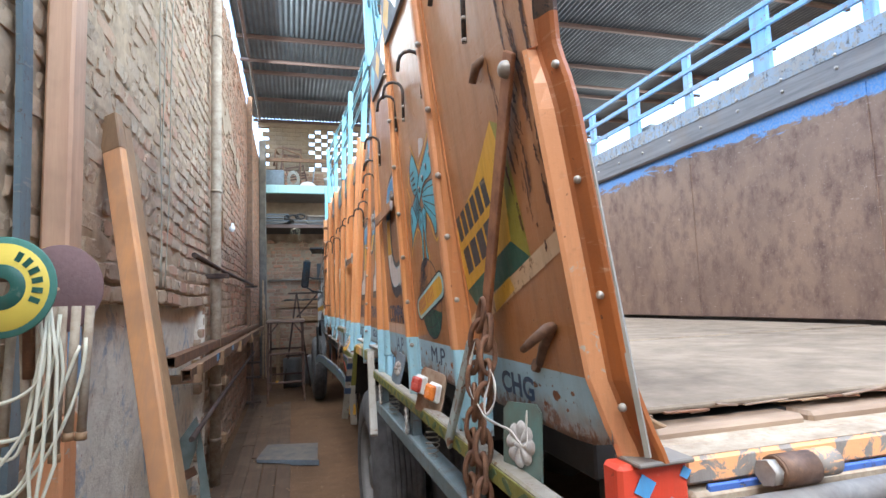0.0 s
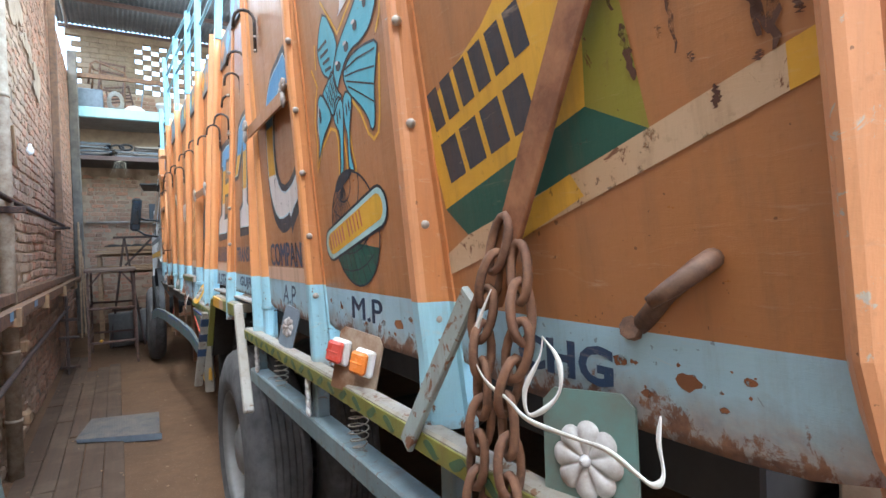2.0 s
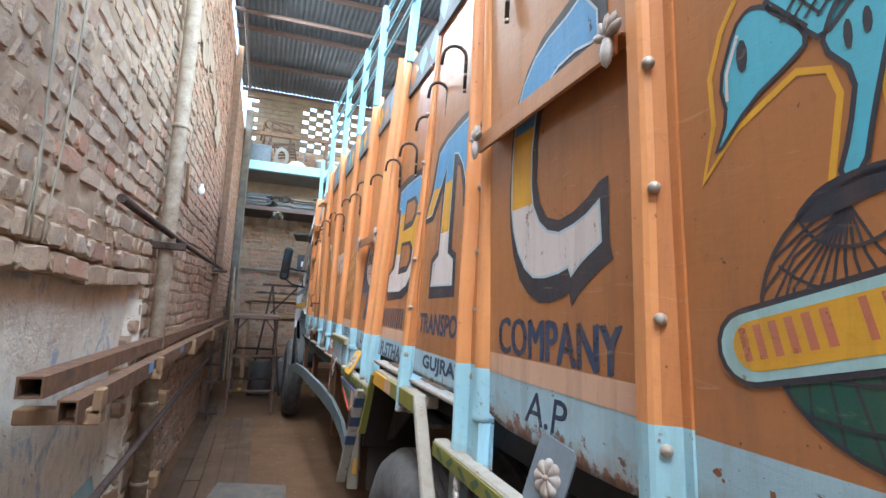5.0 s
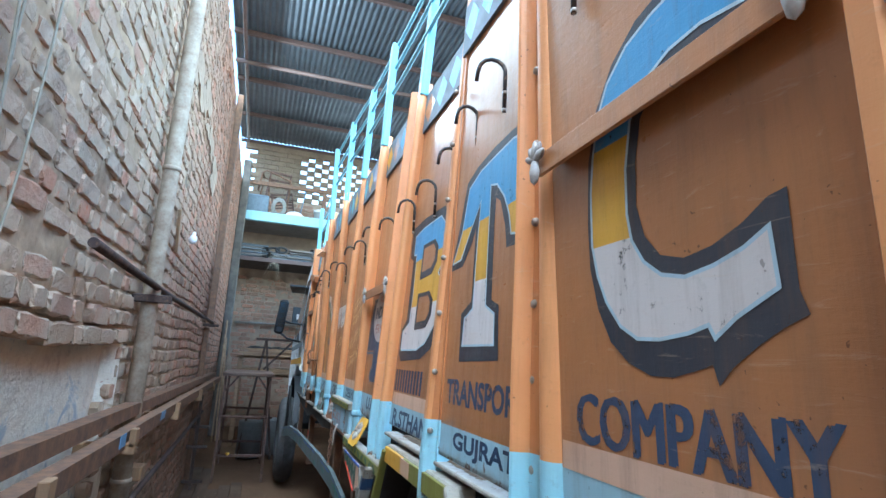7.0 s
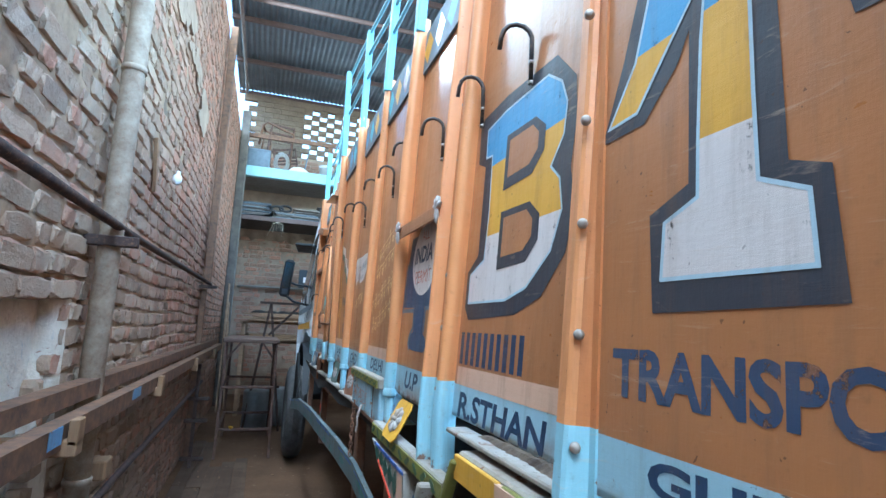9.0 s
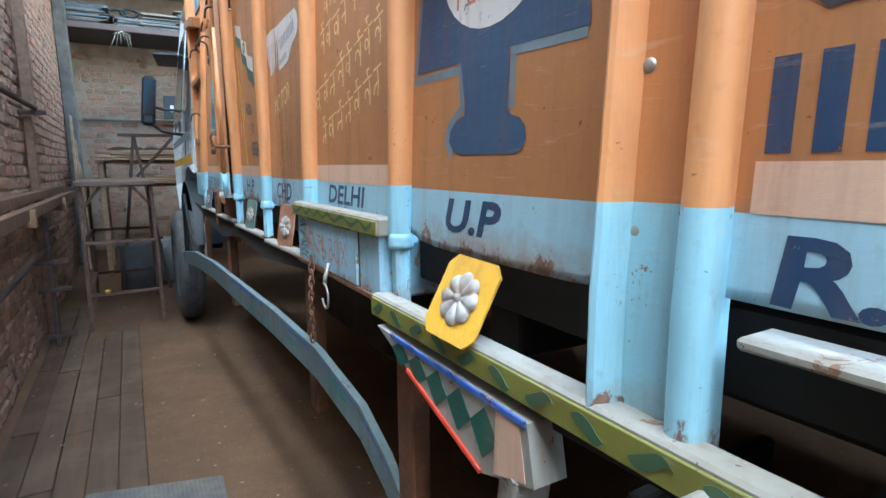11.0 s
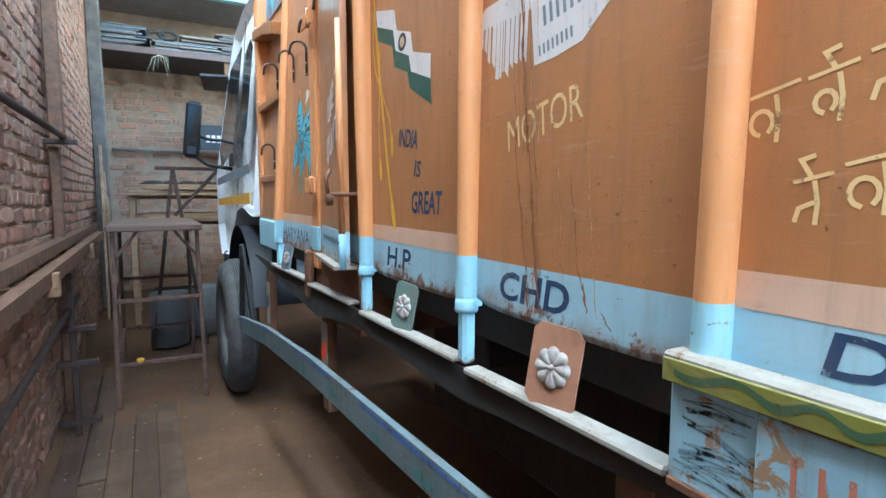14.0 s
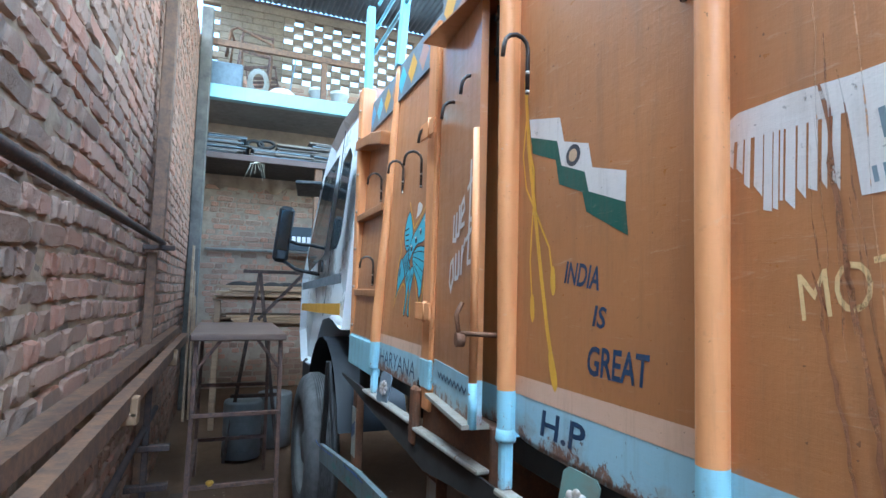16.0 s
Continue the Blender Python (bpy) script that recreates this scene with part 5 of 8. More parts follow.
for panel_y, spots in ((1.04, ((0.905, 1.215, 0.014), (0.985, 1.222, 0.010), (0.845, 1.226, 0.006), (0.955, 1.192, 0.007))), (1.62, ((1.80, 1.215, 0.010), (1.50, 1.205, 0.017), (1.57, 1.20, 0.009), (1.45, 1.22, 0.008), (1.66, 1.19, 0.008), (1.87, 1.225, 0.006)))):
    for y, z, r in spots:
        art("rust_spot", panel_y, [[(y + a * random.uniform(0.8, 1.25), z + c * random.uniform(0.6, 1.1)) for a, c in disc(0, 0, r, r * 0.75, 12)]], RUNR, 1)
        for _ in range(3):
            yy, zz, q = y + random.uniform(-3, 3) * r, z + random.uniform(-2.5, 1.2) * r, r * random.uniform(0.15, 0.4)
            art("rust_spot", panel_y, [[(yy + a * random.uniform(0.6, 1.3), zz + c * random.uniform(0.5, 1.3)) for a, c in disc(0, 0, q, q, 8)]], RUNR, 1)

# bird and globe panel
B0 = 1.62
GY, GZ, GRY, GRZ = 1.672, 1.393, 0.130, 0.122
art("globe", B0, [disc(GY, GZ, GRY, GRZ, 36, 0, 360)], ORANGE, 1, "brown and green painted globe with grid lines")
art("globe_lower_half", B0, [disc(GY, GZ, GRY, GRZ, 20, 200, 352)], GREEN, 2)


class Strip(list):
    """Quads side by side that make one brush line."""


def stroke(pts, w, closed=False):
    """A brush line along a row of points."""
    pts = [Vector(p) for p in pts]
    n = len(pts)
    sides = []
    for i, p in enumerate(pts):
        a = pts[(i - 1) % n] if closed or i else p
        b = pts[(i + 1) % n] if closed or i < n - 1 else p
        d1 = (p - a).normalized() if (p - a).length > 1e-7 else (b - p).normalized()
        d2 = (b - p).normalized() if (b - p).length > 1e-7 else d1
        t = d1 + d2
        t = t.normalized() if t.length > 0.2 else d1
        k = 1.0 / max(0.55, abs(t.dot(d1)))
        e = Vector((0, 0)) if closed or 0 < i < n - 1 else (d1 * w * 0.3 if i else -d1 * w * 0.3)
        m = Vector((-t.y, t.x)) * w * 0.5 * k
        sides.append(((p + m + e)[:], (p - m + e)[:]))
    m = n if closed else n - 1
    return [Strip([sides[i][0], sides[(i + 1) % n][0], sides[(i + 1) % n][1], sides[i][1]] for i in range(m))]


PY, PZ = GY + 0.040, GZ + 0.100
for k in range(12):
    a = radians(192 + 15 * k)
    ey, ez = GY + GRY * math.cos(a + 0.5), GZ + GRZ * math.sin(a + 0.5)
    my, mz = (PY + ey) / 2 - 0.030 * math.cos(a - 1.2), (PZ + ez) / 2 + 0.012
    art("globe_line", B0, stroke([(PY, PZ), ((PY + my) / 2 - 0.006 * math.cos(a), (PZ + mz) / 2), (my, mz), ((my + ey) / 2, (mz + ez) / 2), (ey, ez)], 0.0030), DARK, 3)
for k in range(1, 6):
    r = 0.045 * k
    ring_pts = [(PY + r * math.cos(radians(a)), PZ + 0.85 * r * math.sin(radians(a))) for a in range(150, 391, 12)]
    ring_pts = [(y, z) for y, z in ring_pts if ((y - GY) / GRY) ** 2 + ((z - GZ) / GRZ) ** 2 < 1]
    if len(ring_pts) > 1:
        art("globe_line", B0, stroke(ring_pts, 0.0034), DARK, 4)
art("globe_line", B0, stroke(disc(GY, GZ, GRY, GRZ, 36), 0.0045, True), DARK, 4)
art("globe_cap", B0, [soft([(1.765, 1.484), (1.735, 1.512), (1.69, 1.522), (1.655, 1.520), (1.655, 1.506), (1.70, 1.492), (1.745, 1.478)])], DARK, 4)


def pill(ya, za, ra, yb, zb, rb):
    """A rounded bar with a small and a large end."""
    d = math.atan2(zb - za, yb - ya)
    pts = [(yb + rb * math.cos(d + a), zb + rb * math.sin(d + a)) for a in [math.pi * (-0.5 + i / 8) for i in range(9)]]
    return pts + [(ya + ra * math.cos(d + a), za + ra * math.sin(d + a)) for a in [math.pi * (0.5 + i / 8) for i in range(9)]]


art("banner_edge", B0, [pill(1.819, 1.362, 0.040, 1.537, 1.431, 0.043)], DARK, 5)
art("banner_border", B0, [pill(1.819, 1.362, 0.034, 1.537, 1.431, 0.037)], MEZZ, 6)
art("banner", B0, [pill(1.812, 1.364, 0.025, 1.541, 1.431, 0.026)], YELLOW, 7)
bars("name_bar", 1.822, 1.347, 6, 0.009, 0.034, 0.009, REDL, turn=14, layer=8, y0=B0)
bars("name_bar", 1.700, 1.377, 5, 0.007, 0.036, 0.012, REDL, turn=14, layer=8, y0=B0)
letters("painted_word", "M.P", 1.738, 1.195, 0.050, NAVY, y0=B0, width=0.165, slant=0.1, bold=0.012)


BIRD = {
    "wing": ([(1.719, 1.872), (1.658, 1.787), (1.676, 1.760), (1.714, 1.721), (1.761, 1.744), (1.785, 1.792), (1.762, 1.840)],
             [(1.440, 1.900), (1.450, 1.835), (1.458, 1.795), (1.495, 1.758), (1.543, 1.747), (1.591, 1.747), (1.629, 1.734), (1.663, 1.711), (1.684, 1.690), (1.700, 1.714), (1.690, 1.751), (1.652, 1.779), (1.573, 1.816), (1.510, 1.848), (1.475, 1.885)]),
    "tail": ([(1.650, 1.712), (1.605, 1.736), (1.540, 1.738), (1.468, 1.727), (1.485, 1.690), (1.502, 1.650), (1.508, 1.605), (1.516, 1.580), (1.532, 1.575), (1.542, 1.601), (1.565, 1.626), (1.595, 1.648), (1.628, 1.671)],),
    "body": ([(1.715, 1.657), (1.724, 1.634), (1.696, 1.600), (1.705, 1.551), (1.718, 1.512), (1.695, 1.517), (1.685, 1.563), (1.670, 1.618), (1.660, 1.655), (1.678, 1.678), (1.706, 1.671)],
             [(1.663, 1.664), (1.663, 1.616), (1.653, 1.588), (1.663, 1.542), (1.662, 1.518), (1.634, 1.512), (1.641, 1.529), (1.649, 1.555), (1.639, 1.601), (1.619, 1.641), (1.611, 1.661), (1.639, 1.679)]),
    "neck": ([(1.738, 1.721), (1.701, 1.741), (1.684, 1.690), (1.660, 1.672), (1.690, 1.668), (1.722, 1.640), (1.744, 1.664), (1.779, 1.702), (1.765, 1.712)],),
    "head": ([(1.850, 1.562), (1.828, 1.605), (1.837, 1.643), (1.814, 1.696), (1.796, 1.708), (1.779, 1.702), (1.751, 1.678), (1.734, 1.646), (1.754, 1.633), (1.799, 1.611)],),
}
BY, BZ = 1.66, 1.69


def bird(y0, cy, cz, s, tall=None, base=XP):
    """A bird with raised wings, its head bent down, standing on two legs."""
    def at(p):
        return (cy + (p[0] - BY) * s, cz + (p[1] - BZ) * (tall or s))
    for row in ([(1.836, 1.774), (1.808, 1.730), (1.832, 1.700), (1.850, 1.655), (1.848, 1.601), (1.866, 1.542), (1.819, 1.588), (1.749, 1.622), (1.719, 1.612), (1.711, 1.587), (1.724, 1.513)],
                [(1.612, 1.652), (1.576, 1.619), (1.549, 1.574), (1.526, 1.558), (1.503, 1.568), (1.492, 1.597), (1.470, 1.700)],
                [(1.648, 1.640), (1.640, 1.593), (1.637, 1.553), (1.627, 1.523), (1.630, 1.509)], [(1.676, 1.600), (1.672, 1.550), (1.676, 1.515)],
                [(1.735, 1.895), (1.655, 1.800), (1.568, 1.838), (1.500, 1.875)], [(1.440, 1.800), (1.455, 1.765), (1.475, 1.742)], [(1.800, 1.820), (1.806, 1.770)]):
        art("bird_halo", y0, stroke([at(p) for p in row], 0.0068 * s), YELLOW, 1, base=base)
    for name, polys in BIRD.items():
        for q in polys:
            art("bird_" + name, y0, [soft([at(p) for p in q], 1)], CYAN, 2, base=base)
            art("bird_line", y0, stroke(soft([at(p) for p in q], 1), 0.0048 * s, True), DARK, 3, base=base)
    for k in range(4):
        art("bird_line", y0, stroke([at((1.640 - 0.006 * k, 1.718 - 0.012 * k)), at((1.570 - 0.004 * k, 1.722 - 0.024 * k)), at((1.485 + 0.008 * k, 1.715 - 0.030 * k))], 0.0035 * s), DARK, 4, base=base)
        art("bird_line", y0, stroke([at((1.772 - 0.010 * k, 1.802 - 0.018 * k)), at((1.720 - 0.004 * k, 1.806 - 0.020 * k))], 0.007 * s), DARK, 4, base=base)
    for k in range(5):
        art("bird_line", y0, stroke([at((1.772 - 0.017 * k, 1.703 + 0.005 * k)), at((1.735 - 0.012 * k, 1.660 + 0.006 * k))], 0.003 * s), DARK, 4, base=base)
        art("bird_line", y0, stroke([at((1.760 - 0.012 * k, 1.676 - 0.004 * k)), at((1.715 - 0.008 * k, 1.722 - 0.008 * k))], 0.003 * s), DARK, 4, base=base)
    for k in range(4):
        art("bird_spot", y0, [[at(p) for p in disc(1.665 - 0.052 * k, 1.735 + 0.024 * k, 0.015 - 0.002 * k, 0.010, 9)]], DARK, 4, base=base)
        art("bird_light", y0, [[at(p) for p in disc(1.672 - 0.052 * k, 1.744 + 0.024 * k, 0.010, 0.004, 8)]], WHITE, 5, base=base)
    for y, z, a, b in ((1.806, 1.662, 0.007, 0.018), (1.700, 1.635, 0.004, 0.014), (1.684, 1.640, 0.004, 0.012), (1.645, 1.640, 0.004, 0.014), (1.630, 1.645, 0.004, 0.012)):
        art("bird_spot", y0, [[at(p) for p in disc(y, z, a, b, 9)]], DARK, 4, base=base)
    art("bird_light", y0, stroke([at((1.827, 1.622)), at((1.826, 1.650)), at((1.810, 1.685))], 0.004 * s), WHITE, 5, base=base)
    art("bird_crest", y0, [soft([at(p) for p in ((1.622, 1.888), (1.628, 1.840), (1.650, 1.828), (1.575, 1.846), (1.560, 1.870))], 1)], WHITE, 2, base=base)


bird(B0, BY, BZ, 1.0)

# the big letters, with a dark outer line and bands of colour
def big_letter(y0, z0, z1, shapes, edge, rim=None, zy=1.59, zb=1.75):
    """shapes: (y, z) polygons; banded blue, yellow and white from the top down."""
    art("letter_line", y0, edge, DARK, 2)
    for lo, hi, mat in ((z0 - 1, zy, WHITE), (zy, zb, YELLOW), (zb, z1 + 1, SKYB)):
        out = []
        for p in shapes:
            q = clip(clip(p, lo, 1), hi, -1)
            if len(q) > 2:
                out.append(q)
        if out:
            art("letter_band", y0, out, mat, 3)
    for line in rim or [p + p[:1] for p in shapes]:
        art("letter_rim", y0, stroke(line, 0.005), RIMW, 4)


def clip(poly, z, s):
    """The part of a polygon above (s = 1) or below (s = -1) a height."""
    out = []
    for (a, b), (c, d) in zip(poly, poly[1:] + poly[:1]):
        if s * (b - z) >= 0:
            out.append((a, b))
        if (b - z) * (d - z) < 0:
            t = (z - b) / (d - b)
            out.append((a + t * (c - a), z))
    return out


# C
C_FILL = [(2.078, 1.861), (2.118, 1.908), (2.165, 1.895), (2.223, 1.886), (2.276, 1.870), (2.323, 1.835), (2.347, 1.797), (2.367, 1.733), (2.376, 1.676), (2.378, 1.595), (2.367, 1.547), (2.348, 1.506), (2.319, 1.471), (2.285, 1.453), (2.243, 1.451), (2.195, 1.457), (2.164, 1.465), (2.156, 1.45), (2.126, 1.471), (2.073, 1.497), (2.077, 1.559), (2.11, 1.542), (2.15, 1.53), (2.194, 1.523), (2.233, 1.531), (2.264, 1.552), (2.286, 1.585), (2.293, 1.624), (2.291, 1.689), (2.276, 1.755), (2.243, 1.798), (2.193, 1.818), (2.139, 1.822), (2.075, 1.812)]
C_EDGE = [(2.052, 1.868), (2.110, 1.932), (2.174, 1.916), (2.254, 1.897), (2.311, 1.860), (2.355, 1.804), (2.380, 1.728), (2.388, 1.630), (2.386, 1.560), (2.370, 1.498), (2.343, 1.450), (2.307, 1.422), (2.263, 1.406), (2.223, 1.406), (2.177, 1.417), (2.163, 1.422), (2.156, 1.399), (2.135, 1.420), (2.103, 1.441), (2.074, 1.457), (2.045, 1.469), (2.053, 1.492), (2.054, 1.593), (2.076, 1.589), (2.109, 1.569), (2.15, 1.553), (2.194, 1.546), (2.233, 1.556), (2.260, 1.586), (2.273, 1.631), (2.270, 1.692), (2.255, 1.750), (2.223, 1.784), (2.175, 1.799), (2.106, 1.798), (2.050, 1.786)]
big_letter(2.2, 1.45, 1.9, [C_FILL], [C_EDGE], zy=1.590, zb=1.738)
# T
T_FILL = [(2.965, 1.454), (2.773, 1.453), (2.778, 1.521), (2.83, 1.543), (2.834, 1.634), (2.839, 1.837), (2.802, 1.828), (2.757, 1.786), (2.727, 1.736), (2.713, 1.689), (2.655, 1.680), (2.668, 1.905), (2.724, 1.914), (2.819, 1.906), (2.91, 1.896), (2.983, 1.87), (3.019, 1.753), (3.075, 1.677), (3.014, 1.68), (2.968, 1.733), (2.896, 1.812), (2.903, 1.727), (2.907, 1.615), (2.908, 1.542), (2.960, 1.521)]
T_EDGE = [(2.980, 1.415), (2.747, 1.420), (2.758, 1.539), (2.798, 1.553), (2.806, 1.732), (2.804, 1.795), (2.779, 1.781), (2.746, 1.713), (2.734, 1.662), (2.640, 1.660), (2.650, 1.930), (2.725, 1.938), (2.833, 1.932), (2.938, 1.915), (3.003, 1.891), (3.045, 1.767), (3.091, 1.658), (3.0, 1.660), (2.94, 1.715), (2.922, 1.750), (2.922, 1.561), (2.987, 1.535)]
big_letter(2.85, 1.45, 1.9, [T_FILL], [T_EDGE], zy=1.608, zb=1.760)
# B
B_FILL = [(3.656, 1.449), (3.45, 1.449), (3.36, 1.470), (3.275, 1.53), (3.245, 1.60), (3.26, 1.66), (3.295, 1.69), (3.255, 1.74), (3.25, 1.80), (3.275, 1.85), (3.33, 1.887), (3.522, 1.887), (3.627, 1.875), (3.622, 1.802), (3.585, 1.798), (3.575, 1.66), (3.58, 1.545), (3.611, 1.534), (3.658, 1.516)]
B_EDGE = [(3.676, 1.438), (3.646, 1.409), (3.40, 1.419), (3.30, 1.450), (3.225, 1.52), (3.205, 1.60), (3.225, 1.67), (3.215, 1.76), (3.225, 1.84), (3.30, 1.915), (3.522, 1.925), (3.680, 1.915), (3.672, 1.800), (3.625, 1.780), (3.620, 1.560), (3.678, 1.524)]
big_letter(3.4, 1.45, 1.9, [B_FILL], [B_EDGE], zy=1.600, zb=1.770)
for zc in (1.582, 1.758):
    art("letter_hollow", 3.4, [[(3.505, zc - 0.066), (3.37, zc - 0.062), (3.325, zc - 0.025), (3.325, zc + 0.025), (3.37, zc + 0.058), (3.505, zc + 0.062)]], DARK, 5)
    art("letter_hollow", 3.4, [[(3.487, zc - 0.040), (3.385, zc - 0.038), (3.352, zc - 0.015), (3.352, zc + 0.02), (3.38, zc + 0.044), (3.487, zc + 0.046)]], ORANGE, 6)
letters("painted_word", "COMPANY", 2.438, 1.302, 0.072, NAVYW, y0=2.2, width=0.405, bold=0.035)
letters("painted_word", "A.P", 2.320, 1.188, 0.058, NAVYW, y0=2.2, width=0.150, slant=0.2, bold=0.008)
letters("painted_word", "TRANSPORT", 3.055, 1.310, 0.062, NAVYW, y0=2.85, width=0.445, bold=0.035)
letters("painted_word", "GUJRAT", 2.985, 1.198, 0.052, NAVY, y0=2.85, width=0.345, bold=0.035)
bars("name_bar", 3.680, 1.306, 10, 0.020, 0.074, 0.0145, NAVY, y0=3.4, layer=1)
letters("painted_word", "R.STHAN", 3.662, 1.187, 0.057, NAVY, y0=3.4, width=0.415, slant=0.1, bold=0.03)

# key with the permit disc
K0 = 4.05


KEY_FOOT = [(4.133, 1.384), (4.135, 1.372), (4.158, 1.365), (4.174, 1.351), (4.178, 1.334), (4.164, 1.319), (4.143, 1.314), (4.075, 1.313), (4.009, 1.313), (3.993, 1.318), (3.985, 1.332), (3.988, 1.348), (4.0, 1.359), (4.019, 1.364), (4.028, 1.373)]
KEY = [(4.290, 1.452), (4.149, 1.450)] + KEY_FOOT + [(4.027, 1.452), (3.882, 1.448), (3.898, 1.582), (3.912, 1.69), (4.247, 1.69), (4.275, 1.57)]
for row in ([(4.276, 1.600), (4.284, 1.540), (4.294, 1.450)], [(4.298, 1.440), (4.156, 1.440)], [(4.150, 1.446), (4.142, 1.384), (4.160, 1.372), (4.180, 1.355), (4.185, 1.334), (4.172, 1.314)], [(4.020, 1.376), (4.019, 1.446), (3.890, 1.442)]):
    art("key_halo", K0, stroke(row, 0.012), GREYP, 1)
art("key", K0, [KEY], NAVYK, 2)
art("permit_disc", K0, [disc(4.074, 1.606, 0.138, 0.119, 32)], WHITE, 3, "white disc lettered in navy and red")
letters("painted_word", "INDIA", 4.186, 1.592, 0.055, NAVY, y0=K0, width=0.195, layer=4, slant=0.12, bold=0.03)
letters("painted_word", "PERMIT", 4.164, 1.527, 0.040, REDL, y0=K0, width=0.175, layer=4)
letters("painted_word", "ALL", 4.120, 1.664, 0.034, REDL, y0=K0, layer=4)
letters("painted_word", "U.P", 4.182, 1.193, 0.054, NAVY, y0=K0, width=0.150, slant=0.2, bold=0.03)
letters("painted_word", "DELHI", 4.776, 1.206, 0.046, NAVY, y0=4.6, width=0.245, slant=0.15, bold=0.022)

# hand-lettered lines, drawn as plain strokes
random.seed(31)
for z, k, ys in ((1.355, 7, 4.815), (1.440, 8, 4.870), (1.575, 7, 4.830), (1.665, 6, 4.80)):
    y = ys
    for i in range(k):
        w = random.uniform(0.030, 0.048)
        zz = z + 0.25 * (ys - y)
        h = random.uniform(0.040, 0.050)
        kind = random.randrange(4)
        lines = stroke([(y, zz + h), (y - w * 0.55, zz + h + 0.13 * w), (y - w * 1.15, zz + h + 0.28 * w)], 0.0040)
        stem = y - w * random.uniform(0.6, 0.9)
        lines += stroke([(stem, zz + h), (stem - 0.004, zz + h * 0.5), (stem - 0.003, zz)], 0.005)
        if kind < 3:
            cy, r = stem + w * 0.30, w * 0.26
            lines += stroke([(cy + r * math.cos(radians(t)), zz + h * 0.42 + r * 1.1 * math.sin(radians(t))) for t in range(-20 - 60 * kind, 200 + 30 * kind, 28)], 0.005)
        else:
            lines += stroke([(stem, zz + h * 0.5), (y - w * 0.2, zz + h * 0.35), (y - w * 0.1, zz + h * 0.05)], 0.005)
        if random.random() < 0.4:
            lines += stroke([(stem + 0.004, zz + h + 0.006), (stem + 0.014, zz + h + 0.022), (stem + 0.002, zz + h + 0.026)], 0.005)
        art("brush_stroke", 4.57, lines, SCRIPT, 1)
        y -= w + 0.016

# sticker, word and drips
# its forward end is peeled into strips
STICK_TOP = [(5.437, 1.699), (5.431, 1.723), (5.401, 1.738), (5.323, 1.741), (5.259, 1.738), (5.140, 1.743), (5.049, 1.743), (5.026, 1.727), (5.017, 1.703), (5.021, 1.682), (5.037, 1.668), (5.059, 1.659), (5.082, 1.655), (5.104, 1.638), (5.133, 1.614), (5.197, 1.603), (5.248, 1.600), (5.261, 1.697)]
art("torn_sticker", 5.13, [STICK_TOP], WHITE, 1, "torn white sticker with grey lettering bars")
random.seed(35)
y = 5.268
while y < 5.428:
    w = random.uniform(0.004, 0.013)
    zb = 1.598 + random.uniform(-0.004, 0.016) + max(0, y - 5.35) * 0.9
    y2 = min(y + w, 5.432)
    art("sticker_strip", 5.13, [[(y, 1.700), (y2, 1.700), (y2 + 0.002, zb + random.uniform(0, 0.02)), (y + 0.002, zb)]], WHITE, 1)
    y += w + random.uniform(0.001, 0.006)
bars("sticker_bar", 5.225, 1.658, 11, 0.007, 0.034, 0.009, GREYP, turn=9, layer=2, y0=5.13)
bars("sticker_bar", 5.235, 1.612, 8, 0.005, 0.018, 0.006, GREYP, turn=9, layer=2, y0=5.13)
letters("painted_word", "MOTOR", 5.315, 1.460, 0.056, SCRIPT, y0=5.13, width=0.195, turn=12, slant=0.15)
letters("painted_word", "CHD", 5.330, 1.190, 0.054, NAVY, y0=5.13, width=0.19, slant=0.12, bold=0.02)
random.seed(33)


def runs(name, y0, starts, mat, layer):
    """Thin wandering runs down a panel: (y, z from, z to, drift, width)."""
    for y, za, zb, drift, w in starts:
        n = 12
        pts = [(y - drift * i / n + random.uniform(-0.0025, 0.0025), za + (zb - za) * i / n) for i in range(n + 1)]
        wd = [w * random.uniform(0.35, 1.1) * (1 - 0.6 * abs(2 * i / n - 1) ** 3) for i in range(n + 1)]
        poly = [(p[0] + d / 2, p[1]) for p, d in zip(pts, wd)] + [(p[0] - d / 2, p[1]) for p, d in reversed(list(zip(pts, wd)))]
        art(name, y0, [poly], mat, layer)


runs("scraped_run", 5.13, [(5.285, 1.80, 1.42, 0.020, 0.0040), (5.270, 1.75, 1.215, 0.062, 0.0045), (5.262, 1.60, 1.30, 0.05, 0.003), (5.305, 1.62, 1.45, 0.02, 0.003), (5.295, 1.70, 1.50, 0.012, 0.002)], RUNB, 5)
runs("scraped_run", 5.13, [(5.290, 1.74, 1.45, 0.036, 0.009), (5.254, 1.46, 1.185, 0.040, 0.011), (5.300, 1.52, 1.27, 0.044, 0.006), (5.274, 1.60, 1.45, 0.02, 0.006), (5.252, 1.28, 1.175, 0.010, 0.010), (5.145, 1.42, 1.26, 0.024, 0.004), (5.121, 1.27, 1.205, 0.024, 0.007), (5.071, 1.214, 1.188, 0.022, 0.005)], RUNR, 6)
runs("pale_run", 5.13, [(5.30, 1.95, 1.60, 0.01, 0.0022), (5.255, 1.90, 1.25, 0.040, 0.0025), (5.18, 1.45, 1.22, 0.03, 0.004), (5.235, 1.26, 1.17, 0.01, 0.006), (5.12, 1.50, 1.20, 0.04, 0.003)], PALER, 4)
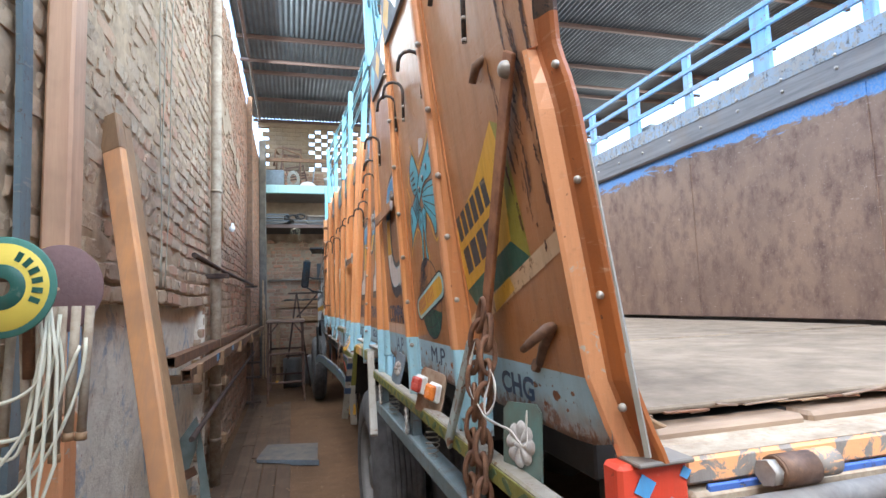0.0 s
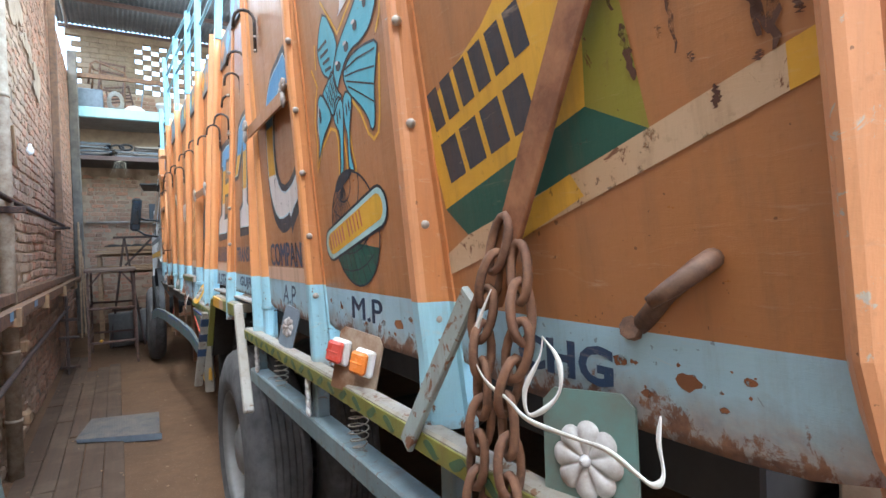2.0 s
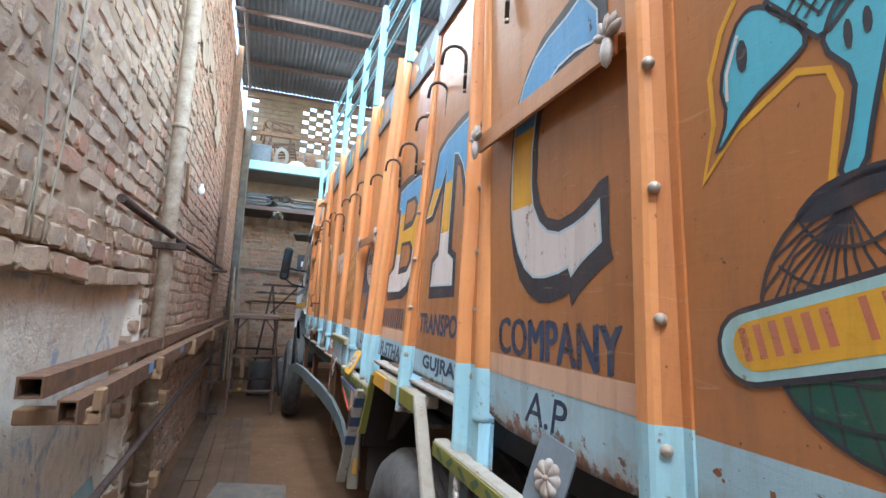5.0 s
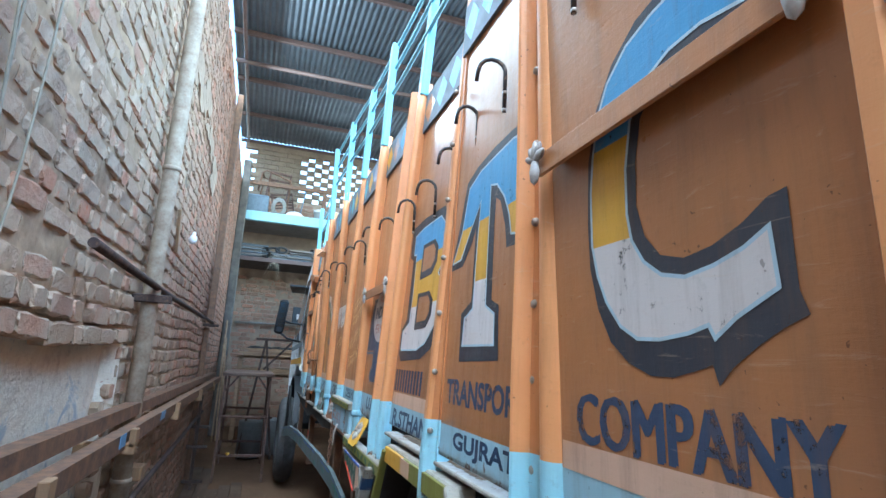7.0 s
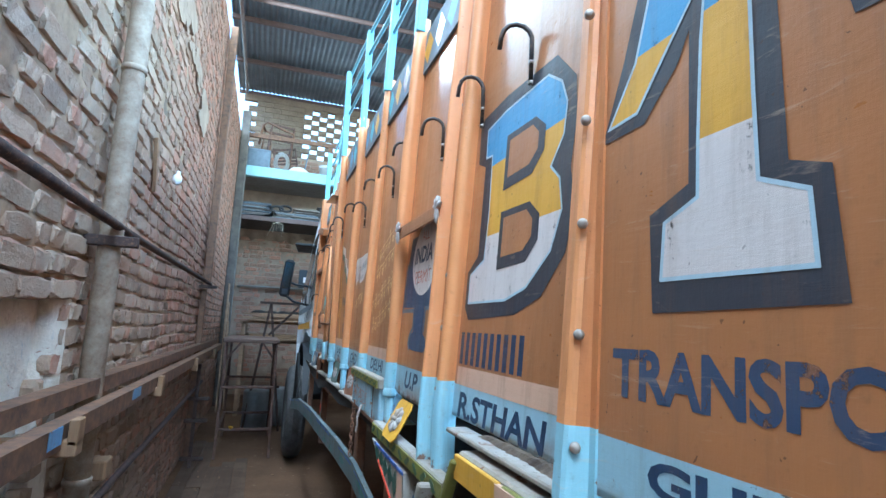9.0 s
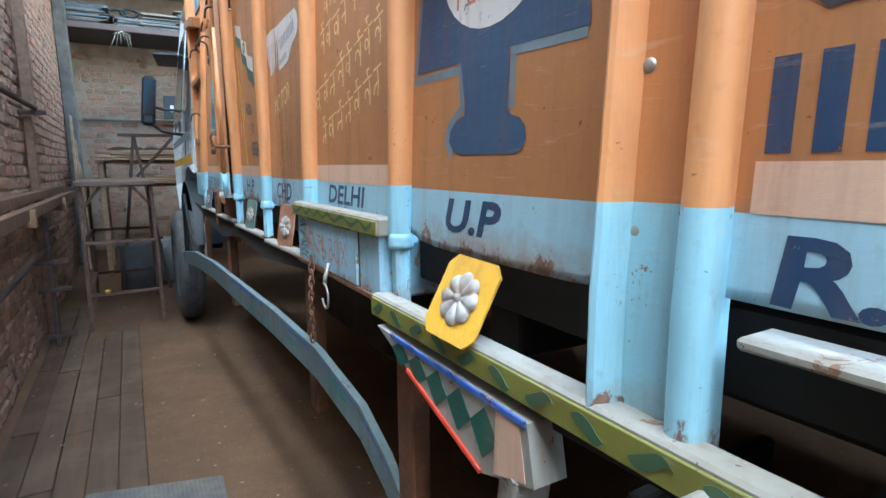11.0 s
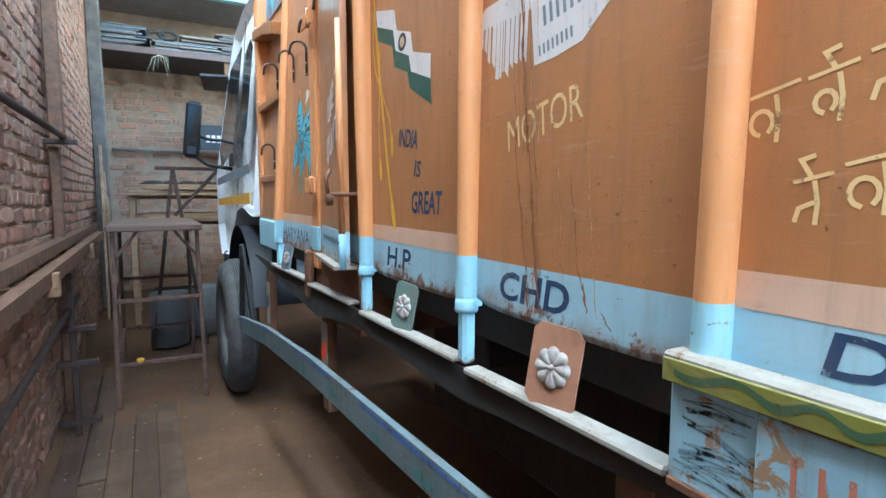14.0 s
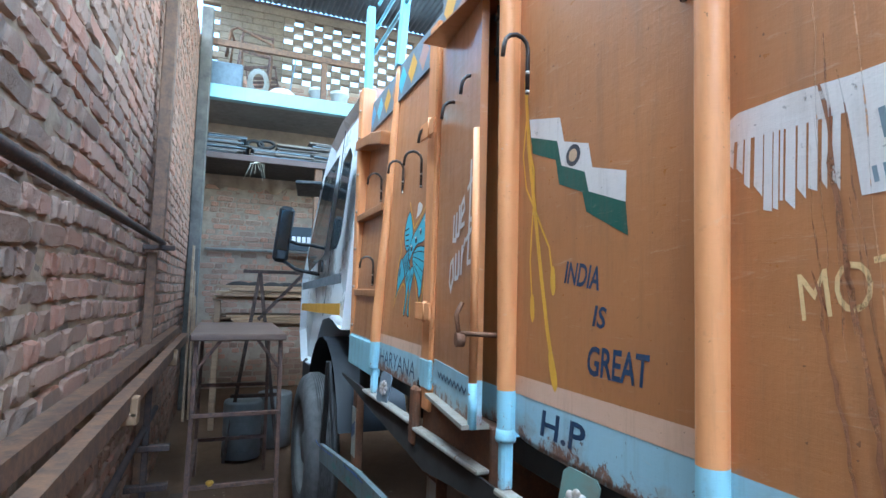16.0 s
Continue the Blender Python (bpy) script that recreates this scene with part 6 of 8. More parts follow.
runs("scraped_run", 0.93, [(0.86, 1.90, 1.66, 0.03, 0.014), (0.84, 1.80, 1.68, 0.0, 0.018), (0.90, 1.98, 1.80, 0.02, 0.012), (0.97, 1.86, 1.70, 0.02, 0.010), (0.92, 1.72, 1.62, 0.02, 0.010), (0.80, 1.95, 1.82, 0.0, 0.016), (0.78, 1.60, 1.56, 0.03, 0.012)], RUNP, 5)
SCRAPE = paint("dark_rusty_scrape", srgb(98, 58, 40), srgb(70, 46, 36), 1.0, 0.6, thin=0.55)
random.seed(77)
runs("scraped_run", 0.93, [(random.uniform(0.80, 0.97), z, z - random.uniform(0.03, 0.11), random.uniform(0.0, 0.03), random.uniform(0.004, 0.013)) for z in [1.56 + 0.013 * k for k in range(26)]], SCRAPE, 6)
runs("scraped_run", 0.93, [(random.uniform(0.77, 0.90), z, z - random.uniform(0.008, 0.02), 0.0, random.uniform(0.003, 0.009)) for z in [1.48 + 0.016 * k for k in range(20)]], SCRAPE, 6)

# flag, tassel and words
F0 = 5.70
art("flag_white", F0, [[(5.938, 1.884), (5.815, 1.853), (5.799, 1.798), (5.718, 1.774), (5.706, 1.725), (5.612, 1.700), (5.614, 1.646), (5.717, 1.681), (5.729, 1.721), (5.808, 1.750), (5.824, 1.805), (5.930, 1.840)]], WHITE, 1)
art("flag_green", F0, [[(5.930, 1.840), (5.824, 1.805), (5.808, 1.750), (5.729, 1.721), (5.717, 1.681), (5.614, 1.646), (5.608, 1.587), (5.724, 1.643), (5.737, 1.683), (5.816, 1.712), (5.829, 1.766), (5.923, 1.801)]], GREEN, 1)
art("flag_wheel", F0, [disc(5.767, 1.762, 0.024, 0.022, 16)], DARK, 2)
art("flag_wheel_centre", F0, [disc(5.767, 1.762, 0.014, 0.013, 12)], CREAM, 3)
art("tassel_cord", F0, stroke([(5.952, 1.929), (5.936, 1.801), (5.908, 1.663), (5.880, 1.525), (5.853, 1.407), (5.832, 1.337)], 0.013), YELLOW, 2)
art("tassel_end", F0, [soft([(5.964, 1.983), (5.951, 1.982), (5.943, 1.928), (5.956, 1.919)])], YELLOW, 3)
art("tassel_end", F0, [soft([(5.850, 1.368), (5.836, 1.377), (5.811, 1.307), (5.823, 1.283), (5.842, 1.318)])], YELLOW, 3)
for loop in ([(5.951, 1.880), (5.962, 1.803), (5.946, 1.724), (5.909, 1.673), (5.876, 1.622), (5.848, 1.582), (5.837, 1.532)], [(5.944, 1.841), (5.914, 1.761), (5.913, 1.693), (5.920, 1.625), (5.925, 1.557), (5.916, 1.479)]):
    art("tassel_loop", F0, stroke(loop, 0.006), YELLOW, 4)
for y, z in ((5.833, 1.523), (5.913, 1.464)):
    art("tassel_end", F0, [soft([(y + 0.008, z + 0.02), (y - 0.006, z + 0.02), (y - 0.011, z - 0.03), (y, z - 0.045), (y + 0.010, z - 0.02)])], YELLOW, 5)
letters("painted_word", "INDIA", 5.795, 1.508, 0.045, NAVY, y0=F0, width=0.11, turn=-8, slant=0.15, bold=0.02)
letters("painted_word", "IS", 5.705, 1.428, 0.040, NAVY, y0=F0, turn=-6, slant=0.15, bold=0.02)
letters("painted_word", "GREAT", 5.718, 1.338, 0.055, NAVY, y0=F0, width=0.160, turn=0, slant=0.15, bold=0.02)
letters("painted_word", "H.P", 5.878, 1.190, 0.055, NAVY, y0=F0, width=0.155, slant=0.12, bold=0.018)

# hinged door leaf, a little open, and the forward bird panel
HA, HB = Vector((0.600, 6.50, 0)), Vector((0.545, 6.085, 0))


def on_door(t, z, out=0.0):
    n = Vector((-(HA - HB).y, (HA - HB).x, 0)).normalized()
    p = HA.lerp(HB, t) + n * out
    return Vector((p.x, p.y, z))


door = part("door_leaf", Mesh().loft([[on_door(t, z, o) for t, o in ((0, 0), (1, 0), (1, -0.02), (0, -0.02))] for z in (1.27, 1.6, 2.0, 2.34)]), [ORANGE], TRUCK, "orange door leaf standing a little open")
part("door_band", Mesh().loft([[on_door(t, z, o) for t, o in ((0, 0.002), (1, 0.002), (1, -0.02), (0, -0.02))] for z in (1.165, 1.272)]), BLUE, door)
wave = []
for k in range(16):
    t0, t1 = 0.15 + 0.045 * k, 0.15 + 0.045 * (k + 1)
    za, zb = (1.222, 1.238) if k % 2 else (1.238, 1.222)
    wave.append([on_door(t0, za, 0.0045), on_door(t1, zb, 0.0045), on_door(t1, zb + 0.009, 0.0045), on_door(t0, za + 0.009, 0.0045)])
wm = Mesh()
for q in wave:
    wm.add(q, [(0, 1, 2, 3)])
part("wave_line", wm, NAVY, door)
part("door_edge_post", Mesh().tube([on_door(0.985, 1.265, 0.002), on_door(0.975, 1.9, 0.002)], 0.011, 10), POST, door)
part("door_edge_foot", Mesh().tube([on_door(0.985, 1.155, 0.002), on_door(0.985, 1.265, 0.002)], 0.0115, 10), BLUEP, door)
part("door_lip", Mesh().loft([[on_door(t, z, o) for t, o in ((0, 0.03), (1, 0.03), (1, -0.04), (0, -0.04))] for z in (1.155, 1.166)]), RAILW, door)
for z in (1.42, 2.02):
    part("hinge", Mesh().box((0.562, 6.47, z - 0.028), (0.570, 6.60, z + 0.028), 0.002).tube([(0.566, 6.515, z - 0.034), (0.566, 6.515, z + 0.034)], 0.007, 8), POST, door)


def door_script(lines, w=0.013):
    """Brush strokes on the door leaf, as (t, z) rows."""
    wm = Mesh()
    i = 0
    for row in lines:
        L = 0.42
        row = [(0.40 + (t - 0.17) * 0.82, 1.485 + (z - 1.52) * 0.95 + 0.10 * (t - 0.17)) for t, z in row]
        for q in stroke([(t * L, z) for t, z in row], w)[0]:
            wm.add([on_door(a / L, z, 0.003 + 0.00004 * i) for a, z in q], [(0, 1, 2, 3)])
        i += 1
    return wm


for glyph in (
        [[(0.28, 1.735), (0.26, 1.665), (0.34, 1.655), (0.36, 1.735), (0.35, 1.665), (0.43, 1.660), (0.44, 1.74)]],
        [[(0.48, 1.70), (0.58, 1.71), (0.56, 1.745), (0.49, 1.735), (0.48, 1.675), (0.58, 1.67)]],
        [[(0.74, 1.82), (0.72, 1.66), (0.80, 1.65)], [(0.66, 1.755), (0.84, 1.77)]],
        [[(0.20, 1.60), (0.17, 1.55), (0.22, 1.52), (0.29, 1.55), (0.27, 1.605), (0.20, 1.60)]],
        [[(0.36, 1.61), (0.35, 1.54), (0.43, 1.535), (0.45, 1.61), (0.46, 1.54)]],
        [[(0.54, 1.61), (0.52, 1.535)], [(0.54, 1.59), (0.62, 1.62)]],
        [[(0.72, 1.66), (0.69, 1.545), (0.76, 1.54)], [(0.65, 1.615), (0.80, 1.63)]]):
    part("brush_stroke", door_script(glyph), WHITE, door, "cream hand-lettering, worn away")
part("door_latch", Mesh().tube([on_door(1.0, 1.37, 0.04), on_door(1.0, 1.43, 0.05), on_door(1.0, 1.46, 0.035)], 0.006, 6).tube([on_door(1.0, 1.385, 0.04), (0.575, 6.02, 1.385)], 0.006, 6).tube([on_door(1.0, 1.37, 0.03), on_door(1.0, 1.37, 0.05)], 0.018, 8), RUSTP, door)
part("slide_bolt", Mesh().tube([(0.585, 6.07, 2.02), (0.585, 6.07, 2.22)], 0.005, 6).box((0.578, 6.058, 2.09), (0.60, 6.082, 2.11), 0.002).box((0.578, 6.058, 2.18), (0.60, 6.082, 2.195), 0.002), BLACK, TRUCK)
part("door_hood", Mesh().bar((0.575, 6.02, 2.235), (0.575, 6.46, 2.275), 0.12, 0.006, 0.002), ORANGE, TRUCK)
part("door_jamb", Mesh().box((0.588, 6.52, 1.10), (0.63, 6.60, 2.40), 0.006), POST, TRUCK)
part("jamb_foot", Mesh().box((0.585, 6.515, 1.17), (0.60, 6.605, 1.265), 0.006), BLUEP, TRUCK)
part("hanging_rag", Mesh().bar((0.575, 6.60, 1.17), (0.575, 6.61, 0.98), 0.03, 0.05, 0.012, up=(0, 1, 0)), RUSTP, TRUCK)
bird(6.9, 6.82, 1.593, 0.90, 1.16)
art("haryana_band", 6.9, [[(7.16, 1.262), (6.65, 1.262), (6.65, 1.150), (7.16, 1.150)]], BLUE, 1)
letters("painted_word", "HARYANA", 7.14, 1.178, 0.060, NAVY, y0=6.9, width=0.46, layer=3)

# forward corner shelves
for z in (1.47, 1.86):
    part("corner_shelf", Mesh().box((0.600, 7.22, z - 0.018), (0.70, 7.72, z + 0.018), 0.004), ORANGE, TRUCK)
part("corner_shelf", Mesh().bar((0.630, 7.20, 2.17), (0.630, 7.42, 2.22), 0.10, 0.06, 0.004).bar((0.632, 7.42, 2.22), (0.632, 7.74, 2.26), 0.10, 0.05, 0.004), ORANGE, TRUCK)
cpst = part("corner_post", Mesh().box((0.600, 7.70, 1.13), (0.68, 7.78, 2.58), 0.008), POST, TRUCK)
bolts(cpst, [(0.598, 7.72, z) for z in (1.3, 1.5, 1.7, 1.9, 2.1, 2.3, 2.45)], (-1, 0, 0), 0.7)
part("corner_foot", Mesh().box((0.592, 7.22, 1.10), (0.62, 7.76, 1.25), 0.006), BLUEP, TRUCK)
part("rail_stanchion", Mesh().box((0.62, 7.71, 2.58), (0.66, 7.76, 3.05), 0.004), RAILB, TRUCK)

# ---- cab ----
CX0, CX1 = 0.60, 2.90
prof = [(8.02, 1.25), (8.10, 1.255), (8.20, 1.27), (8.30, 1.29), (8.45, 1.30), (8.68, 1.27), (8.92, 1.10), (8.98, 0.92), (9.72, 0.86), (9.90, 1.10), (9.88, 1.56), (9.50, 2.40), (9.32, 2.66), (8.95, 2.76), (8.20, 2.76), (8.06, 2.66)]
m = Mesh()


def ring(x, inset):
    cy, cz = 8.75, 1.75
    return [Vector((x, cy + (y - cy) * (1 - inset), cz + (z - cz) * (1 - inset))) for y, z in prof]


def tumble(r):
    return [Vector((p.x + (max(p.z - 1.7, 0) * 0.12 if p.x < 1.7 else -max(p.z - 1.7, 0) * 0.12), p.y, p.z)) for p in r]


m.loft([tumble(ring(CX0 + 0.05, 0.05)), tumble(ring(CX0 + 0.01, 0.012)), tumble(ring(CX0, 0.03 * 0)), tumble(ring(CX1, 0.0)), tumble(ring(CX1 - 0.05, 0.05))])
bm_cab = part("cab_body", m, CABW, TRUCK, "white cab shell with a yellow side line")


def cabx(z, out=0.004):
    return CX0 + 0.12 * max(z - 1.7, 0) - out


def cab_plate(name, pts, mat, out=0.004, thick=0.004, label=""):
    c = Mesh()
    front = [Vector((cabx(z, out), y, z)) for y, z in pts]
    back = [p + Vector((thick, 0, 0)) for p in front]
    n = len(pts)
    c.add(front + back, [tuple(range(n)), tuple(range(2 * n - 1, n - 1, -1))] + [(i, (i + 1) % n, (i + 1) % n + n, i + n) for i in range(n)])
    return part(name, c, mat, bm_cab, label)


cab_plate("rear_side_window", [(8.22, 1.82), (8.30, 1.74), (8.54, 1.74), (8.56, 2.36), (8.38, 2.42), (8.26, 2.34)], GLASSD)
cab_plate("door_window", [(8.74, 1.72), (9.45, 1.62), (9.62, 1.76), (9.34, 2.40), (8.78, 2.46)], GLASSD)
cab_plate("door_seam", [(8.66, 1.30), (8.672, 1.30), (8.70, 2.62), (8.688, 2.62)], CABG)
cab_plate("yellow_line", [(8.09, 1.33), (9.8, 1.29), (9.8, 1.35), (8.09, 1.40)], YELLOW)
cab_plate("grey_line", [(8.09, 1.52), (9.8, 1.47), (9.8, 1.53), (8.09, 1.58)], GREYP)
cab_plate("door_handle", [(8.76, 1.60), (8.92, 1.60), (8.92, 1.69), (8.76, 1.69)], CABG, 0.012, 0.012)
part("windscreen", Mesh().add([(CX0 + 0.12, 9.80, 1.62), (CX1 - 0.12, 9.80, 1.62), (CX1 - 0.2, 9.50, 2.34), (CX0 + 0.2, 9.50, 2.34)], [(0, 1, 2, 3)]), GLASSD, bm_cab)
part("wheel_arch", Mesh().loft([[Vector((x, 8.40 + 0.62 * math.cos(radians(a)), 0.56 + 0.62 * math.sin(radians(a)))) for a in range(15, 171, 15)] for x in (0.56, 0.95)], 0, closed=False, smooth=True), CABG, TRUCK)
part("cab_step", Mesh().box((0.60, 8.95, 0.52), (0.9, 9.6, 0.90), 0.02), CABG, TRUCK)
part("sun_visor", Mesh().bar((0.56, 9.40, 2.36), (0.62, 9.75, 2.31), 0.22, 0.03, 0.008), CABG, bm_cab)
mir = part("mirror", Mesh().box((0.335, 9.60, 1.70), (0.462, 9.70, 2.18), 0.030, 0, Matrix.Translation((0.39, 9.65, 1.94)) @ Matrix.Rotation(radians(6), 4, "Y") @ Matrix.Translation((-0.39, -9.65, -1.94))), CABG, bm_cab, "black door mirror on tube arms")
part("mirror_glass", Mesh().box((0.350, 9.594, 1.80), (0.447, 9.601, 2.14), 0.004, 0, Matrix.Translation((0.39, 9.65, 1.94)) @ Matrix.Rotation(radians(6), 4, "Y") @ Matrix.Translation((-0.39, -9.65, -1.94))), plain("mirror_glass", srgb(74, 88, 100), 0.08, 1.0, 0.05), mir)
part("mirror_arm", Mesh().tube([(0.40, 9.66, 1.72), (0.50, 9.55, 1.64), (0.66, 9.35, 1.60)], 0.016, 8), CABG, mir)
part("mirror_arm", Mesh().tube([(0.40, 9.66, 1.90), (0.52, 9.62, 1.86), (0.68, 9.45, 1.84)], 0.014, 8), CABG, mir)
part("air_intake", Mesh().tube([(0.72, 7.72, 0.9), (0.72, 7.72, 1.5)], 0.07, 14), BLACK, TRUCK)
part("mud_stay", Mesh().bar((0.50, 7.80, 1.10), (0.50, 7.90, 0.65), 0.03, 0.03, 0.004).bar((0.50, 7.80, 1.10), (0.52, 7.62, 0.62), 0.02, 0.03, 0.004), BLACK, TRUCK)

# ---- chain with a cloth strip at the tail ----
chain = thing("chain", (0.54, 1.138, 0.8), "doubled rusty iron chain hanging from the tie bar", "chain")


def links(parent, path, lw=0.025, r=0.0060, step=0.047):
    path = [Vector(p) for p in path]
    seg, out = 0, []
    d = 0.0
    for a, b in zip(path, path[1:]):
        L = (b - a).length
        while d < L:
            out.append((a.lerp(b, d / L), (b - a).normalized()))
            d += step
        d -= L
    for i, (p, t) in enumerate(out):
        side_v = Vector((1, 0, 0)) if i % 2 else Vector((0, 1, 0))
        side_v = (side_v + Vector((0.25 * math.sin(i * 2.1), 0.25 * math.cos(i * 1.7), 0)))
        side_v = (side_v - t * side_v.dot(t)).normalized()
        pts = []
        for k in range(14):
            a = 2 * math.pi * k / 14
            pts.append(p + t * (step * 0.78 * math.cos(a)) + side_v * (lw * 0.62 * math.sin(a)))
        part("link", Mesh().tube(pts, r, 6, closed=True), RUSTY, parent)


links(chain, [(0.545, 1.122, 1.352), (0.536, 1.150, 1.262), (0.532, 1.150, 1.160), (0.525, 1.166, 1.02), (0.53, 1.16, 0.72)])
links(chain, [(0.548, 1.088, 1.318), (0.538, 1.074, 1.252), (0.532, 1.098, 1.170), (0.525, 1.090, 1.03), (0.53, 1.09, 0.80)])
strip = Mesh()


def ribbon(m, pts, w=0.010):
    ctl = [Vector(p) for p in pts]
    pts = []
    for i in range(len(ctl) - 1):
        p0, p1, p2, p3 = ctl[max(i - 1, 0)], ctl[i], ctl[i + 1], ctl[min(i + 2, len(ctl) - 1)]
        for k in range(5):
            u = k / 5
            pts.append(0.5 * (2 * p1 + (p2 - p0) * u + (2 * p0 - 5 * p1 + 4 * p2 - p3) * u * u + (3 * p1 - p0 - 3 * p2 + p3) * u ** 3))
    pts.append(ctl[-1])
    rings = []
    for i, p in enumerate(pts):
        t = (pts[min(i + 1, len(pts) - 1)] - pts[max(i - 1, 0)]).normalized()
        s = t.cross(Vector((1, 0.5 * math.sin(i * 0.35), 0.2))).normalized() * w * (0.55 + 0.4 * math.sin(i * 0.3) ** 2) * min(1.0, 0.25 + i / 8, 0.25 + (len(pts) - 1 - i) / 8)
        nrm = t.cross(s).normalized() * 0.0006
        rings.append([p - s - nrm, p + s - nrm, p + s + nrm, p - s + nrm])
    m.loft(rings, 0, smooth=True)


ribbon(strip, [(0.528, 1.118, 1.297), (0.525, 1.141, 1.258), (0.522, 1.155, 1.219), (0.520, 1.126, 1.186), (0.518, 1.078, 1.173), (0.518, 1.044, 1.159), (0.520, 0.981, 1.158), (0.524, 0.940, 1.157), (0.525, 0.909, 1.147), (0.528, 0.892, 1.140), (0.532, 0.884, 1.150), (0.535, 0.890, 1.177), (0.536, 0.888, 1.199)], 0.0034)
ribbon(strip, [(0.525, 1.025, 1.252), (0.522, 0.998, 1.232), (0.521, 0.996, 1.201), (0.520, 1.018, 1.177), (0.519, 1.045, 1.165), (0.520, 1.050, 1.191), (0.524, 1.030, 1.227), (0.525, 1.024, 1.250)], 0.0034)
solo("cloth_strip", strip, CLOTH, "torn white cloth strip knotted round the chain", "cloth strip")
thin = thing("chain", (0.54, 4.745, 0.9), "thin steel chain hanging from the tool box", "chain")
links(thin, [(0.540, 4.745, 1.065), (0.536, 4.747, 0.97), (0.535, 4.745, 0.86)], 0.011, 0.0026, 0.018)


# ---- along the left wall ----
post_pipe = thing("wall_pipe", (-0.45, 4.70, 0), "dusty upright pipe clamped to the brick wall", "pipe")
part("pipe", Mesh().tube([(-0.435, 4.80, 0.0), (-0.435, 4.80, 1.9), (-0.44, 4.80, 5.95)], 0.042, 14), PIPE, post_pipe)
for z in (0.36, 0.78, 2.36, 3.7):
    part("clamp", Mesh().tube([(-0.435, 4.80, z - 0.012), (-0.435, 4.80, z + 0.012)], 0.047, 14), PIPE, post_pipe)
for z in (0.345, 0.80):
    solo("bracket_block", Mesh().box((-0.50, 4.845, z - 0.035), (-0.36, 4.95, z + 0.035), 0.006), PLANKB, "short wooden block fixed behind the wall pipe", "block")
long_pipe = thing("long_pipe", (-0.42, 6, 1.75), "thin dark pipe lying on wall brackets", "pipe")
part("pipe", Mesh().tube([(-0.40, 3.56, 1.715), (-0.41, 5.0, 1.715), (-0.40, 8.55, 1.735)], 0.017, 10), DPIPE, long_pipe)
part("bracket", Mesh().box((-0.52, 4.74, 1.635), (-0.33, 4.78, 1.675), 0.004), DPIPE, long_pipe)
part("bracket", Mesh().box((-0.52, 8.50, 1.69), (-0.33, 8.54, 1.72), 0.004), DPIPE, long_pipe)
wp = thing("wall_post", (-0.42, 8.6, 1.6), "brown steel post fixed to the brick wall", "post")
part("upper_post", Mesh().box((-0.475, 8.55, 1.72), (-0.40, 8.63, 4.62), 0.006), TUBE, wp)
part("lower_post", Mesh().box((-0.485, 8.56, 0.0), (-0.43, 8.62, 1.68), 0.006), TUBE, wp)

def square_tube(name, a, b, w, h, mat, label, t=0.006):
    """A hollow square tube, open at its ends."""
    a, b = Vector(a), Vector(b)
    m = Mesh()
    rings = []
    for p, k in ((a, 0), (b, 0), (b, 1), (a, 1)):
        ww, hh = w / 2 - t * k, h / 2 - t * k
        rings.append([p + Vector(o) for o in ((-ww, 0, -hh), (ww, 0, -hh), (ww, 0, hh), (-ww, 0, hh))])
    m.loft(rings + [rings[0]], caps=False)
    return solo(name, m, mat, label, "steel tube", "tubes on the wall brackets")


ta = square_tube("square_tube", (-0.430, 3.045, 1.128), (-0.43, 10.3, 1.09), 0.062, 0.056, TUBE, "long brown square steel tube resting on wall brackets")
tb_ = square_tube("square_tube", (-0.370, 3.150, 1.047), (-0.35, 10.2, 1.03), 0.052, 0.066, TUBE, "long brown square steel tube with chipped blue paint")
for y, L in ((5.05, 0.16), (4.1, 0.10), (6.3, 0.2)):
    part("paint_patch", Mesh().box((-0.3385, y, 1.030), (-0.3360, y + L, 1.085 - 0.006 * (y - 3)), 0.001), BRIGHTB, tb_)
for y in (3.25, 4.25, 5.6, 7.2, 8.9):
    solo("wall_bracket", Mesh().box((-0.52, y - 0.03, 1.00 - 0.008 * (y - 3)), (-0.305, y + 0.03, 1.045 - 0.008 * (y - 3)), 0.004).box((-0.33, y - 0.03, 1.03 - 0.008 * (y - 3)), (-0.305, y + 0.03, 1.10 - 0.008 * (y - 3)), 0.003), PLANKB, "short timber bracket under the steel tubes", "bracket", "brackets under the steel tubes")
lean_pipe = solo("leaning_pipe", Mesh().tube([(-0.352, 3.22, 0.71), (-0.38, 5.1, 0.705), (-0.385, 8.6, 0.745)], 0.015, 10), DPIPE, "thin dark pipe slung below the steel tubes", "pipe")

# leaning timbers at the start of the alley
plank = thing("leaning_plank", (-0.2, 1.6, 0), "orange painted timber plank leaning on the brick wall", "plank")
pa, pb = Vector((-0.030, 1.700, 0.0)), Vector((-0.478, 2.270, 2.10))
d = (pb - pa).normalized()
face = Vector((-0.39, -0.92, 0.0))
back = -face * 0.036
part("plank", Mesh().bar(pa + face * 0.018, pb + face * 0.018, 0.078, 0.032, 0.005, up=face), PLANKO, plank, "orange painted front board")
part("plank_back", Mesh().bar(pa - face * 0.022, pb - face * 0.022 - d * 0.03, 0.074, 0.046, 0.006, up=face), PLANKB, plank)
part("plank_end", Mesh().bar(pb - d * 0.14 + face * 0.018, pb + d * 0.015 + face * 0.018, 0.081, 0.035, 0.005, up=face), PLANKB, plank)
pp = thing("upright_timber", (-0.42, 1.75, 0), "pink primed timber post standing by the wall", "post")
part("upper_part", Mesh().box((-0.485, 1.70, 1.12), (-0.415, 1.80, 3.2), 0.008), PINKW, pp)
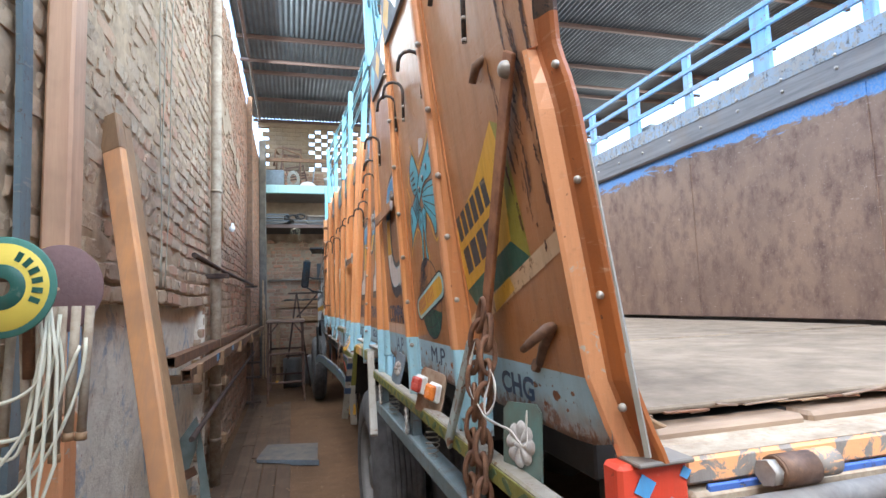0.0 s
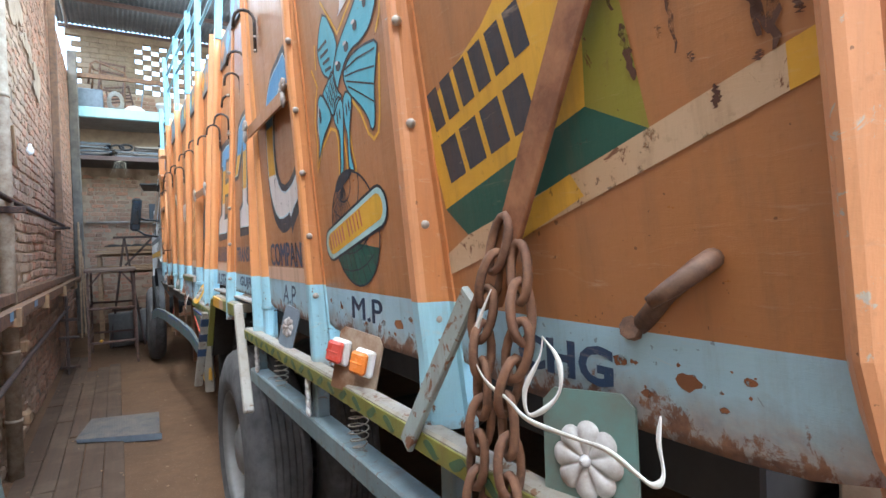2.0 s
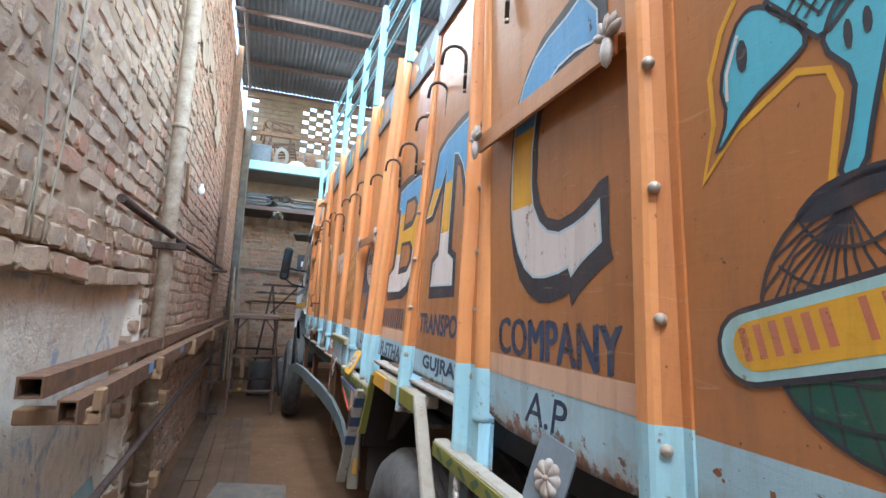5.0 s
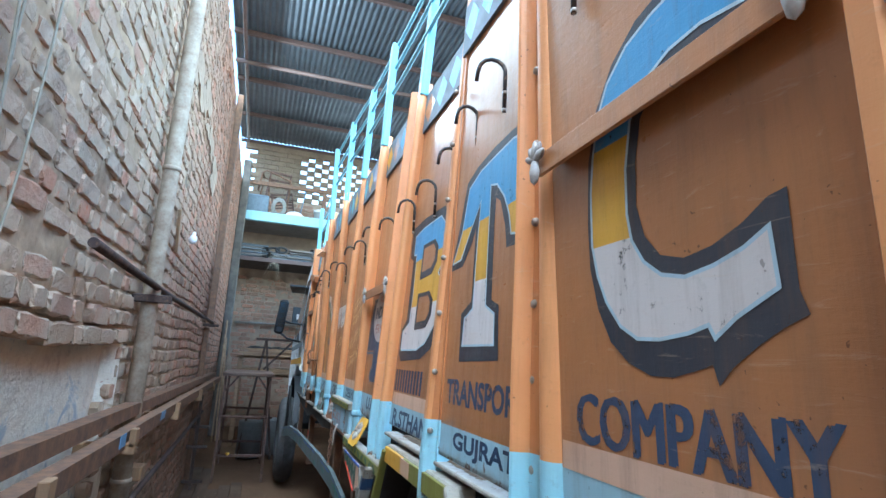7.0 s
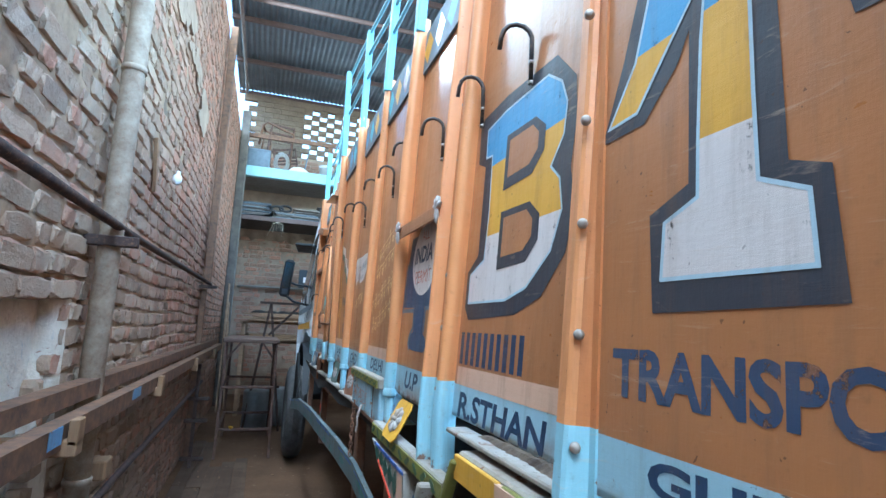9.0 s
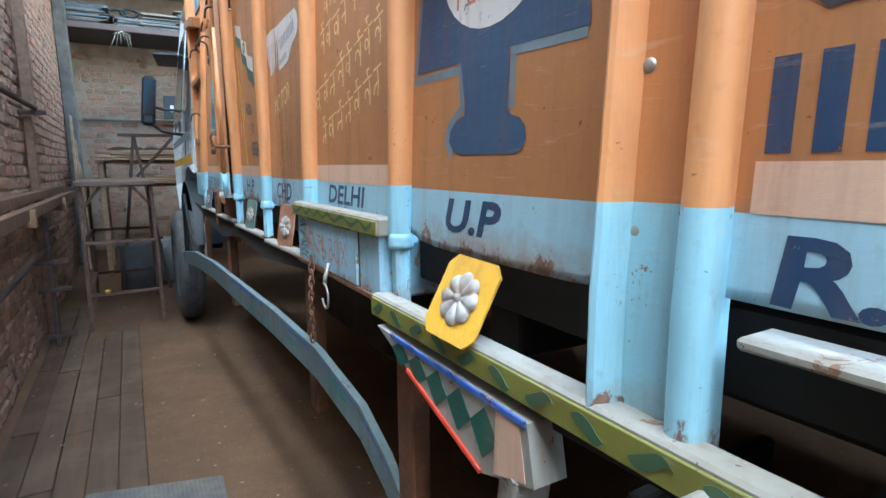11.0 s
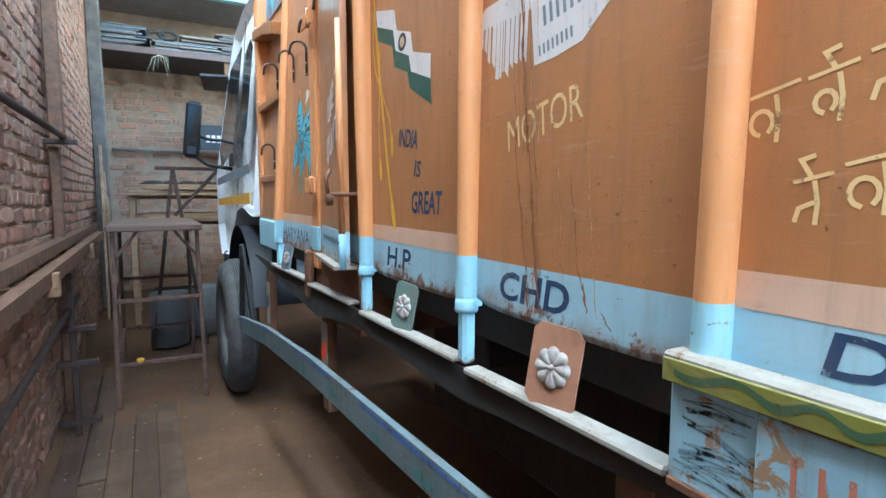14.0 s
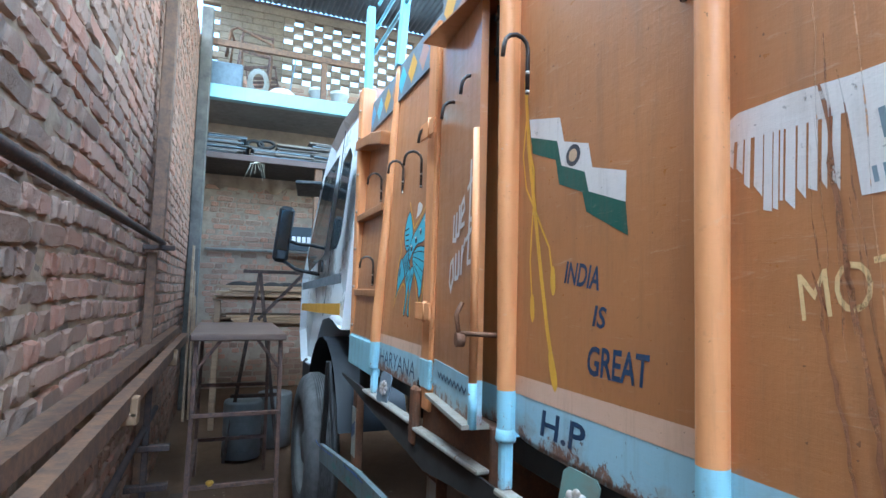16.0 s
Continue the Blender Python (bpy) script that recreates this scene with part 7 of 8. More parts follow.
part("orange_foot", Mesh().box((-0.487, 1.698, 0.0), (-0.413, 1.80, 1.12), 0.008), POSTW, pp)
part("blue_patch", Mesh().box((-0.4153, 1.715, 1.16), (-0.4105, 1.803, 1.42), 0.001), BRIGHTB, pp)
part("label_patch", Mesh().box((-0.470, 1.6955, 1.50), (-0.418, 1.7005, 1.565), 0.001), DISCY, pp)
bs = solo("blue_strap", Mesh().loft([[Vector((-0.485, y, z)), Vector((-0.47, y, z)), Vector((-0.47, y - 0.055, z)), Vector((-0.485, y - 0.055, z))] for y, z in ((1.62, 0), (1.60, 0.9), (1.62, 1.5), (1.60, 2.0), (1.55, 2.6), (1.58, 3.1))]), GREYB, "bent grey-blue steel strap standing at the wall", "steel strap")

# hook board with discs, electrodes and cable
hang = thing("wall_hook", (-0.28, 1.28, 1.5), "rusty rod hook bent over the hanging discs", "hook")
HX = -0.325
part("rod", Mesh().tube([(HX - 0.10, 1.16, 1.44), (HX - 0.02, 1.165, 1.455), (HX + 0.012, 1.18, 1.455), (HX + 0.022, 1.20, 1.44), (HX + 0.022, 1.205, 1.40), (HX + 0.022, 1.215, 1.27)], 0.010, 8), RUSTP, hang)
gd = thing("grinding_disc", (HX, 1.17, 1.42), "green and yellow cutting disc hung on a hook", "grinding disc", "hanging discs")
f1 = frame_at((HX - 0.004, 1.165, 1.436), (0.83, -0.10, 0), (0, 0.0, 1))
part("disc", Mesh().lathe([(0.018, 0.002), (0.088, 0.002), (0.090, 0.0), (0.088, -0.003), (0.018, -0.003)], f1, 40), DISCG, gd)
part("label_ring", Mesh().lathe([(0.028, 0.0036), (0.077, 0.0036), (0.078, 0.002)], f1, 40), DISCY, gd)
part("label_core", Mesh().lathe([(0.016, 0.0046), (0.040, 0.0046), (0.041, 0.003)], f1, 32), GREEN, gd)
lb = Mesh()
for i in range(6):
    a = radians(62 - 17 * i)
    lb.slab([(-0.005, -0.008), (0.005, -0.008), (0.005, 0.010), (-0.005, 0.010)], 0.0006, f1 @ Matrix.Translation((0.059 * math.sin(a + 0.9), 0.059 * math.cos(a + 0.9), 0.0048)) @ Matrix.Rotation(-(a + 0.9), 4, "Z"))
part("label_bars", lb, GREEN, gd)
sd = solo("sanding_disc", Mesh().lathe([(0.004, 0.001), (0.095, 0.0015), (0.096, 0.0), (0.095, -0.0015), (0.004, -0.001)], frame_at((-0.322, 1.385, 1.44), (0.90, -0.2, 0), (0, 0.02, 1)), 40), BROWND, "maroon sanding disc hung behind the cutting disc", "sanding disc")
random.seed(8)
for i in range(9):
    x = HX - 0.055 + 0.021 * i
    rod = thing("iron_rod", (x, 1.22, 1.1), "short rusty rod hanging with its coated end down", "rod", "rods on the hook")
    dx = random.uniform(-0.01, 0.012)
    L = random.uniform(0.22, 0.28)
    part("shaft", Mesh().tube([(x, 1.22 + 0.006 * (i % 3), 1.40), (x + dx, 1.22 + 0.006 * (i % 3), 1.40 - L)], 0.0085, 8), PIPE, rod)
    part("end", Mesh().tube([(x + dx, 1.22 + 0.006 * (i % 3), 1.40 - L), (x + dx * 1.1, 1.22 + 0.006 * (i % 3), 1.385 - L)], 0.0105, 8), PLANKB, rod)
cable = thing("cable", (HX, 1.2, 1.2), "looped cream twin cable hanging from the hook", "cable")
for i in range(6):
    w = 0.07 + 0.014 * i
    pts = []
    for k in range(25):
        a = math.pi * k / 24
        pts.append((HX + 0.045 + 0.012 * i - w * 0.9 * (1 - math.cos(a)) + 0.022 * math.sin(2.3 * a + 1.9 * i), 1.185 + 0.006 * i, 1.40 - 0.015 * i - (0.17 + 0.045 * ((i * 5) % 7) / 2) * math.sin(a) ** (0.7 + 0.12 * i)))
    part("loop", Mesh().tube(pts, 0.0035, 6), WIRE, cable)
for i in range(3):
    part("tail", Mesh().tube([(HX + 0.06, 1.19, 1.41), (HX + 0.055 + 0.012 * i, 1.18, 1.30), (HX + 0.04 + 0.02 * i, 1.18, 1.12), (HX + 0.05 - 0.02 * i, 1.19, 0.9), (HX + 0.02, 1.2, 0.6)], 0.0035, 6), WIRE, cable)

# wires on the wall
wires = thing("wall_wires", (-0.47, 3.0, 2.2), "loose dusty wires hanging down the wall", "wire")
for y, s in ((2.96, 0), (3.05, 1.4), (3.16, 2.9)):
    pts = [(-0.462, y + 0.05 * math.sin(1.5 * z + s) + 0.015 * math.sin(4.1 * z + 2 * s) + (0.10 * (1.75 - z) * -1 if z < 1.75 else 0), z) for z in [1.50 + 0.1 * k for k in range(32)]]
    part("wire", Mesh().tube(pts, 0.0034, 6), OLDW, wires)

# steel offcuts at the wall foot and on the floor
off = thing("steel_offcut", (-0.38, 3.5, 0), "dark grey-green bent steel sheet leaning at the wall foot", "steel offcut")
fo = frame_at((0, 3.5, 0), (1, 0.08, 0), (0, 0.05, 1))
part("left_leaf", Mesh().slab([(-0.482, 0.630), (-0.376, 0.778), (-0.358, 0.70), (-0.378, 0.586), (-0.416, 0.470), (-0.425, 0.30), (-0.40, 0.0), (-0.455, 0.0), (-0.468, 0.35)], 0.005, fo), DGREEN, off)
part("right_leaf", Mesh().slab([(-0.374, 0.779), (-0.345, 0.648), (-0.300, 0.36), (-0.262, 0.0), (-0.345, 0.0), (-0.352, 0.40), (-0.375, 0.586), (-0.356, 0.70)], 0.005, fo @ Matrix.Translation((0, 0, 0.004))), DGREEN, off)
part("bright_edge", Mesh().bar((-0.486, 3.462, 0.635), (-0.458, 3.462, 0.36), 0.006, 0.012, 0.001, up=(0, 1, 0)), CHROME, off)
part("tab", Mesh().bar((-0.49, 3.44, 0.44), (-0.36, 3.42, 0.50), 0.006, 0.05, 0.002), RUSTP, off)
solo("timber_block", Mesh().box((-0.43, 3.36, 0.0), (-0.36, 3.45, 0.36), 0.006), PLANKB, "short timber stub standing at the wall foot", "block")
fp = thing("steel_plate", (0.1, 5.3, 0.03), "dark blue-grey bent steel plate on the floor", "steel plate")
pf = Matrix.Translation((0, 0, 0.048))
part("plate", Mesh().slab([(-0.162, 5.27), (0.364, 5.053), (0.395, 5.66), (-0.080, 5.79)], 0.006, pf), TREAD, fp, "dust-covered top")
part("front_lip", Mesh().slab([(-0.272, -0.022), (-0.02, -0.030), (0.02, -0.045), (0.297, -0.045), (0.297, 0.0), (-0.272, 0.0)], 0.005, frame_at((0.1, 5.160, 0.046), (0.924, -0.381, 0), (0, 0.0, 1))), GREYP, fp)
solo("wall_bulb", Mesh().lathe([(0.001, 0.05), (0.022, 0.04), (0.03, 0.015), (0.026, -0.01), (0.014, -0.03), (0.014, -0.055), (0.001, -0.056)], Matrix.Translation((-0.44, 6.1, 2.24)) @ Matrix.Rotation(radians(150), 4, "X"), 14), LAMPW, "white lamp bulb held in a socket on the wall", "bulb")
solo("wall_batten", Mesh().bar((-0.485, 5.62, 2.34), (-0.485, 5.72, 2.06), 0.02, 0.045, 0.003, up=(0, 1, 0)), PLANKB, "short wooden batten nailed to the brick wall", "batten")
# pale mortar smeared over a stretch of the bricks
random.seed(41)
sm = Mesh()
for k in range(26):
    u = k / 25
    y, z = 5.2 + 2.3 * u + random.uniform(-0.15, 0.15), 3.20 + 0.12 * math.sin(5 * u) + random.uniform(-0.16, 0.16)
    rr = random.uniform(0.05, 0.16)
    sm.slab([(a * random.uniform(0.6, 1.2), c * random.uniform(0.5, 1.1)) for a, c in disc(0, 0, rr * 1.3, rr * 0.7, 11)], 0.012, frame_at((WALL_X + 0.010 + 0.0004 * k, y, z), (0, 1, 0), (0, 0, 1)))
part("mortar_smear", sm, SANDP, wall_left, "pale mortar smeared over the bricks")["kind"] = "stuff"

# table frame in the alley
tab = thing("work_table", (0, 8.9, 0), "tall brown steel work table with a wooden top", "table")
part("tabletop", Mesh().box((-0.215, 8.47, 1.150), (0.345, 9.65, 1.192), 0.006), wood("table_top_wood", srgb(124, 100, 86), srgb(92, 74, 66), 0), tab)
for x, y in ((-0.18, 8.54), (0.315, 8.54), (-0.18, 9.56), (0.315, 9.56)):
    s = -0.012 if x < 0 else 0.012
    f = -0.06 if y < 9 else 0.06
    part("leg", Mesh().bar((x + s, y + f, 0), (x, y, 1.150), 0.026, 0.026, 0.003, up=(0, 1, 0)), TABLEP, tab)
for z in (0.28, 0.70):
    part("rung", Mesh().bar((-0.19, 8.51, z), (0.325, 8.51, z), 0.026, 0.026, 0.003), TABLEP, tab)
    part("rung", Mesh().bar((-0.19, 9.59, z), (0.325, 9.59, z), 0.026, 0.026, 0.003), TABLEP, tab)
    part("rung", Mesh().bar((-0.185, 8.51, z), (-0.185, 9.59, z), 0.026, 0.026, 0.003), TABLEP, tab)
for x, s in ((-0.17, 1), (0.305, -1)):
    part("brace", Mesh().bar((x, 8.525, 0.98), (x + 0.13 * s, 8.525, 1.150), 0.02, 0.02, 0.002, up=(0, 1, 0)), TABLEP, tab)
solo("yellow_rag", Mesh().lathe([(0.001, 0.012), (0.018, 0.010), (0.026, 0.0), (0.012, -0.02), (0.001, -0.022)], Matrix.Translation((-0.06, 8.50, 0.305)), 9), YELLOW, "scrap of yellow tape tied to a table rung", "tape scrap")
st = thing("low_stand", (-0.38, 8.4, 0), "dark angle-iron stand beside the table", "stand")
part("upright", Mesh().box((-0.39, 8.10, 0.0), (-0.36, 8.13, 0.95), 0.003), DPIPE, st)
for z in (0.08, 0.42, 0.62):
    part("arm", Mesh().box((-0.46, 8.09, z), (-0.26, 8.14, z + 0.03), 0.003), DPIPE, st)

# second bench with piled boards, far end
bench = thing("far_bench", (0.3, 11.4, 0), "rough timber bench with two levels at the back wall", "bench")
for z in (1.10, 1.38):
    part("bench_shelf", Mesh().box((-0.16, 11.0, z - 0.04), (2.4, 11.9, z), 0.006), BOARDP, bench)
for x in (-0.14, 0.9, 2.2):
    for y in (11.03, 11.82):
        part("leg", Mesh().box((x, y, 0), (x + 0.06, y + 0.06, 1.34), 0.004), BOARDP, bench)
random.seed(14)
for lev, n in ((1.10, 12), (1.38, 14)):
    for i in range(n):
        z = lev + 0.030 * (i // 4)
        yy = 10.98 + 0.16 * (i % 4) + random.uniform(-0.03, 0.03)
        solo("piled_board", Mesh().bar((-0.2 + random.uniform(0, 0.35), yy, z + 0.014), (1.9 + random.uniform(-0.5, 0.4), yy + random.uniform(-0.08, 0.08), z + 0.014), random.uniform(0.10, 0.15), 0.026, 0.003), BOARDP, "sawn board piled on the bench", "board", "boards on the bench")
for i in range(5):
    solo("piled_sack", Mesh().lathe([(0.02, 0.9), (0.5, 0.8), (0.9, 0.4), (1.0, 0.1), (0.9, -0.1), (0.02, -0.1)], Matrix.Translation((0.10 + 0.17 * i, 11.2 + 0.05 * (i % 2), 1.48)) @ Matrix.Rotation(i, 4, "Z") @ Matrix.Diagonal((0.15, 0.11, 0.07, 1)), 12), UNDER, "dark dusty sack lying on the piled boards", "sack", "sacks on the bench")
for i in range(3):
    solo("leaning_board", Mesh().bar((-0.40 + 0.05 * i, 11.5 + 0.1 * i, 0.0), (-0.42 + 0.02 * i, 12.0, 1.95 - 0.3 * i), 0.10, 0.025, 0.003, up=(1, 0, 0)), BOARDP, "grey board leaning in the corner", "board", "boards in the corner")
tr = thing("trestle", (0.3, 10.0, 0), "steel trestle of crossed bars behind the table", "trestle")
for a, b in (((0.02, 9.9, 0), (0.24, 9.9, 1.62)), ((0.46, 9.9, 0), (0.24, 9.9, 1.62)), ((0.24, 9.9, 1.2), (0.62, 9.9, 1.62)), ((0.10, 9.9, 1.62), (0.70, 9.9, 1.62)), ((0.05, 9.9, 0.55), (0.43, 9.9, 0.55))):
    part("bar", Mesh().bar(a, b, 0.03, 0.03, 0.003, up=(0, 1, 0)), DPIPE, tr)
for i, (x, y) in enumerate(((0.16, 10.0), (0.45, 10.3))):
    solo("steel_drum", Mesh().lathe([(0.0, 0.50), (0.15, 0.50), (0.16, 0.48), (0.155, 0.30), (0.16, 0.25), (0.155, 0.2), (0.16, 0.02), (0.0, 0.0)], Matrix.Translation((x, y, 0.0)), 20), RIM, "grey steel drum on the floor behind the table", "drum", "drums behind the table")
solo("wall_rod", Mesh().tube([(-0.36, 13.40, 2.02), (1.6, 13.40, 2.04)], 0.022, 8), RAILW, "pale rod fixed across the back wall", "rod")
sg = thing("dark_sign", (0.95, 12.9, 2.1), "dark header board with pale lettering", "sign")
part("board", Mesh().box((0.72, 12.85, 2.02), (2.0, 12.90, 2.36), 0.004), CABG, sg)
lb = Mesh()
for i in range(7):
    lb.box((0.80 + 0.07 * i, 12.842, 2.12), (0.85 + 0.07 * i, 12.85, 2.22), 0.001)
part("lettering_bars", lb, WHITE, sg)

# on the rack and the loft
random.seed(19)
for px_, n, wide in ((-0.40, 15, 0.50), (0.20, 7, 0.34), (0.52, 13, 0.55), (0.95, 16, 0.42), (1.35, 9, 0.8), (2.2, 11, 0.7)):
    z = 3.172
    for i in range(n):
        t = random.uniform(0.010, 0.024)
        x = px_ + random.uniform(-0.05, 0.05)
        w = wide * random.uniform(0.75, 1.08)
        solo("flat_sheet", Mesh().box((x, 12.22 + random.uniform(0, 0.08), z), (x + w, 12.85 + random.uniform(-0.1, 0.1), z + t), 0.005, 0, Matrix.Translation((x, 12.5, z)) @ Matrix.Rotation(random.uniform(-0.012, 0.012), 4, "Y") @ Matrix.Rotation(random.uniform(-0.06, 0.06), 4, "Z") @ Matrix.Translation((-x, -12.5, -z))), (DUSTPL, GREYP, BEAMW, DUSTPL)[i % 4], "flat dusty sheet stacked on the rack", "sheet", "sheets on the rack")
        z += t + 0.001
for i, x in enumerate((0.22, 0.36, 1.10)):
    solo("rubber_ring", Mesh().tube([(x + 0.10 * math.cos(a), 12.35, 3.36 + 0.02 * i + 0.05 * math.sin(a)) for a in [2 * math.pi * k / 20 for k in range(20)]], 0.022, 8, closed=True), BLACK, "black rubber ring lying on the stacked sheets", "rubber ring", "rings on the rack")
wires2 = thing("wire_bunch", (0.25, 12.2, 3.1), "bunch of loose wire ends hanging under the rack", "wire")
for i in range(8):
    a = -0.9 + 0.25 * i
    part("wire", Mesh().tube([(0.25, 12.19, 3.10), (0.25 + 0.12 * math.sin(a), 12.18, 3.06), (0.25 + (0.12 + 0.03 * (i * 5 % 7)) * math.sin(a), 12.17, 2.99 - 0.05 * (i * 3 % 4))], 0.002, 5), WIRE, wires2)
for x in (1.02, 1.32):
    b = thing("bucket", (x, 12.42, 4.05), "white plastic bucket on the loft edge", "bucket", "buckets on the loft")
    part("tub", Mesh().lathe([(0.0, 0.0), (0.105, 0.0), (0.125, 0.20), (0.132, 0.20), (0.132, 0.22), (0.122, 0.22), (0.10, 0.02), (0.0, 0.015)], Matrix.Translation((x, 12.45, 4.05)), 20), BUCKET, b)
    part("rim_band", Mesh().lathe([(0.124, 0.17), (0.136, 0.175), (0.136, 0.19), (0.127, 0.20)], Matrix.Translation((x, 12.45, 4.05)), 20), BUCKET, b)
ch = thing("chair_frame", (0.2, 12.6, 4.05), "brown bent-tube chair frame lying on the loft", "chair")
part("tube_frame", Mesh().tube([(-0.20, 12.5, 4.55), (-0.16, 12.5, 4.92), (-0.08, 12.5, 4.98), (0.38, 12.5, 4.82), (0.42, 12.5, 4.70)], 0.02, 8).tube([(-0.16, 12.75, 4.5), (-0.12, 12.75, 4.9), (0.40, 12.75, 4.72)], 0.02, 8).tube([(-0.16, 12.5, 4.92), (-0.12, 12.75, 4.9)], 0.02, 8).tube([(0.02, 12.5, 4.06), (-0.02, 12.5, 4.86)], 0.02, 8).tube([(0.36, 12.5, 4.06), (0.38, 12.5, 4.82)], 0.02, 8), TUBE, ch)
def seat_frame(x, y, z, tilt):
    """A folded chair frame of dark flat bars with a slatted seat."""
    f = thing("folded_chair", (x, y, z), "dark folded chair frame stacked on the loft", "chair", "folded chairs")
    q = Matrix.Translation((x, y, z)) @ Matrix.Rotation(tilt, 4, "Y")
    for dx in (-0.20, 0.20):
        part("leg", Mesh().bar(q @ Vector((dx, -0.02, 0.0)), q @ Vector((dx, 0.04, 0.62)), 0.03, 0.02, 0.003), TABLEP, f)
    for dz in (0.06, 0.30, 0.36, 0.42, 0.58):
        part("slat", Mesh().bar(q @ Vector((-0.21, 0.0, dz)), q @ Vector((0.21, 0.0, dz)), 0.02, 0.035, 0.003), TABLEP, f)
    return f


seat_frame(0.14, 12.72, 4.44, 0.10)
seat_frame(0.36, 12.86, 4.05, -0.18)
solo("storage_box", Mesh().box((-0.40, 12.4, 4.05), (0.02, 12.9, 4.44), 0.02), GREYP, "pale grey sheet-metal box on the loft", "box")
coilw = thing("wire_coil", (0.2, 12.45, 4.05), "tangled grey wire coil on the loft", "wire coil")
for i in range(7):
    r = 0.10 + 0.012 * i
    part("turn", Mesh().tube([(0.22 + r * math.cos(a) * 0.8, 12.42 + 0.01 * i, 4.24 + r * math.sin(a) * 1.2) for a in [2 * math.pi * k / 16 for k in range(16)]], 0.007, 5, closed=True), RAILW, coilw)
solo("board_leaning_on_loft", Mesh().bar((0.62, 12.5, 4.05), (0.72, 12.7, 4.75), 0.16, 0.02, 0.004, up=(1, 0, 0)), GREYP, "narrow board leaning on the loft", "board")
solo("bundle_bag", Mesh().lathe([(0.001, 0.12), (0.08, 0.10), (0.14, 0.04), (0.15, 0.0), (0.001, 0.0)], Matrix.Translation((0.52, 12.28, 4.05)) @ Matrix.Diagonal((1.2, 0.5, 0.9, 1)), 14), CLOTH, "pale cloth bundle lying on the loft edge", "cloth bundle")

# ---- floor boards ----
random.seed(3)
for col in range(5):
    x0 = -0.44 + 0.115 * col
    y = 1.8 + random.uniform(-0.8, 0.4)
    while y < 7.9:
        L = random.uniform(0.9, 1.9)
        w = random.uniform(0.110, 0.1135)
        z = random.uniform(0.009, 0.014)
        a = random.uniform(-0.003, 0.003)
        part("floor_board", Mesh().box((x0, y, -0.02), (x0 + w, y + L, z), 0.004, 0, Matrix.Translation((x0, y, 0)) @ Matrix.Rotation(a, 4, "Z") @ Matrix.Translation((-x0, -y, 0))), FLOORW, ground)
        y += L + random.uniform(0.0, 0.03)
random.seed(77)
lit = Mesh()
for i in range(160):
    x, y = random.uniform(-0.42, 1.2), random.uniform(2.5, 9.5)
    s = random.uniform(0.002, 0.007) * (2.0 if random.random() < 0.06 else 1)
    lit.lathe([(0.01, s * 0.6), (s * 0.8, s * 0.4), (s, 0)], Matrix.Translation((x, y, 0.004 if x > 0.15 else 0.02)) @ Matrix.Rotation(random.random() * 6, 4, "Z") @ Matrix.Diagonal((1, 0.6, 0.7, 1)), 5, smooth=False)
solo("litter", lit, BOARDP, "small pale chips and stones scattered on the floor", "litter", kind="stuff")

# earth drifted on the sill below the painted band
drift = Mesh()
rings = []
for k in range(141):
    y = 2.86 + 0.70 * k / 140
    h = (0.010 + 0.004 * noise.noise(Vector((y * 60, 0.9, 0.7)))) * max(0.0, math.sin(math.pi * k / 140)) ** 0.5 * (0.75 + 0.9 * abs(noise.noise(Vector((y * 9, 0.3, 1.7))))) + 0.002
    w = 0.016 + 0.008 * noise.noise(Vector((y * 9, 3.1, 0.2))) + 0.005 * noise.noise(Vector((y * 70, 1.1, 0.2)))
    rings.append([Vector((0.627, y, 1.160)), Vector((0.627, y, 1.161 + h)), Vector((0.622 - w * 0.35, y, 1.161 + h * 0.85)), Vector((0.622 - w * 0.75, y, 1.161 + h * 0.4)), Vector((0.622 - w * 1.2, y, 1.1605))])
drift.loft(rings)
solo("earth_drift", drift, EARTH, "dry brown earth drifted on the truck sill", "earth", kind="stuff")

# ---- bricks ----
def brick_data(length, high, deep, seed):
    """A worn hand-made brick: its face turned to +x, corners and edges rubbed off unevenly."""
    rr = random.Random(seed)
    m = Mesh()
    rings = []
    for x, k in ((-deep, 0.0), (-0.009, 0.0), (0.0, 0.0075)):
        ring_ = []
        for sy, sz in ((-1, -0.45), (-0.90, -0.95), (-0.3, -1), (0.35, -1), (0.90, -0.95), (1, -0.4), (1, 0.45), (0.90, 0.95), (0.3, 1), (-0.35, 1), (-0.90, 0.95), (-1, 0.4)):
            j = 0.0 if x < -0.02 else 0.0052
            ring_.append(Vector((x + rr.uniform(-j, j) * 0.8, sy * (length / 2 - k) + rr.uniform(-j, j), sz * (high / 2 - k) + rr.uniform(-j, j))))
        rings.append(ring_)
    m.loft(rings, caps=False)
    m.add(rings[-1], [(0, 1, 10, 11), (1, 2, 9, 10), (2, 3, 8, 9), (3, 4, 7, 8), (4, 5, 6, 7)])
    return m


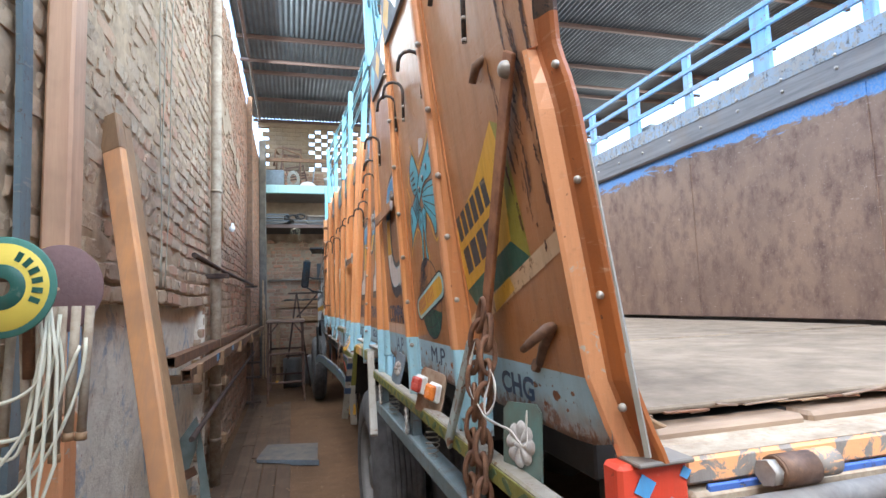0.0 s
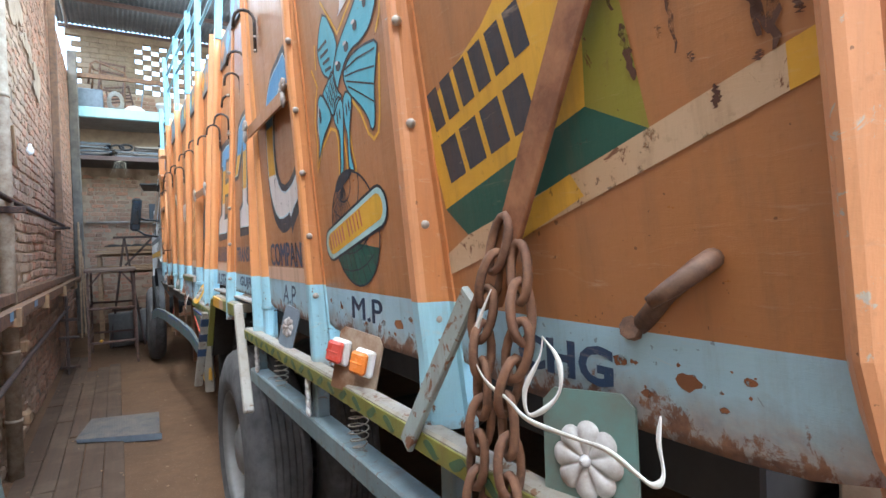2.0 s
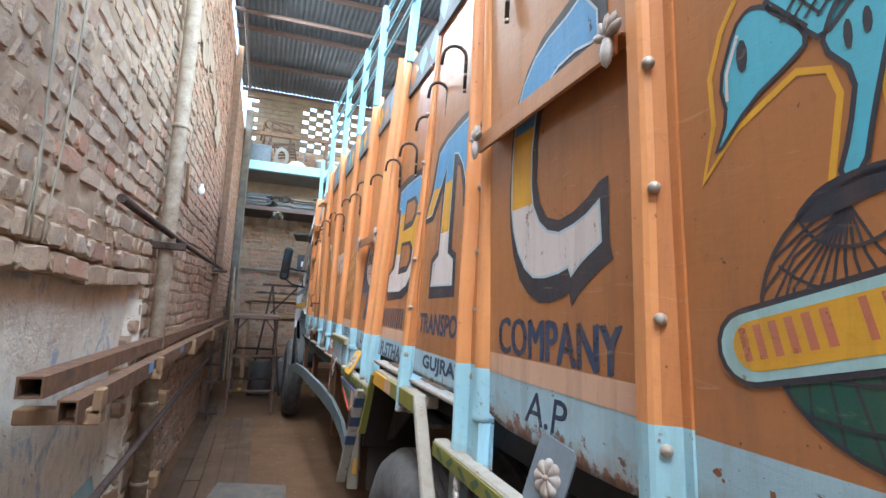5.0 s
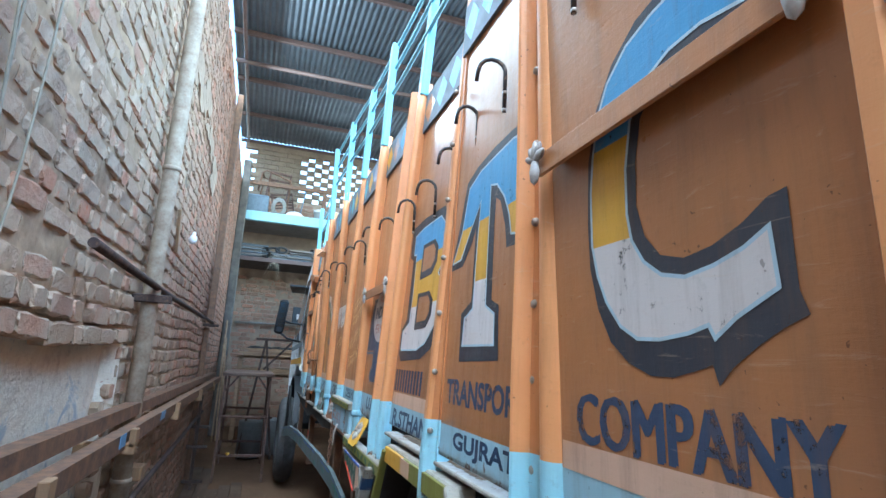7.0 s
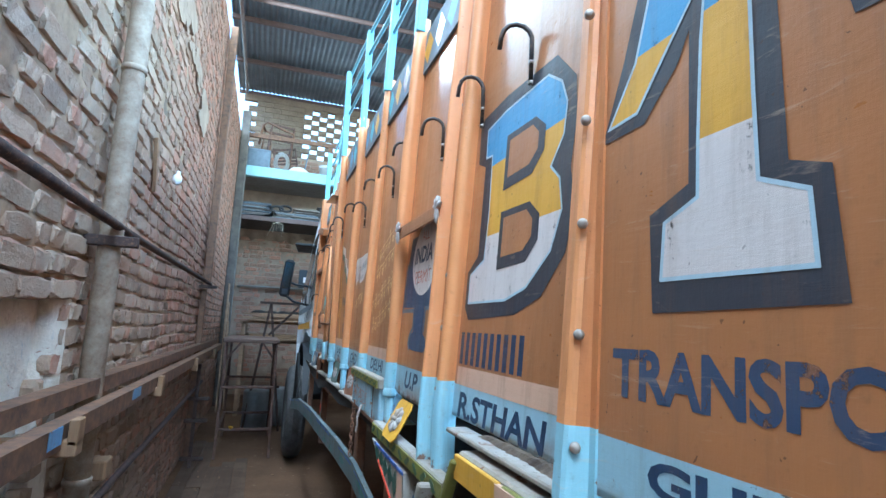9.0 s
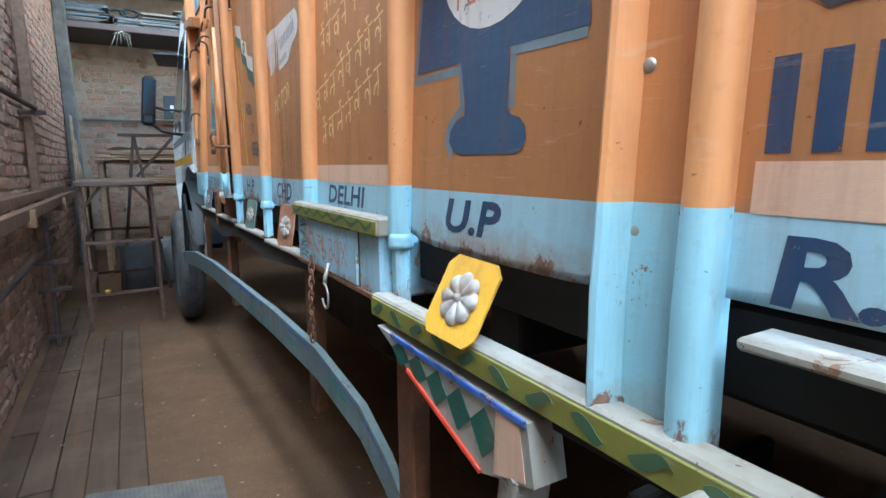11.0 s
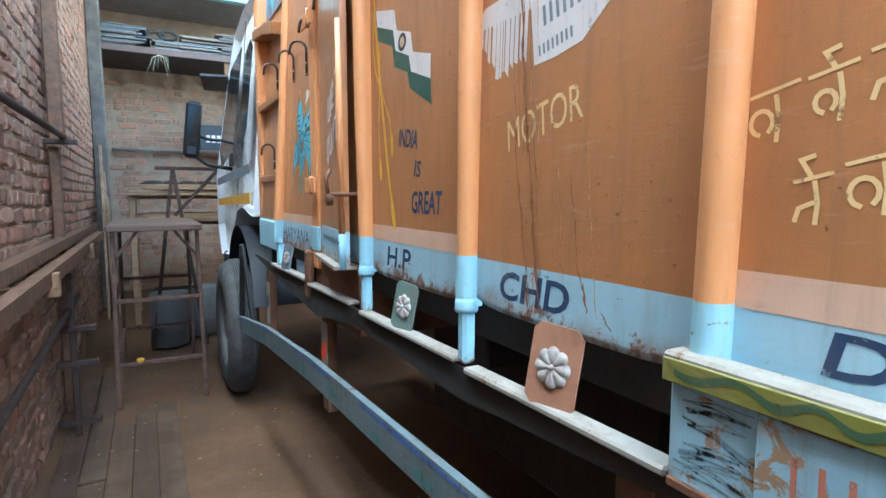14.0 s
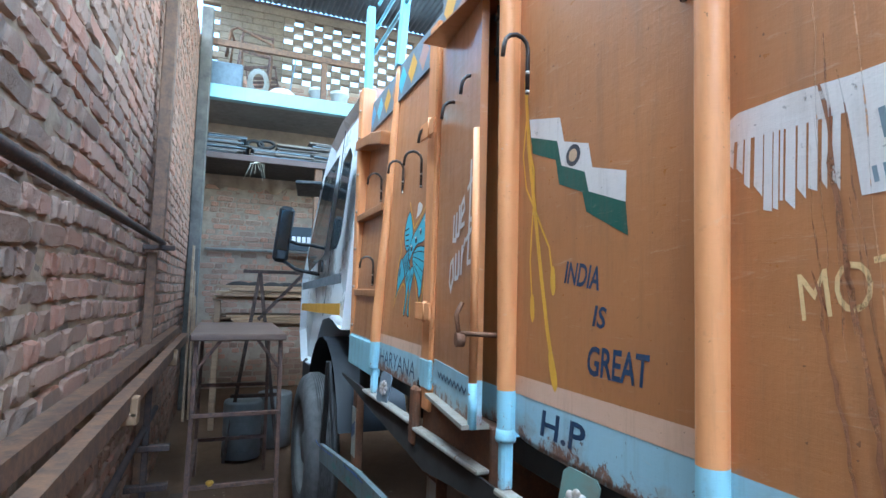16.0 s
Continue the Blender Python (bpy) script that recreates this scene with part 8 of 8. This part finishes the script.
COURSE = 0.083
LONG, HEAD = 0.235, 0.118
random.seed(50)
BR = {k: [mats_of(brick_data(L - 0.010, COURSE - 0.010, 0.05, 9 * i + k).data("brick"), BRICK) for i in range(8)] for k, L in ((0, LONG), (1, HEAD))}
BRM = {k: [brick_data(L - 0.010, COURSE - 0.010, 0.05, 9 * i + k) for i in range(8)] for k, L in ((0, LONG), (1, HEAD))}
rest = Mesh()
count = 0
for row in range(56):
    z = (row + 0.5) * COURSE
    y = -2.4 + random.uniform(0, LONG)
    while y < 13.5:
        k = 0 if random.random() < (0.55 if row % 2 else 0.15) else 1
        L = (LONG, HEAD)[k]
        yc = y + L / 2
        y += L
        if 1.9 < yc < 4.57 and z < 1.45:
            continue
        out = random.uniform(-0.0035, 0.0035) - (0.009 if random.random() < 0.05 else 0.0)
        if 1.45 < z < 1.54 and 1.9 < yc < 4.62:
            out += 0.022
        if random.random() < 0.012 or (yc < 3.4 and z > 3.38):
            continue
        m = Matrix.Translation((WALL_X + out, yc, z + random.uniform(-0.003, 0.003) + 0.022 * noise.noise(Vector((yc * 0.9, z * 0.7, 2.0))))) @ Matrix.Rotation(random.uniform(-0.03, 0.03), 4, "X") @ Matrix.Rotation(random.uniform(-0.014, 0.014), 4, "Z") @ Matrix.Rotation(random.uniform(-0.022, 0.022), 4, "Y") @ Matrix.Diagonal((1, random.uniform(0.92, 1.03), random.uniform(0.88, 1.03), 1))
        i = random.randrange(8)
        if 4.6 < yc < 7.6 and 1.28 < z < 2.05 and count < 300:
            ob = new("brick", BR[k][i])
            ob.parent = wall_left
            ob.matrix_basis = m
            count += 1
        else:
            s = BRM[k][i]
            rest.add([m @ v for v in map(Vector, s.v)], s.f)
for row in range(56):
    z = (row + 0.5) * COURSE
    if z > 3.0 and z < 3.1:
        continue
    x = -0.45 + random.uniform(0, LONG)
    while x < 4.5:
        kk = int(random.random() < 0.4)
        s = BRM[kk][random.randrange(8)]
        m = Matrix.Translation((x + (LONG, HEAD)[kk] / 2, BACK_Y + 0.006, z + random.uniform(-0.004, 0.004))) @ Matrix.Rotation(radians(-90), 4, "Z") @ Matrix.Translation((random.uniform(-0.012, 0.006), 0, 0))
        rest.add([m @ v for v in map(Vector, s.v)], s.f)
        x += (LONG, HEAD)[kk]
random.seed(66)
bp = Mesh()
top, bot = [], []
for k in range(61):
    x = -0.44 + 0.08 * k
    top.append(Vector((x, BACK_Y - 0.024 + random.uniform(-0.004, 0.004), 3.9)))
    bot.append(Vector((x, BACK_Y - 0.010 + random.uniform(-0.003, 0.003), 2.95 + 0.14 * noise.noise(Vector((x * 3.1, 0, 7))) + random.uniform(-0.05, 0.05))))
mid = [a.lerp(c, 0.5) + Vector((0, random.uniform(-0.008, 0.004), 0)) for a, c in zip(top, bot)]
bp.loft([top, mid, bot], 0, closed=False, smooth=True)
bp.loft([bot, [p + Vector((0, 0.04, 0)) for p in bot]], 0, closed=False)
part("back_plaster", bp, SANDP, wall_back, "sandy brown plaster with a broken lower edge")
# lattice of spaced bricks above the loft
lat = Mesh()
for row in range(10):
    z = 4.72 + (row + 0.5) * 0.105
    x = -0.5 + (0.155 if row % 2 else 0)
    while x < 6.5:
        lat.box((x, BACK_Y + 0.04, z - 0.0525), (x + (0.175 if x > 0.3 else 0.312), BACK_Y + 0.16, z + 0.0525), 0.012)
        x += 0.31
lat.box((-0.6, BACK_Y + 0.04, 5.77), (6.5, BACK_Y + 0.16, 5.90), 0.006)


def raw(name, m, mats):
    me = bpy.data.meshes.new(name)
    me.from_pydata([tuple(v) for v in m.v], [], m.f)
    me.polygons.foreach_set("use_smooth", m.s)
    me.update()
    return mats_of(me, mats)


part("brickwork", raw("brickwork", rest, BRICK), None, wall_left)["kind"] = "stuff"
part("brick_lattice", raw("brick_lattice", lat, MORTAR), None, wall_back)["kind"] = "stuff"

# mud mortar smeared over the joints of the nearer brickwork, left open in places
def mud(ya, yb, za, zb):
    ny_, nz_ = int((yb - ya) / 0.024), int((zb - za) / 0.018)
    m = Mesh()
    for j in range(nz_ + 1):
        z = za + (zb - za) * j / nz_
        for i in range(ny_ + 1):
            y = ya + (yb - ya) * i / ny_
            fill = min(max((y - 2.0) / 3.2, 0.0), 1.0)
            d = 0.0030 + 0.010 * fill + 0.011 * noise.noise(Vector((y * 5.5, z * 11.0, 4.0))) + 0.006 * noise.noise(Vector((y * 19.0, z * 26.0, 1.0)))
            m.v.append((WALL_X - max(d, -0.002), y, z))
            if i and j:
                a = j * (ny_ + 1) + i
                m.f.append((a - ny_ - 2, a - ny_ - 1, a, a - 1))
                m.s.append(True)
    return m


for ya, yb, za, zb in ((-2.4, 1.9, 0.0, 3.38), (1.9, 4.7, 1.455, 3.38), (4.7, 8.6, 0.6, 3.4)):
    part("mud_mortar", raw("mud_mortar", mud(ya, yb, za, zb), MUD), None, wall_left, "dry beige mud mortar smeared over the joints")
